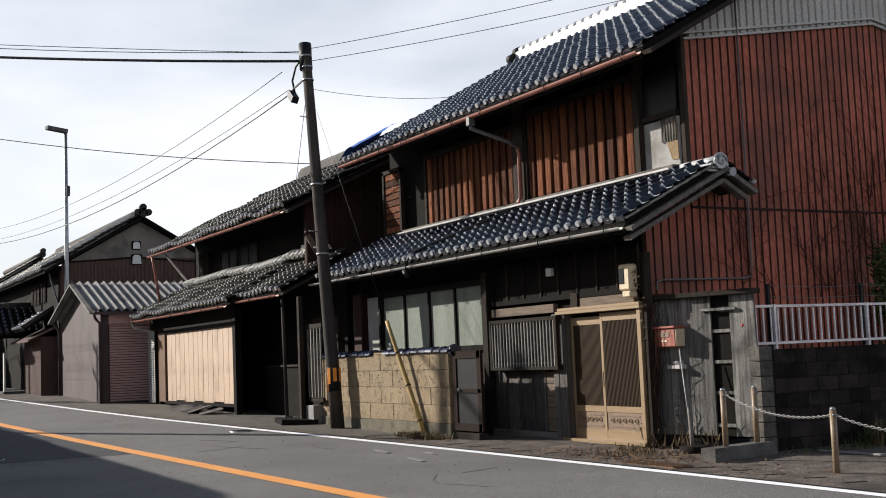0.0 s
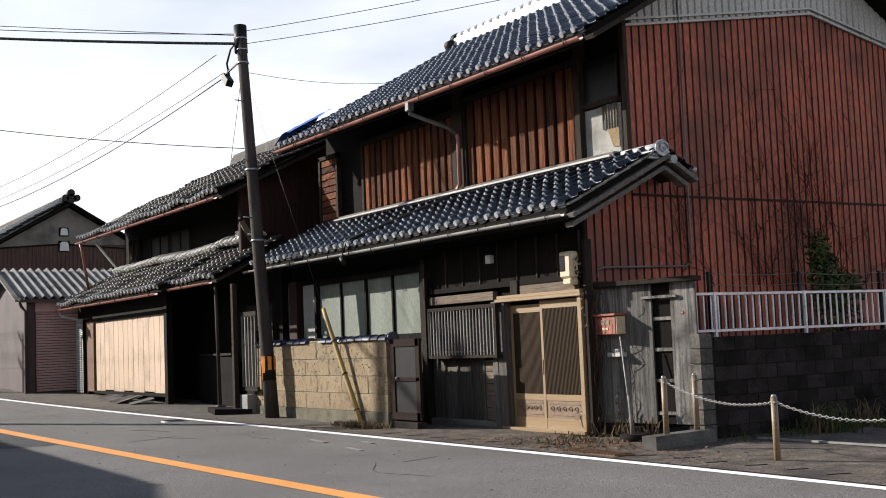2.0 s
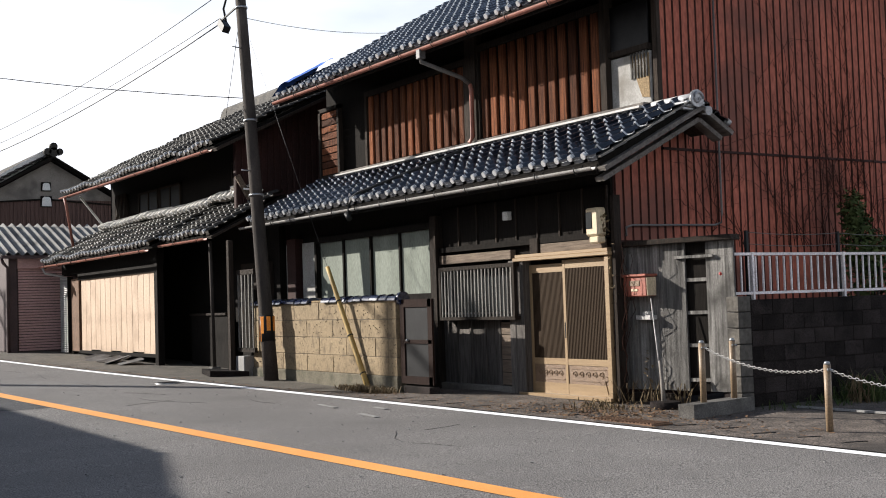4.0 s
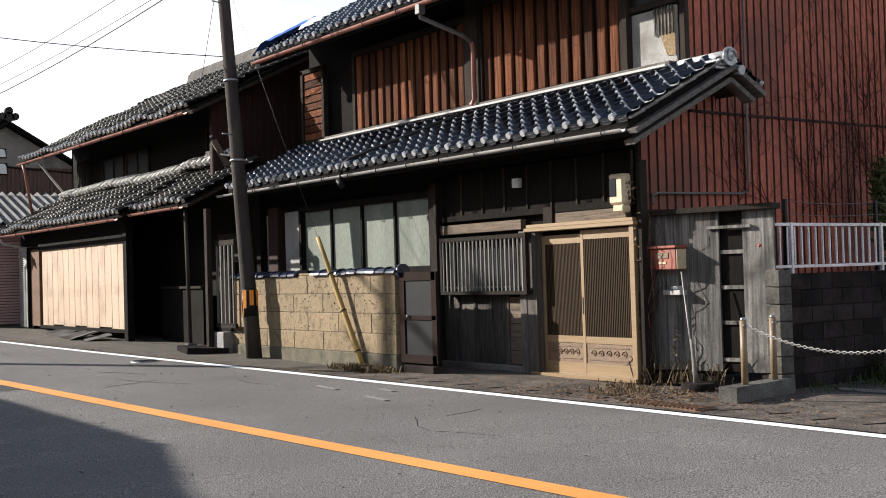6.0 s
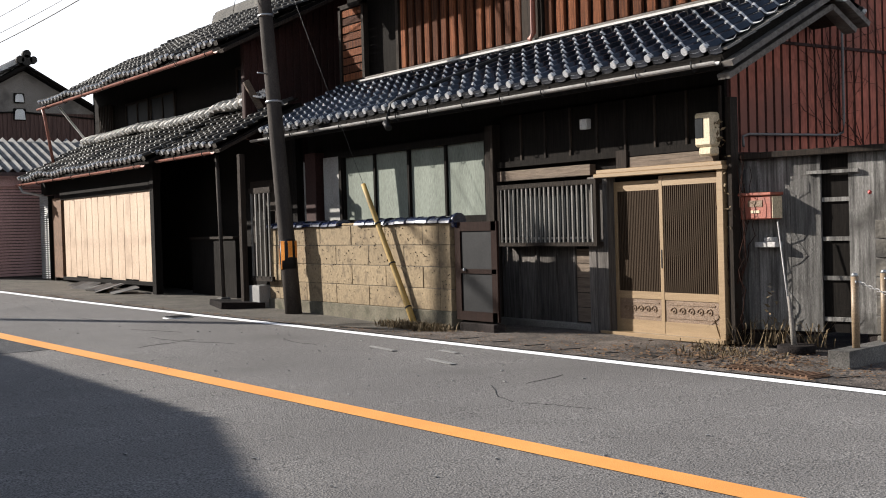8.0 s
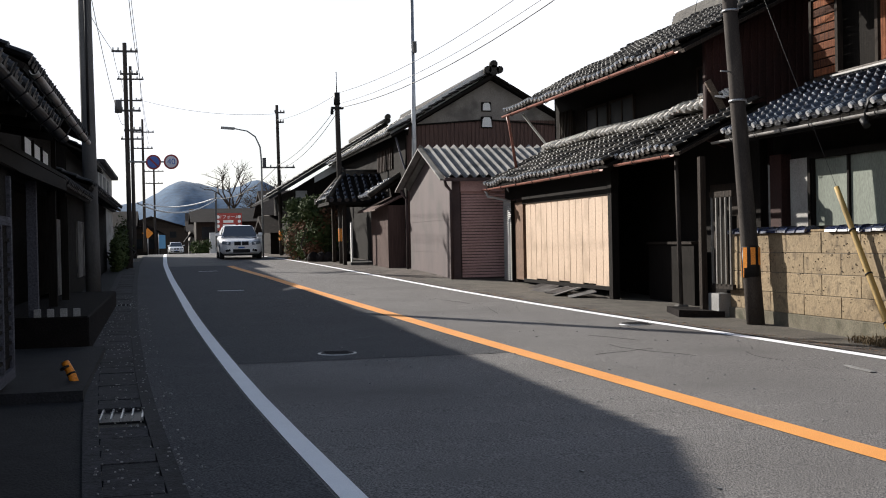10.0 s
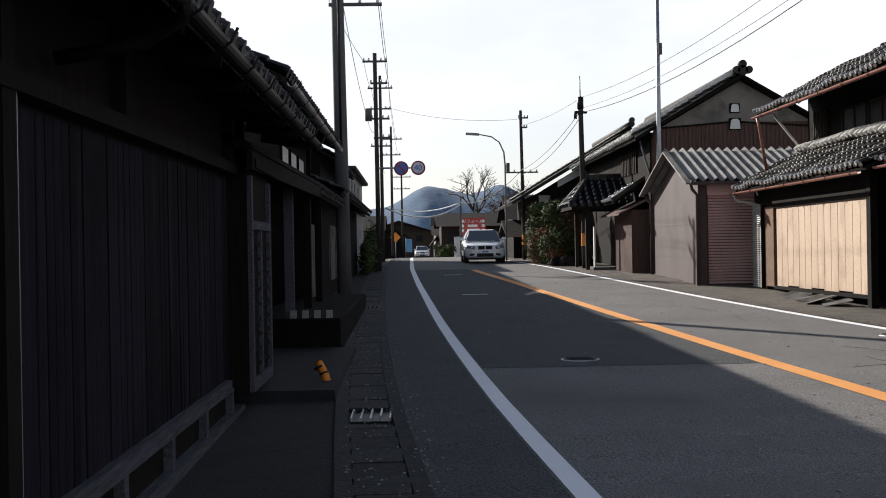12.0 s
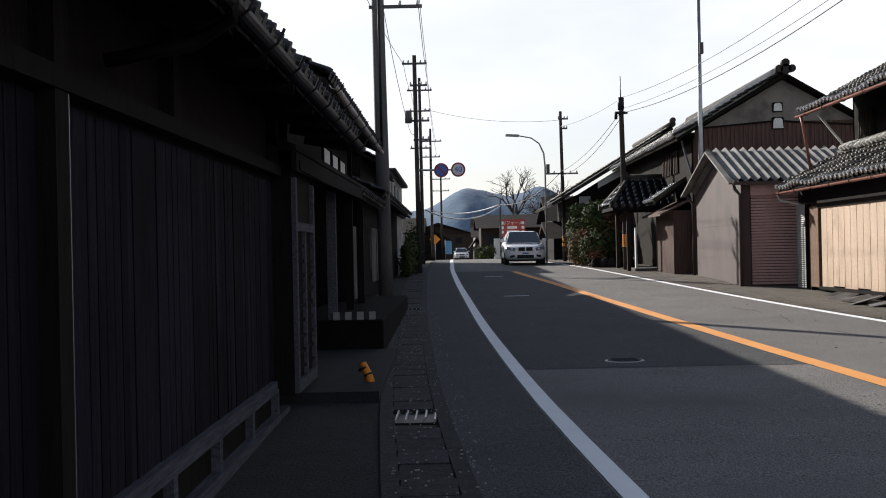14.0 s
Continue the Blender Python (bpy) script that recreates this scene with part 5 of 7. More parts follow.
boxpart("side_wall", "black_wood", H2, (SX + 0.3, 22.75, 0.2), (SX + 0.42, 23.3, 1.9))
kb2 = thing("drain_kerb", (9.2, 23.3, 0.3), "dark concrete step before the shop house", "kerb")
one("body", "dark_block", kb2, lambda bm: obox(bm, pose(9.35, 23.3, 0.25, 0, 3, -14), 0.75, 1.15, 0.2))
rg = random.Random(3)
for k in range(7):
    a = rg.uniform(-25, 25)
    sh = thing("fallen_sheet", (8.95, 28.0 + 0.55 * k, 0.4), "grey broken roofing sheet lying on the ground", "sheet", "fallen sheets")
    def sheet(bm):
        m = pose(9.0 + rg.uniform(-0.1, 0.15), 28.0 + 0.55 * k, 0.42 + rg.uniform(-0.03, 0.03), rg.uniform(-6, 6), rg.uniform(-20, -6), a)
        ribs = []
        for j in range(13):
            y_, z_ = -0.3 + j * 0.05, 0.02 * (j % 2)
            ribs.append([bm.verts.new(m @ Vector((x_, y_, z_ + dz))) for x_, dz in ((-0.275, 0), (0.275, 0), (0.275, 0.008), (-0.275, 0.008))])
        for p, q in zip(ribs, ribs[1:]):
            for i in range(4):
                bm.faces.new((p[i], p[(i + 1) % 4], q[(i + 1) % 4], q[i]))
        bm.faces.new(ribs[0])
        bm.faces.new(ribs[-1][::-1])
        bmesh.ops.recalc_face_normals(bm, faces=bm.faces)
    one("sheet", "corrugated", sh, sheet)

# ---- the shed ----
SH = thing("garage_shed", (9.5, 39.0, 0.6), "brown metal shed with a roller shutter and grey corrugated roof", "shed")
one("gable_wall", "brown_metal", SH, lambda bm: prism(bm, [(35.900, 0.45), (41.6, 0.45), (41.6, 3.2), (38.4, 4.12), (35.900, 3.2)], "x", 8.25, 8.35))
for z in (1.25, 2.15):
    boxpart("sheet_joint", "brown_metal", SH, (8.243, 35.950, z), (8.25, 41.55, z + 0.02))
boxpart("corner_post", "brown_metal", SH, (8.22, 35.830, 0.45), (8.45, 35.970, 3.2), 0.01)
boxpart("back_wall", "brown_metal", SH, (10.05, 35.950, 0.4), (13.0, 36.050, 3.2))
boxpart("shutter_box", "shutter", SH, (8.46, 35.810, 2.88), (10.05, 36.000, 3.22), 0.02)
# dark backing draws the shade between the slats by colour
sv = boxpart("roller_shutter", "shutter_gap", SH, (8.46, 35.950, 0.5), (10.05, 35.970, 2.9), label="closed dull red roller shutter")
for k in range(30):
    boxpart("slat", "shutter", sv, (8.5, 35.925, 0.56 + k * 0.078), (10.02, 35.952, 0.56 + k * 0.078 + 0.06), 0.0)
boxpart("guide_rail", "brown_metal", SH, (10.02, 35.890, 0.5), (10.1, 36.000, 2.9))
def corr_roof(eave, ridge):
    def f(bm):
        m0, m1 = Vector(eave), Vector(ridge)
        xs = [7.92 + 5.6 * k / (4 * 22) for k in range(4 * 22 + 1)]
        hs = [0.055 * math.cos(math.pi * k / 2) for k in range(len(xs))]
        rows = [[bm.verts.new((x, p[0], p[1] + h)) for x, h in zip(xs, hs)] for p in (eave, ridge)]
        lows = [[bm.verts.new((x, p[0], p[1] + h - 0.02)) for x, h in zip(xs, hs)] for p in (eave, ridge)]
        for i in range(len(xs) - 1):
            bm.faces.new((rows[0][i], rows[0][i + 1], rows[1][i + 1], rows[1][i]))
            bm.faces.new((lows[0][i], lows[1][i], lows[1][i + 1], lows[0][i + 1]))
            bm.faces.new((rows[0][i], lows[0][i], lows[0][i + 1], rows[0][i + 1]))
    return f
one("roof_sheet", "corrugated", SH, corr_roof((35.600, 3.3), (38.4, 4.32)), "grey weathered corrugated roofing")
one("roof_sheet", "corrugated", SH, corr_roof((42.0, 3.25), (38.4, 4.32)), "grey weathered corrugated roofing")
one("bargeboard", "corrugated", SH, lambda bm: beam(bm, (7.93, 35.600, 3.2), (7.93, 38.4, 4.24), 0.05, 0.16, (1, 0, 0)))
one("bargeboard", "corrugated", SH, lambda bm: beam(bm, (7.93, 38.4, 4.24), (7.93, 42.0, 3.15), 0.05, 0.16, (1, 0, 0)))
one("eave_gutter", "brown_metal", SH, lambda bm: beam(bm, (7.95, 35.550, 3.2), (13.4, 35.550, 3.2), 0.09, 0.09))
for y in (35.750, 41.75):
    one("downpipe", "brown_metal", SH, lambda bm: rod(bm, [(8.0, y, 3.2), (8.05, y, 3.05), (8.18, y, 2.9), (8.18, y, 0.5)], 0.045, 7))

# ---- lamps and poles up the street ----
L1P = thing("street_lamp", (8.5, 41.95, 0.7), "tall grey steel street lamp with a flat head", "street lamp", "street lamps")
one("pole", "steel", L1P, lambda bm: rod(bm, [(8.5, 41.95, 0.6), (8.5, 41.95, 5.0), (8.52, 41.95, 9.85)], 0.1, 10, 0.055))
one("head", "pole_grey", L1P, lambda bm: obox(bm, pose(8.2, 41.85, 9.92, 0, 6, 10), 0.72, 0.24, 0.13))
one("fuse_box", "pole_grey", L1P, lambda bm: box(bm, 8.5, 41.8, 7.6, 8.62, 41.95, 7.95))
L2P = thing("street_lamp", (4.95, 58.0, 1.0), "grey street lamp with a curved arm over the road", "street lamp", "street lamps")
one("pole", "strip_grey", L2P, lambda bm: rod(bm, [(4.9, 58, 0.9), (4.9, 58, 5.3), (4.85, 58, 5.9), (4.65, 58, 6.35), (4.3, 58, 6.6), (3.7, 58, 6.72)], 0.042, 8, 0.028))
one("head", "strip_grey", L2P, lambda bm: obox(bm, pose(3.45, 58, 6.73, 0, 4, 0), 0.6, 0.22, 0.1))
one("arm_box", "pole_grey", L2P, lambda bm: box(bm, 4.95, 57.9, 5.0, 5.1, 58.0, 5.4))
p1 = utility_pole(RP1, (6.82, 47.4, 7.0), 0.11, 0.085, "pole_concrete", "slim dark utility pole with a yellow and black band")
one("lightning_rod", "steel", p1, lambda bm: rod(bm, [(6.82, 47.4, 6.9), (6.81, 47.4, 7.75)], 0.022, 6))
one("clamp", "black", p1, lambda bm: (box(bm, 6.6, 47.3, 6.4, 7.05, 47.5, 6.48), rod(bm, [(6.82, 47.4, 6.55), (6.82, 47.4, 6.98)], 0.115, 8), rod(bm, [(6.62, 47.3, 6.2), (6.62, 47.3, 6.4)], 0.06, 6)))
utility_pole((5.9, 60, 0.9), (5.82, 60, 8.0), 0.09, 0.07, "pole_concrete", "dark utility pole with short crossarms", True, ((4.2, 0.75, (1, 1)), (6.75, 0.35, (0.3, 1)), (6.3, 0.3, (0.2, 1))))
utility_pole((3.55, 75, 1.2), (3.55, 75, 4.6), 0.07, 0.06, "pole_grey", "short grey pole at the bend", False)
lp1 = utility_pole((-0.86, 31.6, 0.4), (-0.94, 31.6, 10.0), 0.165, 0.13, "pole_grey", "thick grey concrete utility pole with crossarms", False, ((6.75, 1.0, (0.2, 1)), (7.5, 0.9, (0.9, 1)), (8.6, 1.0, (1, 1))))
one("cable_guard", "black", lp1, lambda bm: rod(bm, [(-0.88, 31.45, 4.0), (-0.9, 31.45, 8.0)], 0.03, 6))
lp2 = utility_pole((-0.55, 48.2, 0.8), (-0.6, 48.2, 8.8), 0.09, 0.075, "pole_concrete", "dark utility pole carrying two round road signs", False, ((7.7, 0.45, (1, 1)), (6.9, 0.45, (0.4, 1)), (5.6, 0.5, (0.6, 1)), (4.9, 0.5, (0.2, 1))))
one("transformer", "pole_grey", lp2, lambda bm: rod(bm, [(-0.85, 48.0, 6.3), (-0.85, 48.0, 6.75)], 0.13, 10))
utility_pole((-0.75, 62, 1.0), (-0.78, 62, 10.0), 0.095, 0.07, "pole_concrete", "dark utility pole far up the street", False, ((8.4, 0.6, (1, 1)), (7.4, 0.5, (1, 1)), (5.6, 0.5, (1, 1))))
utility_pole((-0.6, 80, 1.2), (-0.6, 80, 9.4), 0.1, 0.07, "pole_concrete", "dark utility pole far up the street", False, ((7.4, 0.7, (1, 1)), (6.4, 0.6, (1, 1))))
utility_pole((-0.2, 105, 0.9), (-0.2, 105, 9.0), 0.1, 0.07, "pole_concrete", "dark utility pole far up the street", False, ((6.8, 0.8, (1, 1)), (5.8, 0.7, (1, 1))))
for (ax, az), (bx, bz) in (((-0.1, 9.1), (-0.15, 8.5)), ((-1.9, 9.1), (-1.0, 8.5)), ((0.0, 7.2), (-0.1, 7.7)), ((-0.9, 7.8), (-0.9, 6.4))):
    wire((ax, 31.6, az), (bx, 48.2, bz), 0.25, 0.009)
    wire((bx, 48.2, bz), (bx - 0.2, 62, bz + 0.9), 0.2, 0.009)
    wire((bx - 0.2, 62, bz + 0.9), (bx - 0.1, 80, bz), 0.25, 0.009)
wire((6.9, 47.4, 7.0), (5.82, 60, 7.3), 0.15, 0.009)
wire((6.9, 47.4, 6.6), (5.82, 60, 5.2), 0.3, 0.012)
wire((6.9, 47.4, 6.4), (5.82, 60, 5.0), 0.4, 0.012)
wire((5.82, 60, 5.2), (3.55, 75, 4.3), 0.5, 0.016)
wire((3.55, 75, 4.3), (-0.6, 80, 4.2), 0.35, 0.04, "sagging pale bundled cable across the street")
wire((3.55, 75, 4.2), (-0.6, 62, 3.6), 0.6, 0.04, "sagging pale bundled cable across the street")
wire((-0.6, 62, 8.5), (5.82, 60, 7.6), 0.3, 0.008)

# ---- round road signs ----
def disc(bm, c, r, d):
    rod(bm, [c, (c[0], c[1] + d, c[2])], r, 24)
for nm, x, z, face, lab in (("no_parking_sign", 0.31, 4.56, "plate_blue", "round blue sign with red ring and slash"), ("speed_sign", 0.93, 4.57, "plate_white", "round white speed sign with red ring")):
    sg = thing(nm, (x, 48.1, z), lab, "road sign")
    one("back", "ring_red", sg, lambda bm: disc(bm, (x, 48.08, z), 0.265, 0.02))
    one("face", face, sg, lambda bm: disc(bm, (x, 48.07, z), 0.205, 0.01))
    one("arm", "steel", sg, lambda bm: rod(bm, [(-0.55, 48.13, z + 0.02), (x, 48.13, z)], 0.03, 6))
    if nm == "no_parking_sign":
        one("slash", "ring_red", sg, lambda bm: obox(bm, pose(x, 48.063, z, 0, 45, 0), 0.41, 0.006, 0.06))
    else:
        cu = bpy.data.curves.new("digits", "FONT")
        cu.body, cu.size, cu.align_x, cu.align_y, cu.extrude = "40", 0.29, "CENTER", "CENTER", 0.003
        cu.materials.append(M["sign_blue"])
        t_ = new("digits", cu)
        t_.parent = sg
        t_.matrix_parent_inverse = Matrix.Translation(-sg.location)
        t_.matrix_basis = pose(x, 48.064, z, 90, 0, 0)

# ---- the gabled house past the shed ----
H3 = thing("gabled_house", (11.2, 49.0, 0.9), "large dark wooden house with a plastered gable and tiled roof", "house")
one("gable_wall", "brown_clad", H3, lambda bm: prism(bm, [(8.35, 0.5), (14.2, 0.5), (14.2, 5.0), (8.35, 5.0)], "y", 42.35, 42.5))
def gable_ribs(bm):
    ribbed(bm, "y", 42.34, 8.4, 14.2, lambda x: 2.5, lambda x: 5.32 + 0.06 * min(x - 8.4, 2.8), 0.14, 0.02)
one("gable_cladding", "brown_clad", H3, gable_ribs, "dark brown vertical board cladding")
one("gable_plaster", "old_plaster", H3, lambda bm: prism(bm, [(8.4, 5.0), (14.0, 5.0), (14.0, 5.2), (11.2, 6.8), (8.4, 5.2)], "y", 42.345, 42.45), "grey plastered gable")
one("band", "black_wood", H3, lambda bm: (beam(bm, (8.35, 42.3, 5.3), (11.0, 42.3, 5.5), 0.06, 0.05), beam(bm, (11.0, 42.3, 5.5), (14.0, 42.3, 5.3), 0.06, 0.05)))
for z, hw, hh in ((5.42, 0.165, 0.16), (5.93, 0.135, 0.125)):
    vt = one("vent", "black_wood", H3, lambda bm: box(bm, 11.02 - hw - 0.03, 42.27, z - hh - 0.03, 11.02 + hw + 0.03, 42.335, z + hh + 0.03, 0.02))
    one("vent_face", "white_panel", vt, lambda bm: prism(bm, [(11.02 - hw, z - hh), (11.02 + hw, z - hh), (11.02 + 0.85 * hw, z + 0.6 * hh), (11.02 + 0.5 * hw, z + hh), (11.02 - 0.5 * hw, z + hh), (11.02 - 0.85 * hw, z + 0.6 * hh)], "y", 42.25, 42.268))
boxpart("street_wall", "black_wood", H3, (8.3, 42.4, 0.5), (8.45, 57.0, 5.2))
slope_deck(H3, "black_wood", (7.75, 5.0), (11.2, 7.0), 42.05, 57.0, 0.15)
slope_deck(H3, "black_wood", (14.6, 5.0), (11.2, 7.0), 42.05, 57.0, 0.15)
tiled_slope(H3, "tile_grey", (7.7, 5.02), (11.2, 7.03), 42.0, 57.0, pitch=0.3, gauge=0.27, wavy=0.05)
one("bargeboard", "black_wood", H3, lambda bm: (beam(bm, (7.75, 42.03, 4.93), (11.2, 42.03, 6.92), 0.06, 0.22, (0, 1, 0)), beam(bm, (11.2, 42.03, 6.92), (14.6, 42.03, 4.93), 0.06, 0.22, (0, 1, 0))))
def h3_ridge(bm):
    for k in range(3):
        box(bm, 11.0 + 0.03 * k, 42.0, 7.0 + 0.08 * k, 11.4 - 0.03 * k, 57, 7.07 + 0.08 * k)
    for dx, dz, r in ((-0.2, 7.1, 0.12), (0.2, 7.1, 0.12), (0, 7.28, 0.13), (0, 7.08, 0.17)):
        rod(bm, [(11.2 + dx, 41.9, dz), (11.2 + dx, 42.1, dz)], r, 9)
one("ridge", "tile_grey", H3, h3_ridge)
one("verge_mortar", "mortar", H3, lambda bm: beam(bm, (7.75, 42.3, 5.12), (11.0, 42.3, 7.05), 0.25, 0.04, (0, 1, 0)))
# porch roof and lean-to
slope_deck(H3, "black_wood", (7.3, 3.05), (8.4, 3.72), 43.4, 45.4, 0.1)
tiled_slope(H3, "tile_blue", (7.25, 3.07), (8.38, 3.75), 43.4, 45.4, pitch=0.3, gauge=0.26)
one("pent_ridge", "tile_grey", H3, lambda bm: rod(bm, [(7.22, 43.38, 3.1), (8.36, 43.38, 3.82)], 0.09, 8))
PE = [Vector(v) for v in ((6.25, 45.95, 2.98), (8.35, 45.95, 2.98), (8.35, 47.5, 4.0), (7.05, 47.5, 4.0), (6.25, 49.05, 2.98), (8.35, 49.05, 2.98))]
def porch_deck(bm):
    top = [bm.verts.new(v) for v in PE]
    low = [bm.verts.new(v - Vector((0, 0, 0.09))) for v in PE]
    for loop in ((0, 1, 2, 3), (4, 0, 3), (5, 4, 3, 2)):
        bm.faces.new([top[k] for k in loop])
        bm.faces.new([low[k] for k in reversed(loop)])
    for a, b in ((0, 1), (4, 0), (5, 4), (1, 2), (2, 5)):
        bm.faces.new((top[a], low[a], low[b], top[b]))
porch = one("porch_roof", "black_wood", H3, porch_deck, "hipped porch roof of dark glazed tiles")
def porch_run(a, b):
    def f(bm):
        n = max(1, int((b - a).length / 0.26))
        for k in range(n):
            p, q = a.lerp(b, k / n), a.lerp(b, min(1, (k + 1.12) / n))
            rod(bm, [p + Vector((0, 0, 0.075)), q + Vector((0, 0, 0.035))], 0.085, 8, 0.075)
    one("tile_run", "tile_blue", porch, f)
for k in range(8):
    x = 6.35 + 0.27 * k
    porch_run(Vector((x, 45.92, 2.98)), Vector((x, 45.95 + 1.55 * min(1, (x - 6.25) / 0.8), 2.98 + 1.02 * min(1, (x - 6.25) / 0.8))))
for k in range(11):
    y = 46.1 + 0.28 * k
    f_ = 1 - abs(y - 47.5) / 1.55
    porch_run(Vector((6.22, y, 2.98)), Vector((6.25 + 0.8 * f_, y, 2.98 + 1.02 * f_)))
one("porch_ridge", "tile_grey", porch, lambda bm: (rod(bm, [(6.98, 47.5, 4.12), (8.38, 47.5, 4.12)], 0.1, 8), box(bm, 7.02, 47.4, 3.98, 8.36, 47.6, 4.1), rod(bm, [(6.92, 47.5, 4.16), (7.02, 47.5, 4.16)], 0.15, 9)))
for y in (45.95, 49.05):
    one("hip_ridge", "tile_grey", porch, lambda bm: (rod(bm, [(6.22, y, 3.06), (7.05, 47.5, 4.1)], 0.095, 8), rod(bm, [(6.15, y, 3.1), (6.25, y, 3.1)], 0.12, 9)))
one("leanto_roof", "brown_clad", H3, lambda bm: beam(bm, (7.3, 43.0, 2.62), (8.4, 43.0, 3.15), 0.06, 0.05, (0, 1, 0)))
one("leanto_slab", "brown_clad", H3, lambda bm: prism(bm, [(7.3, 2.58), (8.4, 3.1), (8.4, 3.16), (7.3, 2.64)], "y", 42.6, 46.2))
one("leanto_wall", "brown_clad", H3, lambda bm: ribbed(bm, "x", 7.75, 42.7, 45.9, lambda y: 0.7, lambda y: 2.75, 0.17, 0.02), "brown board lean-to wall")
boxpart("leanto_core", "brown_clad", H3, (7.76, 42.7, 0.6), (8.3, 46.0, 2.75))
boxpart("porch_post", "dark_wood", H3, (6.75, 46.1, 0.7), (6.88, 46.23, 3.0))
boxpart("porch_post", "dark_wood", H3, (6.75, 48.8, 0.7), (6.88, 48.93, 3.0))
boxpart("porch_board", "white_panel", H3, (7.1, 46.5, 0.8), (7.16, 46.7, 2.3))
boxpart("porch_step", "concrete", H3, (7.0, 45.8, 0.6), (8.2, 48.5, 0.86), 0.02)
for k in range(10):
    boxpart("upper_lattice_bar", "board_wood", H3, (8.24, 44.5 + k * 0.3, 4.05), (8.29, 44.62 + k * 0.3, 4.8))
one("side_brace", "rail_wood", H3, lambda bm: beam(bm, (8.0, 42.5, 4.95), (8.3, 42.5, 3.9), 0.08, 0.05))

# ---- the house beyond, gable to the street ----
H4 = thing("far_gable_house", (10.0, 60.0, 1.0), "dark house with long roof and white eave band", "house")
one("gable_wall", "black_wood", H4, lambda bm: prism(bm, [(6.3, 0.8), (14.0, 0.8), (14.0, 5.0), (10.5, 6.5), (6.3, 4.0)], "y", 57.6, 57.8))
one("white_band", "white_panel", H4, lambda bm: prism(bm, [(7.2, 4.55), (10.5, 6.4), (10.5, 5.95), (7.2, 4.25)], "y", 57.5, 57.6))
boxpart("white_wall_piece", "plaster", H4, (6.35, 57.5, 2.9), (6.85, 57.62, 3.9))
boxpart("street_wall", "black_wood", H4, (6.3, 57.7, 0.8), (6.45, 68, 4.0))
slope_deck(H4, "roof_far", (5.1, 3.6), (10.5, 6.85), 57.2, 68, 0.18)
slope_deck(H4, "roof_far", (15.0, 4.2), (10.5, 6.85), 57.2, 68, 0.18)
tiled_slope(H4, "tile_grey", (5.05, 3.63), (10.5, 6.9), 57.1, 59.8, pitch=0.3, gauge=0.28)
one("ridge", "tile_grey", H4, lambda bm: (rod(bm, [(10.5, 57.1, 7.0), (10.5, 68, 7.0)], 0.14, 8), rod(bm, [(10.5, 57.0, 7.16), (10.5, 57.25, 7.16)], 0.13, 9)))


# ---- drain and kerb along the shaded side ----
def drain_edge(a, b):
    return lambda y: near_x(y) + a, lambda y: near_x(y) + b
for nm, a, b in (("drain_kerb_outer", -1.55, -1.43), ("drain_kerb_inner", -1.05, -0.93)):
    fa, fb = drain_edge(a, b)
    bm = bmesh.new()
    ys = [-20 + 0.75 * k for k in range(120)]
    rows = [[bm.verts.new((fa(y), y, ground_z(y) + dz)) if i == 0 else bm.verts.new((fb(y), y, ground_z(y) + dz)) for i, dz in ((0, -0.05), (0, 0.02), (1, 0.02), (1, -0.05))] for y in ys]
    for r0, r1 in zip(rows, rows[1:]):
        for i in range(3):
            bm.faces.new((r0[i], r0[i + 1], r1[i + 1], r1[i]))
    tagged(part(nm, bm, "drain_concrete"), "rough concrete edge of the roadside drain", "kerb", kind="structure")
dr = thing("roadside_drain", (0.2, 15.0, 0.1), "roadside drain covered with concrete slabs", "drain", kind="structure")
def cover_mesh():
    bm = bmesh.new()
    box(bm, -0.185, -0.243, -0.06, 0.185, 0.243, 0.0)
    for s_ in (-1, 1):
        box(bm, s_ * 0.11 - 0.035, -0.25, -0.05, s_ * 0.11 + 0.035, -0.243, -0.012)
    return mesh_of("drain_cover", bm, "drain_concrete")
cm = cover_mesh()
yy = 3.0
while yy < 55:
    if not (14.95 < yy < 15.75 or 28.8 < yy < 29.4):
        ob = new("drain_cover", cm)
        ob.parent = dr
        ob.matrix_parent_inverse = Matrix.Translation(-dr.location)
        ob.matrix_basis = pose(near_x(yy) - 1.24, yy, ground_z(yy) + 0.016 + random.uniform(-0.004, 0.004), 1.1, random.uniform(-0.6, 0.6), 1.5)
    yy += 0.5
for gy0, n in ((15.15, 5), (29.0, 5)):
    gt = thing("grating", (near_x(gy0) - 1.24, gy0, ground_z(gy0)), "steel grating set in the roadside drain", "grate", "drain gratings")
    boxpart("pan", "black", gt, (near_x(gy0) - 1.42, gy0, ground_z(gy0) - 0.05), (near_x(gy0) - 1.06, gy0 + 0.85, ground_z(gy0) - 0.01))
    for k in range(n):
        boxpart("bar", "steel", gt, (near_x(gy0) - 1.42 + k * 0.085, gy0, ground_z(gy0) - 0.01), (near_x(gy0) - 1.405 + k * 0.085, gy0 + 0.85, ground_z(gy0) + 0.02))

grit = bmesh.new()
rgg = random.Random(41)
for _ in range(700):
    y = 8 + 24 * rgg.random() ** 1.6
    x = near_x(y) - 0.75 - 0.75 * rgg.random()
    w = rgg.uniform(0.006, 0.018)
    obox(grit, pose(x, y, ground_z(y) + 0.024, 0, 0, rgg.uniform(0, 90)), w, w * rgg.uniform(0.6, 1.6), 0.008)
tagged(part("grit", grit, "strip_grey"), "pale grit scattered over the drain covers", "grit", kind="stuff")

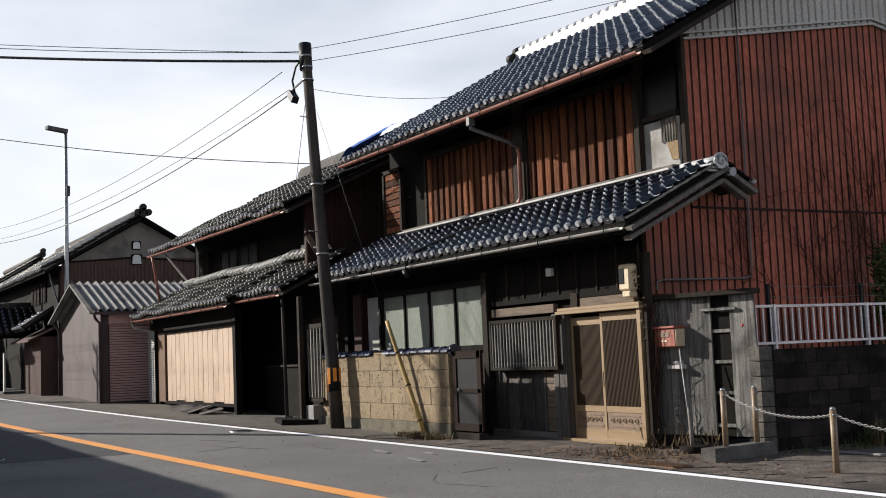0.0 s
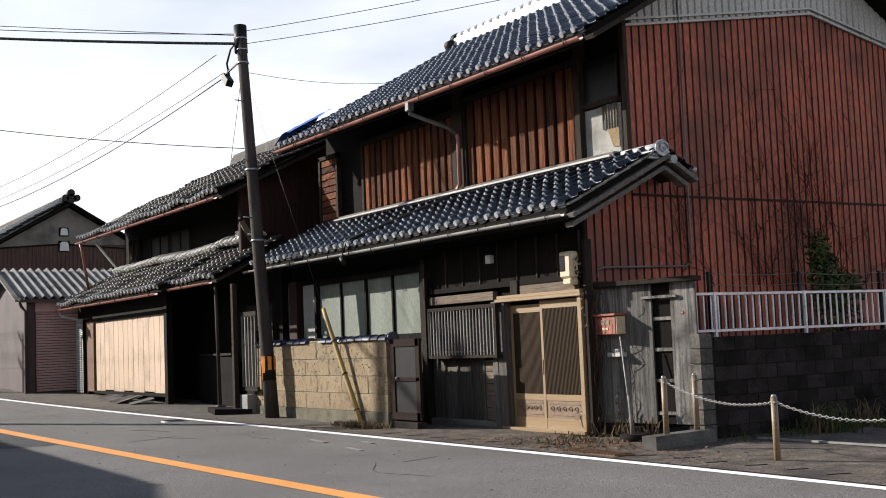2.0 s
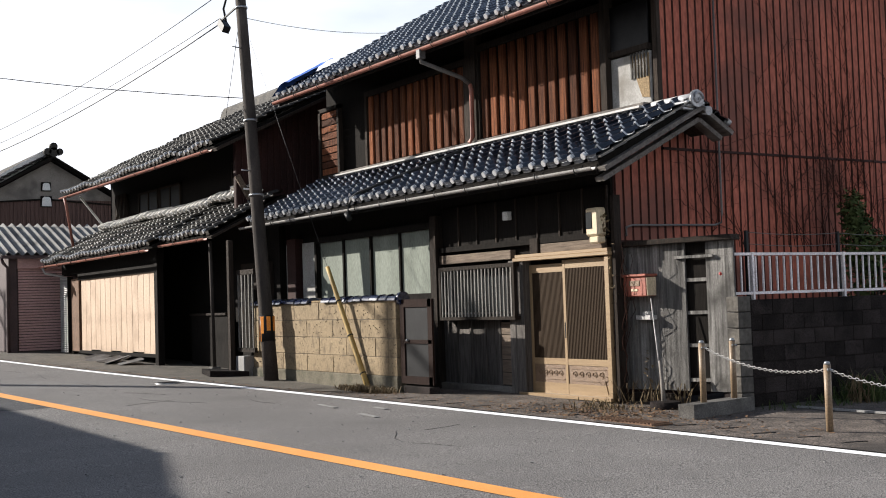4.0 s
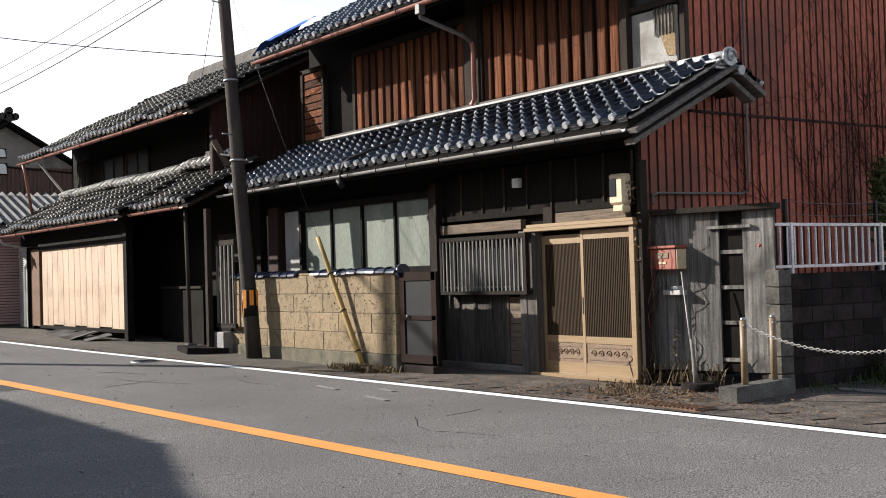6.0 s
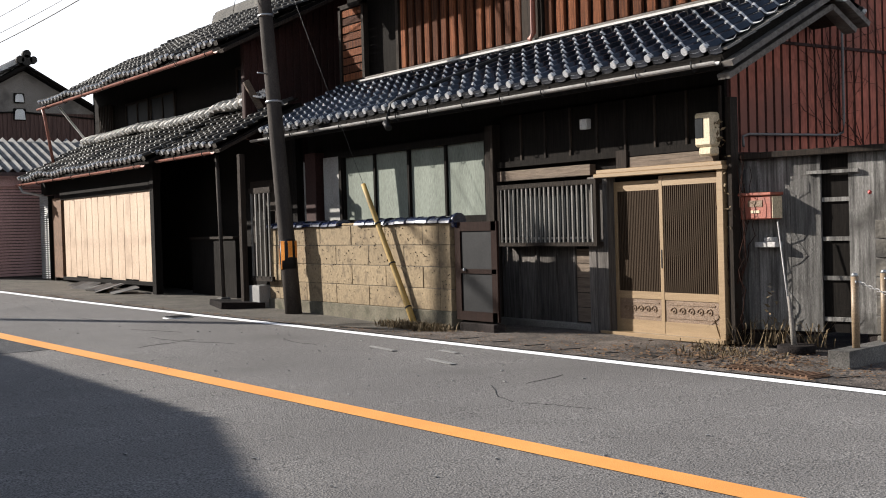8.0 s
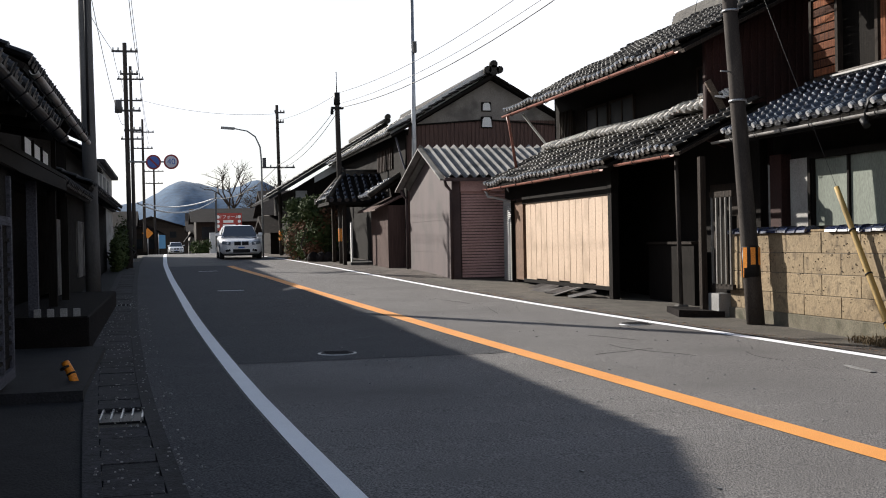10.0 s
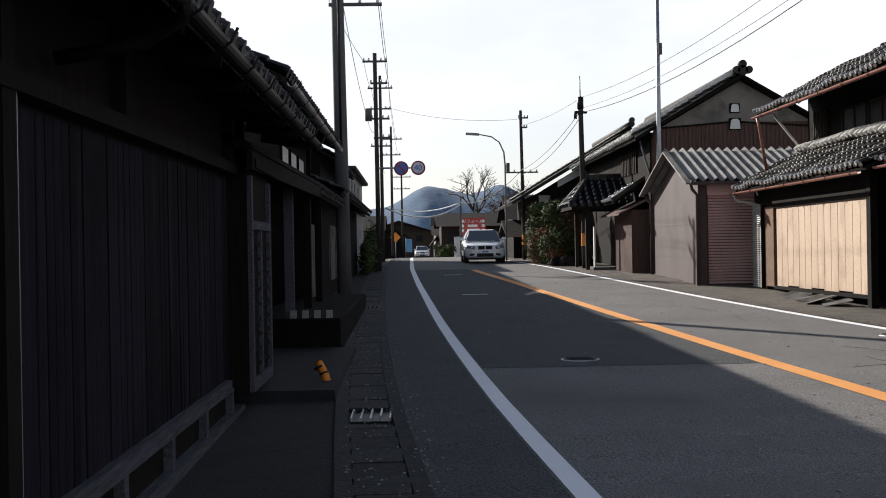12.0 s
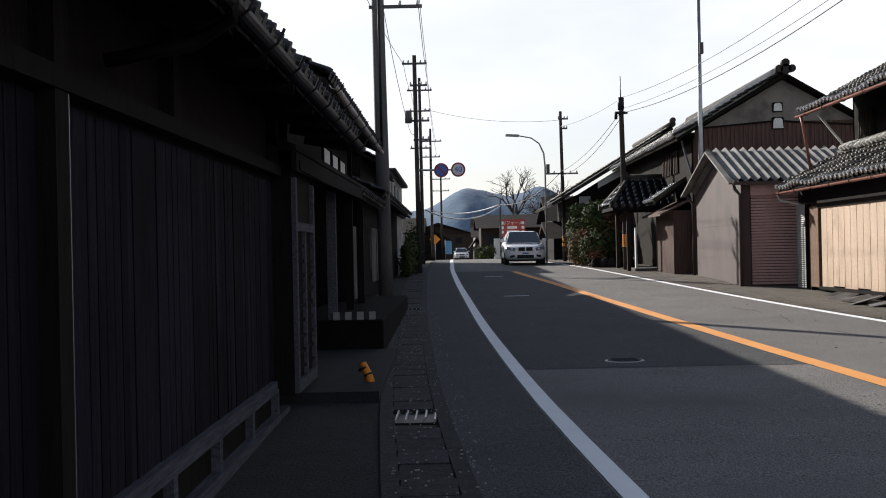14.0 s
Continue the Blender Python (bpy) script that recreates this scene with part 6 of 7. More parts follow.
# ---- manholes and the patch seam ----
for mx, my in ((2.72, 19.34), (7.55, 21.55)):
    mh = thing("manhole_cover", (mx, my, ground_z(my)), "round iron manhole cover in the asphalt", "manhole cover", "manhole covers")
    one("ring", "steel", mh, lambda bm: rod(bm, [(mx, my, ground_z(my) - 0.02), (mx, my, ground_z(my) + 0.009)], 0.24, 24))
    one("lid", "drain_concrete", mh, lambda bm: rod(bm, [(mx, my, ground_z(my) - 0.02), (mx, my, ground_z(my) + 0.014)], 0.205, 24))
    for k in range(6):
        boxpart("rib", "drain_concrete", mh, (mx - 0.15, my - 0.15 + k * 0.058, ground_z(my) + 0.012), (mx + 0.15, my - 0.135 + k * 0.058, ground_z(my) + 0.019))
bm = bmesh.new()
rows = [(bm.verts.new((near_x(y) + 0.1, y, ground_z(y) + 0.004)), bm.verts.new((mid_x(y) - 0.13, y, ground_z(y) + 0.004))) for y in [18.65 + 1.5 * k for k in range(21)]]
for a, b in zip(rows, rows[1:]):
    bm.faces.new((a[0], a[1], b[1], b[0]))
M["asphalt_patch"] = surf("asphalt_patch", (0.0748, 0.0748, 0.0792), (0.0924, 0.0924, 0.0968), 0.9, 0.9, 0.8, fine=62, grain=0.75, spec=0.2)
tagged(part("road_patch", bm, "asphalt_patch"), "darker newer asphalt in one lane", "road", kind="structure")
strip("road_shoulder", lambda y: near_x(y) - 0.94, lambda y: near_x(y) - 0.1, YS, 0.003, "asphalt_patch", "dark asphalt shoulder between edge line and drain", "road")
rc = random.Random(61)
cracks = bmesh.new()
for _ in range(12):
    y = rc.uniform(9, 30)
    x = rc.uniform(mid_x(y) + 0.3, far_x(y) - 0.2)
    a = rc.choice((1.3, 1.6, 1.9, 0.3))
    for k in range(rc.randint(4, 10)):
        a += rc.gauss(0, 0.15)
        nx_, ny_ = x + 0.16 * math.cos(a), y + 0.16 * math.sin(a)
        beam(cracks, (x, y, ground_z(y) + 0.0015), (nx_, ny_, ground_z(ny_) + 0.0015), rc.uniform(0.004, 0.007), 0.003)
        x, y = nx_, ny_
tagged(part("road_cracks", cracks, "black"), "fine dark cracks in the asphalt", "cracks", kind="stuff")
specks = bmesh.new()
for _ in range(260):
    y = rc.uniform(8, 40)
    x = rc.uniform(near_x(y) + 0.2, far_x(y) - 0.2)
    w = rc.uniform(0.008, 0.02)
    obox(specks, pose(x, y, ground_z(y) + 0.008, 0, 0, rc.uniform(0, 90)), w, w * rc.uniform(0.6, 2.0), 0.008)
tagged(part("road_grit", specks, "strip_grey"), "pale grit and scraps on the road", "grit", kind="stuff")
for x0, y0, ln, a in ((7.75, 16.0, 0.75, -8), (8.15, 15.2, 0.4, -8), (7.6, 14.6, 0.7, -10)):
    tagged(one("faded_mark", "strip_grey", None, lambda bm: obox(bm, pose(x0, y0, ground_z(y0) + 0.004, 0, 0, a), 0.07, ln, 0.004)), "faded white paint mark on the asphalt", "road line", kind="structure")
for x0, y0 in ((1.75, 33), (1.6, 44)):
    tagged(one("cross_mark", "white_line", None, lambda bm: obox(bm, pose(x0 + 0.4, y0, ground_z(y0) + 0.006), 0.6, 0.14, 0.004)), "short white mark across the lane", "road line", kind="structure")

# ---- shaded houses on the near side ----
# timbers here take near-black wood, with the street's shade put into the colour
LX = -0.92
LH = thing("shaded_house", (-3.0, 8.0, 0.0), "dark boarded two-storey house in deep shade", "house")
boxpart("wall", "black_wood", LH, (LX - 0.2, -14.0, -0.4), (LX - 0.04, 15.5, 3.1))
boxpart("end_wall", "black_wood", LH, (-8.0, 15.4, 0.0), (LX - 0.2, 15.5, 4.4))
boxpart("back", "black_wood", LH, (-8.2, -14.0, -0.4), (-8.0, 19.4, 4.6))
rl = random.Random(12)
y = -2.0
while y < 15.4:
    w = rl.uniform(0.1, 0.135)
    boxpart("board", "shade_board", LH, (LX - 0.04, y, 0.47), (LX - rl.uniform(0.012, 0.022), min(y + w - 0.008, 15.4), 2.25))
    y += w
one("top_rail", "black_wood", LH, lambda bm: beam(bm, (LX + 0.02, -2.0, 2.25), (LX + 0.02, 15.45, 2.35), 0.1, 0.09))
one("base_rail", "rail_wood", LH, lambda bm: beam(bm, (LX + 0.0, -2.0, 0.44), (LX + 0.0, 15.2, 0.46), 0.07, 0.1))
one("lower_rail", "rail_wood", LH, lambda bm: beam(bm, (LX + 0.0, -2.0, 0.02), (LX + 0.0, 15.9, 0.16), 0.08, 0.1))
for k in range(12):
    boxpart("short_post", "rail_wood", LH, (LX - 0.04, 1.2 + 1.28 * k, 0.04), (LX + 0.02, 1.3 + 1.28 * k, 0.42))
boxpart("post", "black_wood", LH, (LX - 0.05, 9.5, 0.05), (LX + 0.06, 9.66, 2.8))
boxpart("metal_strip", "steel", LH, (LX + 0.0, 9.68, 0.1), (LX + 0.05, 9.70, 2.3))
for yb in (2.0, 6.0, 11.5, 15.3):
    boxpart("upper_post", "black_wood", LH, (LX - 0.05, yb, 2.3), (LX + 0.05, yb + 0.14, 3.0))
L_E, L_T = (-0.42, 2.86), (-2.3, 3.7)
slope_deck(LH, "black_wood", L_E, L_T, -14, 18.1, 0.12)
tiled_slope(LH, "tile_shade", (-0.40, 2.87), L_T, 4.0, 18.15, pitch=0.3, gauge=0.26)
gutter(LH, "black", -0.34, 2.78, -6.0, 18.15, 0.055, 0.9)
one("leader", "black", LH, lambda bm: rod(bm, [(-0.3, 10.3, 2.82), (-0.32, 10.3, 2.68), (-0.5, 10.35, 2.58), (-0.9, 10.3, 2.5)], 0.035, 7))
for k in range(16):
    one("bracket_arm", "black_wood", LH, lambda bm: beam(bm, (LX, 0.5 + 1.15 * k, 2.85), (-0.42, 0.5 + 1.15 * k, 2.76), 0.09, 0.1))
slope_deck(LH, "black_wood", (-2.3, 3.68), (-5.2, 4.98), -14, 18.1, 0.12)
slope_deck(LH, "black_wood", (-10.0, 2.86), (-5.2, 4.98), -14, 18.1, 0.12)
one("gable_end", "black_wood", LH, lambda bm: prism(bm, [(-8.0, 2.5), (-1.12, 2.5), (-1.12, 3.05), (-5.2, 4.85), (-8.0, 3.6)], "y", 17.8, 17.9))
# boxed lattice beside the wall
BX = thing("lattice_box", (-0.85, 16.1, 0.3), "weathered wooden box bay with a lattice face", "bay")
boxpart("body", "black_wood", BX, (-1.1, 15.52, 0.34), (-0.78, 16.95, 2.36))
one("face_frame", "rail_wood", BX, lambda bm: (box(bm, -0.78, 15.54, 0.36, -0.74, 15.64, 2.3), box(bm, -0.78, 16.85, 0.36, -0.74, 16.95, 2.3), box(bm, -0.78, 15.64, 0.36, -0.74, 16.85, 0.46), box(bm, -0.78, 15.64, 1.82, -0.74, 16.85, 1.9), box(bm, -0.78, 16.2, 0.46, -0.745, 16.28, 1.82)))
for k in range(9):
    boxpart("louvre", "black_wood", BX, (-0.78, 15.66, 0.55 + 0.14 * k), (-0.755, 16.84, 0.58 + 0.14 * k))
boxpart("top_board", "black_wood", BX, (-1.15, 15.45, 2.36), (-0.68, 17.05, 2.44))

LJ = thing("recessed_house", (-3.0, 22.0, 0.2), "dark house with recessed posts and tiled upper roof", "house")
boxpart("wall", "black_wood", LJ, (-2.0, 17.0, 0.1), (-1.85, 29.0, 2.6))
boxpart("upper_wall", "black_wood", LJ, (-1.6, 18.2, 2.6), (-1.45, 29.0, 3.7))
for ya in (20.2, 30.0):
    one("gable_end", "black_wood", LJ, lambda bm: prism(bm, [(-8.0, 0.2), (-1.45, 0.2), (-1.45, 4.05), (-4.6, 5.6), (-8.0, 3.9)], "y", ya, ya + 0.1))
for yb in (17.6, 20.7, 23.4, 25.6):
    boxpart("post", "rail_wood" if yb == 20.7 else "black_wood", LJ, (-1.02, yb, 0.15), (-0.9, yb + 0.14, 2.45))
one("eave_board", "black_wood", LJ, lambda bm: (beam(bm, (-0.72, 15.3, 2.42), (-0.72, 22.9, 2.5), 0.05, 0.16), beam(bm, (-0.78, 15.3, 2.55), (-0.78, 22.9, 2.62), 0.16, 0.05)))
one("pent_roof", "black_wood", LJ, lambda bm: prism(bm, [(-0.72, 2.5), (-1.6, 2.85), (-1.6, 2.92), (-0.72, 2.58)], "y", 15.3, 22.9))
for yw in (24.2, 25.6, 27.0):
    wn_ = boxpart("window_frame", "black_wood", LJ, (-1.45, yw, 2.86), (-1.41, yw + 1.0, 3.4))
    boxpart("pane", "white_panel", wn_, (-1.415, yw + 0.08, 2.92), (-1.405, yw + 0.92, 3.34))
one("cable_loop", "white_panel", LJ, lambda bm: rod(bm, [(-1.4, 18.4, 3.05), (-1.38, 18.6, 2.9), (-1.38, 18.9, 2.95), (-1.38, 19.6, 2.8), (-1.38, 20.6, 2.78)], 0.02, 5))
slope_deck(LJ, "black_wood", (-0.9, 3.84), (-4.6, 5.7), 19.95, 30.3, 0.14)
slope_deck(LJ, "black_wood", (-8.4, 3.8), (-4.6, 5.7), 19.95, 30.3, 0.14)
tiled_slope(LJ, "tile_shade", (-0.87, 3.86), (-4.6, 5.72), 19.9, 30.35, pitch=0.3, gauge=0.28)
gutter(LJ, "gutter_grey", -0.82, 3.76, 20.0, 30.3, 0.055, 1.5)
tiled_slope(LJ, "tile_shade", (-0.75, 2.55), (-1.6, 2.98), 23.0, 30.0, pitch=0.3, gauge=0.26)
slope_deck(LJ, "black_wood", (-0.78, 2.53), (-1.6, 2.96), 23.0, 30.0, 0.1)
for y0 in (26.6, 27.9):
    boxpart("shop_panel", "grey_wood", LJ, (-1.2, y0, 0.75), (-1.16, y0 + 1.2, 2.1))
PL = thing("planter_wall", (-0.9, 24.0, 0.3), "low concrete planter wall with shade in its colour", "planter")
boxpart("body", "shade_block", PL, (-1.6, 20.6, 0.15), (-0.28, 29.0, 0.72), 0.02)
for k in range(4):
    boxpart("stub_post", "strip_grey", PL, (-0.95 + 0.16 * k, 20.62, 0.72), (-0.87 + 0.16 * k, 20.72, 0.82))
sl = thing("drive_slab", (-0.8, 18.0, 0.2), "asphalt slab sloping to the drain, shade in its colour", "slab", kind="structure")
one("slab", "shade_asphalt", sl, lambda bm: prism(bm, [(16.3, 0.1), (20.5, 0.2), (20.5, 0.34), (16.35, 0.27)], "x", -1.9, -0.08))
yb = thing("yellow_bollard", (-0.2, 17.1, 0.25), "short leaning yellow bollard with black bands", "bollard")
one("shaft", "yellow", yb, lambda bm: rod(bm, [(-0.2, 17.1, 0.24), (-0.24, 17.14, 0.35), (-0.29, 17.18, 0.44), (-0.3, 17.19, 0.46)], 0.045, 10, 0.04))
for f in (0.34, 0.4):
    one("band", "black", yb, lambda bm: rod(bm, [(-0.236 - (f - 0.34), 17.135, f), (-0.244 - (f - 0.34), 17.14, f + 0.018)], 0.048, 10))

LK = thing("low_tiled_house", (-3.0, 39.0, 0.6), "low dark tiled house beyond the utility pole", "house")
boxpart("wall", "black_wood", LK, (-1.5, 30.2, 0.3), (-1.3, 47.0, 2.9))
slope_deck(LK, "black_wood", (-0.8, 2.85), (-4.5, 4.4), 30.2, 47.0, 0.12)
tiled_slope(LK, "tile_shade", (-0.78, 2.87), (-4.5, 4.42), 30.2, 47.0, pitch=0.32, gauge=0.3)
one("upper_storey", "black_wood", LK, lambda bm: prism(bm, [(-7.0, 2.9), (-2.7, 2.9), (-2.7, 5.0), (-4.8, 6.2), (-7.0, 5.0)], "y", 30.9, 40.5))
slope_deck(LK, "black_wood", (-2.2, 4.85), (-4.8, 6.3), 30.6, 40.8, 0.12)
slope_deck(LK, "black_wood", (-7.4, 4.85), (-4.8, 6.3), 30.6, 40.8, 0.12)
tiled_slope(LK, "tile_shade", (-2.17, 4.87), (-4.8, 6.32), 30.6, 40.8, pitch=0.32, gauge=0.3)
boxpart("end_wall", "black_wood", LK, (-7.5, 46.8, 0.4), (-1.4, 47.0, 3.2))
for y0 in (33.0, 35.0, 38.5):
    boxpart("shutter_panel", "grey_wood", LK, (-1.3, y0, 0.9), (-1.26, y0 + 1.5, 2.2))
LM = thing("dark_tiled_house", (-4.0, 47.5, 0.7), "dark two-storey tiled house up the shaded side", "house")
one("wall", "black_wood", LM, lambda bm: prism(bm, [(-7.5, 0.5), (-2.2, 0.5), (-2.2, 4.65), (-4.8, 6.0), (-7.5, 4.65)], "y", 42.2, 52.8))
slope_deck(LM, "black_wood", (-1.65, 4.5), (-4.8, 6.15), 42.0, 53.0, 0.12)
slope_deck(LM, "black_wood", (-8.0, 4.5), (-4.8, 6.15), 42.0, 53.0, 0.12)
tiled_slope(LM, "tile_shade", (-1.62, 4.52), (-4.8, 6.17), 42.0, 53.0, pitch=0.32, gauge=0.3)
LW = thing("pale_building", (-4.0, 58.0, 1.0), "pale grey two-storey building far up the street", "building")
boxpart("wall", "plaster", LW, (-9.0, 54.0, 0.9), (-1.9, 66.0, 4.9))
boxpart("roof", "roof_far", LW, (-9.3, 53.6, 4.9), (-1.6, 66.4, 5.08), 0.03)
boxpart("band", "roof_far", LW, (-1.9, 54.0, 3.3), (-1.7, 66.0, 3.4))
for y0 in (55, 58, 61):
    boxpart("window", "window_dark", LW, (-1.92, y0, 3.7), (-1.88, y0 + 1.5, 4.6))
boxpart("front_window", "white_panel", LW, (-4.4, 53.97, 3.6), (-3.0, 54.0, 4.6))

# ---- the corner house's lower roof, tile by tile ----
tiled_slope(H1, "tile_blue", (9.93, 3.28), (11.72, 4.18), 12.66, 23.3, pitch=0.275, gauge=0.25, single=True)

# ---- white hatchback in the far lane ----
def build_car(cx, cy, label):
    z0 = ground_z(cy)
    c = thing("car", (cx, cy, z0), label, "car")
    # stations from nose to tail: y, then half-widths and heights of the body's ring
    st = [(-2.12, 0.55, 0.30, 0.50, 0.66), (-2.05, 0.76, 0.24, 0.58, 0.72), (-1.85, 0.85, 0.2, 0.66, 0.79), (-1.3, 0.875, 0.2, 0.72, 0.87), (-0.75, 0.875, 0.2, 0.78, 0.93),
          (0.0, 0.875, 0.2, 0.82, 0.99), (0.9, 0.875, 0.2, 0.84, 1.0), (1.6, 0.86, 0.22, 0.86, 1.02), (2.0, 0.8, 0.3, 0.86, 1.0), (2.1, 0.66, 0.4, 0.8, 0.94)]
    def body(bm):
        rings = []
        for y, w, zb, zs, zt in st:
            half = [(0.86 * w, zb), (w, zb + 0.12), (w, zs), (0.93 * w, zt - 0.03), (0.55 * w, zt)]
            pts = half + [(-x, z) for x, z in reversed(half)]
            rings.append([bm.verts.new((cx + x, cy + y, z0 + z)) for x, z in pts])
        for a, b in zip(rings, rings[1:]):
            for k in range(10):
                f = bm.faces.new((a[k], a[(k + 1) % 10], b[(k + 1) % 10], b[k]))
                f.smooth = True
        bm.faces.new(rings[0])
        bm.faces.new(rings[-1][::-1])
    one("body", "car_white", c, body)
    def cabin(bm):
        rings = []
        for y, w, z in ((-1.02, 0.74, 0.91), (-0.2, 0.62, 1.41), (0.4, 0.62, 1.45), (1.3, 0.61, 1.42), (1.85, 0.66, 1.0)):
            rings.append([bm.verts.new((cx + x, cy + y, z0 + zz)) for x, zz in ((max(w, 0.76) if z < 1.1 else 0.78, 0.94), (w, z - 0.03 if z > 1.1 else z), (w * 0.8, z), (-w * 0.8, z), (-w, z - 0.03 if z > 1.1 else z), (-max(w, 0.76) if z < 1.1 else -0.78, 0.94))])
        for a, b in zip(rings, rings[1:]):
            for k in range(5):
                f = bm.faces.new((a[k], a[k + 1], b[k + 1], b[k]))
                f.smooth = True
    cab = one("cabin", "car_white", c, cabin)
    def pane(name, pts):
        one(name, "car_glass", cab, lambda bm: bm.faces.new([bm.verts.new((cx + x, cy + y, z0 + z)) for x, y, z in pts]))
    pane("windscreen", [(-0.72, -0.98, 0.96), (0.72, -0.98, 0.96), (0.575, -0.23, 1.415), (-0.575, -0.23, 1.415)])
    for sx in (-1, 1):
        pane("side_window", [(sx * 0.785, -0.7, 1.0), (sx * 0.665, -0.16, 1.35), (sx * 0.655, 1.2, 1.37), (sx * 0.785, 1.55, 1.02)])
        hl = one("headlight", "lamp_dark", c, lambda bm: obox(bm, Matrix.Translation((cx + sx * 0.61, cy - 2.06, z0 + 0.66)) @ pose(0, 0, 0, -20, sx * -8, sx * 20), 0.36, 0.1, 0.13))
        one("lamp_bulb", "lamp_glass", hl, lambda bm: rod(bm, [(cx + sx * 0.56, cy - 2.145, z0 + 0.66), (cx + sx * 0.56, cy - 2.05, z0 + 0.66)], 0.05, 10))
        one("grille", "black", c, lambda bm: obox(bm, Matrix.Translation((cx + sx * 0.16, cy - 2.13, z0 + 0.65)) @ pose(0, 0, 0, -10, 0, sx * 5), 0.27, 0.05, 0.15))
        one("side_intake", "black", c, lambda bm: obox(bm, Matrix.Translation((cx + sx * 0.55, cy - 2.09, z0 + 0.36)) @ pose(0, 0, 0, 0, sx * 12, sx * 12), 0.2, 0.05, 0.09))
        one("mirror", "car_white", c, lambda bm: (box(bm, cx + sx * 0.82, cy - 0.68, z0 + 0.98, cx + sx * 1.0, cy - 0.56, z0 + 1.1, 0.02), beam(bm, (cx + sx * 0.7, cy - 0.6, z0 + 1.0), (cx + sx * 0.85, cy - 0.6, z0 + 1.02), 0.04, 0.04)))
        for wy in (-1.33, 1.33):
            wh = one("wheel", "tyre", c, lambda bm: rod(bm, [(cx + sx * 0.68, cy + wy, z0 + 0.315), (cx + sx * 0.88, cy + wy, z0 + 0.315)], 0.315, 22))
            one("rim", "steel", wh, lambda bm: rod(bm, [(cx + sx * 0.87, cy + wy, z0 + 0.315), (cx + sx * 0.892, cy + wy, z0 + 0.315)], 0.21, 16))
    boxpart("intake", "black", c, (cx - 0.36, cy - 2.13, z0 + 0.27), (cx + 0.36, cy - 2.06, z0 + 0.42), 0.02)
    pl = boxpart("number_plate", "white_paint", c, (cx - 0.17, cy - 2.155, z0 + 0.42), (cx + 0.17, cy - 2.12, z0 + 0.57))
    boxpart("plate_bar", "sign_blue", pl, (cx - 0.13, cy - 2.16, z0 + 0.45), (cx + 0.13, cy - 2.155, z0 + 0.5))
    boxpart("underside", "black", c, (cx - 0.7, cy - 1.9, z0 + 0.14), (cx + 0.7, cy + 1.95, z0 + 0.26))
    return c
car = build_car(3.75, 57.0, "white hatchback driving in the oncoming lane")
far_car = copy_thing(car, pose(1.75, 150, ground_z(150), 0, 0, 2))
far_car["label"] = "small white car far down the street"

# ---- plants ----
def leaves(parent, name, material, blobs, n, size, seed):
    """Many small leaves strewn over uneven lumps (x, y, z, radius x, y, z)."""
    rg = random.Random(seed)
    vs, fs = [], []
    for _ in range(n):
        bx, by, bz, rx, ry, rz = rg.choice(blobs)
        d = Vector((rg.gauss(0, 1), rg.gauss(0, 1), rg.gauss(0, 1))).normalized()
        k = rg.uniform(0.55, 1.05) + 0.25 * noise.noise(d * 2.3 + Vector((bx, by, bz)))
        p = Vector((bx + d.x * rx * k, by + d.y * ry * k, bz + d.z * rz * k))
        t = Vector((rg.gauss(0, 1), rg.gauss(0, 1), rg.gauss(0, 0.7))).normalized()
        u = t.cross(d + Vector((0, 0, 0.3))).normalized()
        s_ = size * rg.uniform(0.6, 1.4)
        b = len(vs)
        vs += [p - t * s_, p + u * s_ * 0.45, p + t * s_, p - u * s_ * 0.45]
        fs.append((b, b + 1, b + 2, b + 3))
    me = bpy.data.meshes.new(name)
    me.from_pydata(vs, [], fs)
    me.materials.append(M[material])
    ob = new(name, me)
    if parent is not None:
        ob.parent = parent
        ob.matrix_parent_inverse = Matrix.Translation(-parent.location)
    return ob


def shrub(at, label, blobs, mats, n, size, seed):
    p = thing("shrub", at, label, "shrub", "garden shrubs by the street")
    one("stem", "bark", p, lambda bm: [rod(bm, [(at[0] + dx * 0.2, at[1], at[2]), (at[0] + dx * 0.5, at[1] + 0.1 * dx, at[2] + 0.6), (b[0], b[1], b[2])], 0.05, 6, 0.015) for dx, b in zip((-1, 0.3, 1, -0.4, 0.7, 0.1), blobs)])
    for k, m in enumerate(mats):
        leaves(p, "leaves", m, blobs[k::len(mats)] + blobs[:1], n // len(mats), size, seed + k)
    return p
shrub((5.9, 53.0, 0.9), "clipped hedge with reddish young leaves", [(5.8, 52.8, 1.6, 0.5, 0.9, 0.75), (5.75, 53.6, 1.9, 0.5, 0.8, 0.6), (6.1, 52.6, 2.0, 0.5, 0.7, 0.5)], ["leaf_red", "leaf"], 3600, 0.06, 1)
shrub((6.6, 51.3, 0.9), "large overgrown dark green garden shrub", [(6.5, 51.3, 1.7, 0.6, 0.8, 0.8), (6.8, 51.0, 2.5, 0.6, 0.7, 0.7), (6.45, 51.8, 2.9, 0.45, 0.6, 0.5), (7.1, 50.9, 1.6, 0.5, 0.6, 0.7), (6.3, 50.9, 1.3, 0.4, 0.5, 0.4), (6.9, 51.6, 3.2, 0.35, 0.4, 0.4)], ["leaf", "leaf_red", "leaf"], 6000, 0.07, 5)
shrub((6.3, 56.0, 1.0), "dark pine-like garden tree beside the wall", [(6.4, 56, 2.6, 0.8, 0.8, 0.5), (6.2, 56.4, 3.2, 0.5, 0.6, 0.4), (6.7, 55.6, 2.0, 0.6, 0.6, 0.5)], ["leaf"], 2500, 0.08, 11)
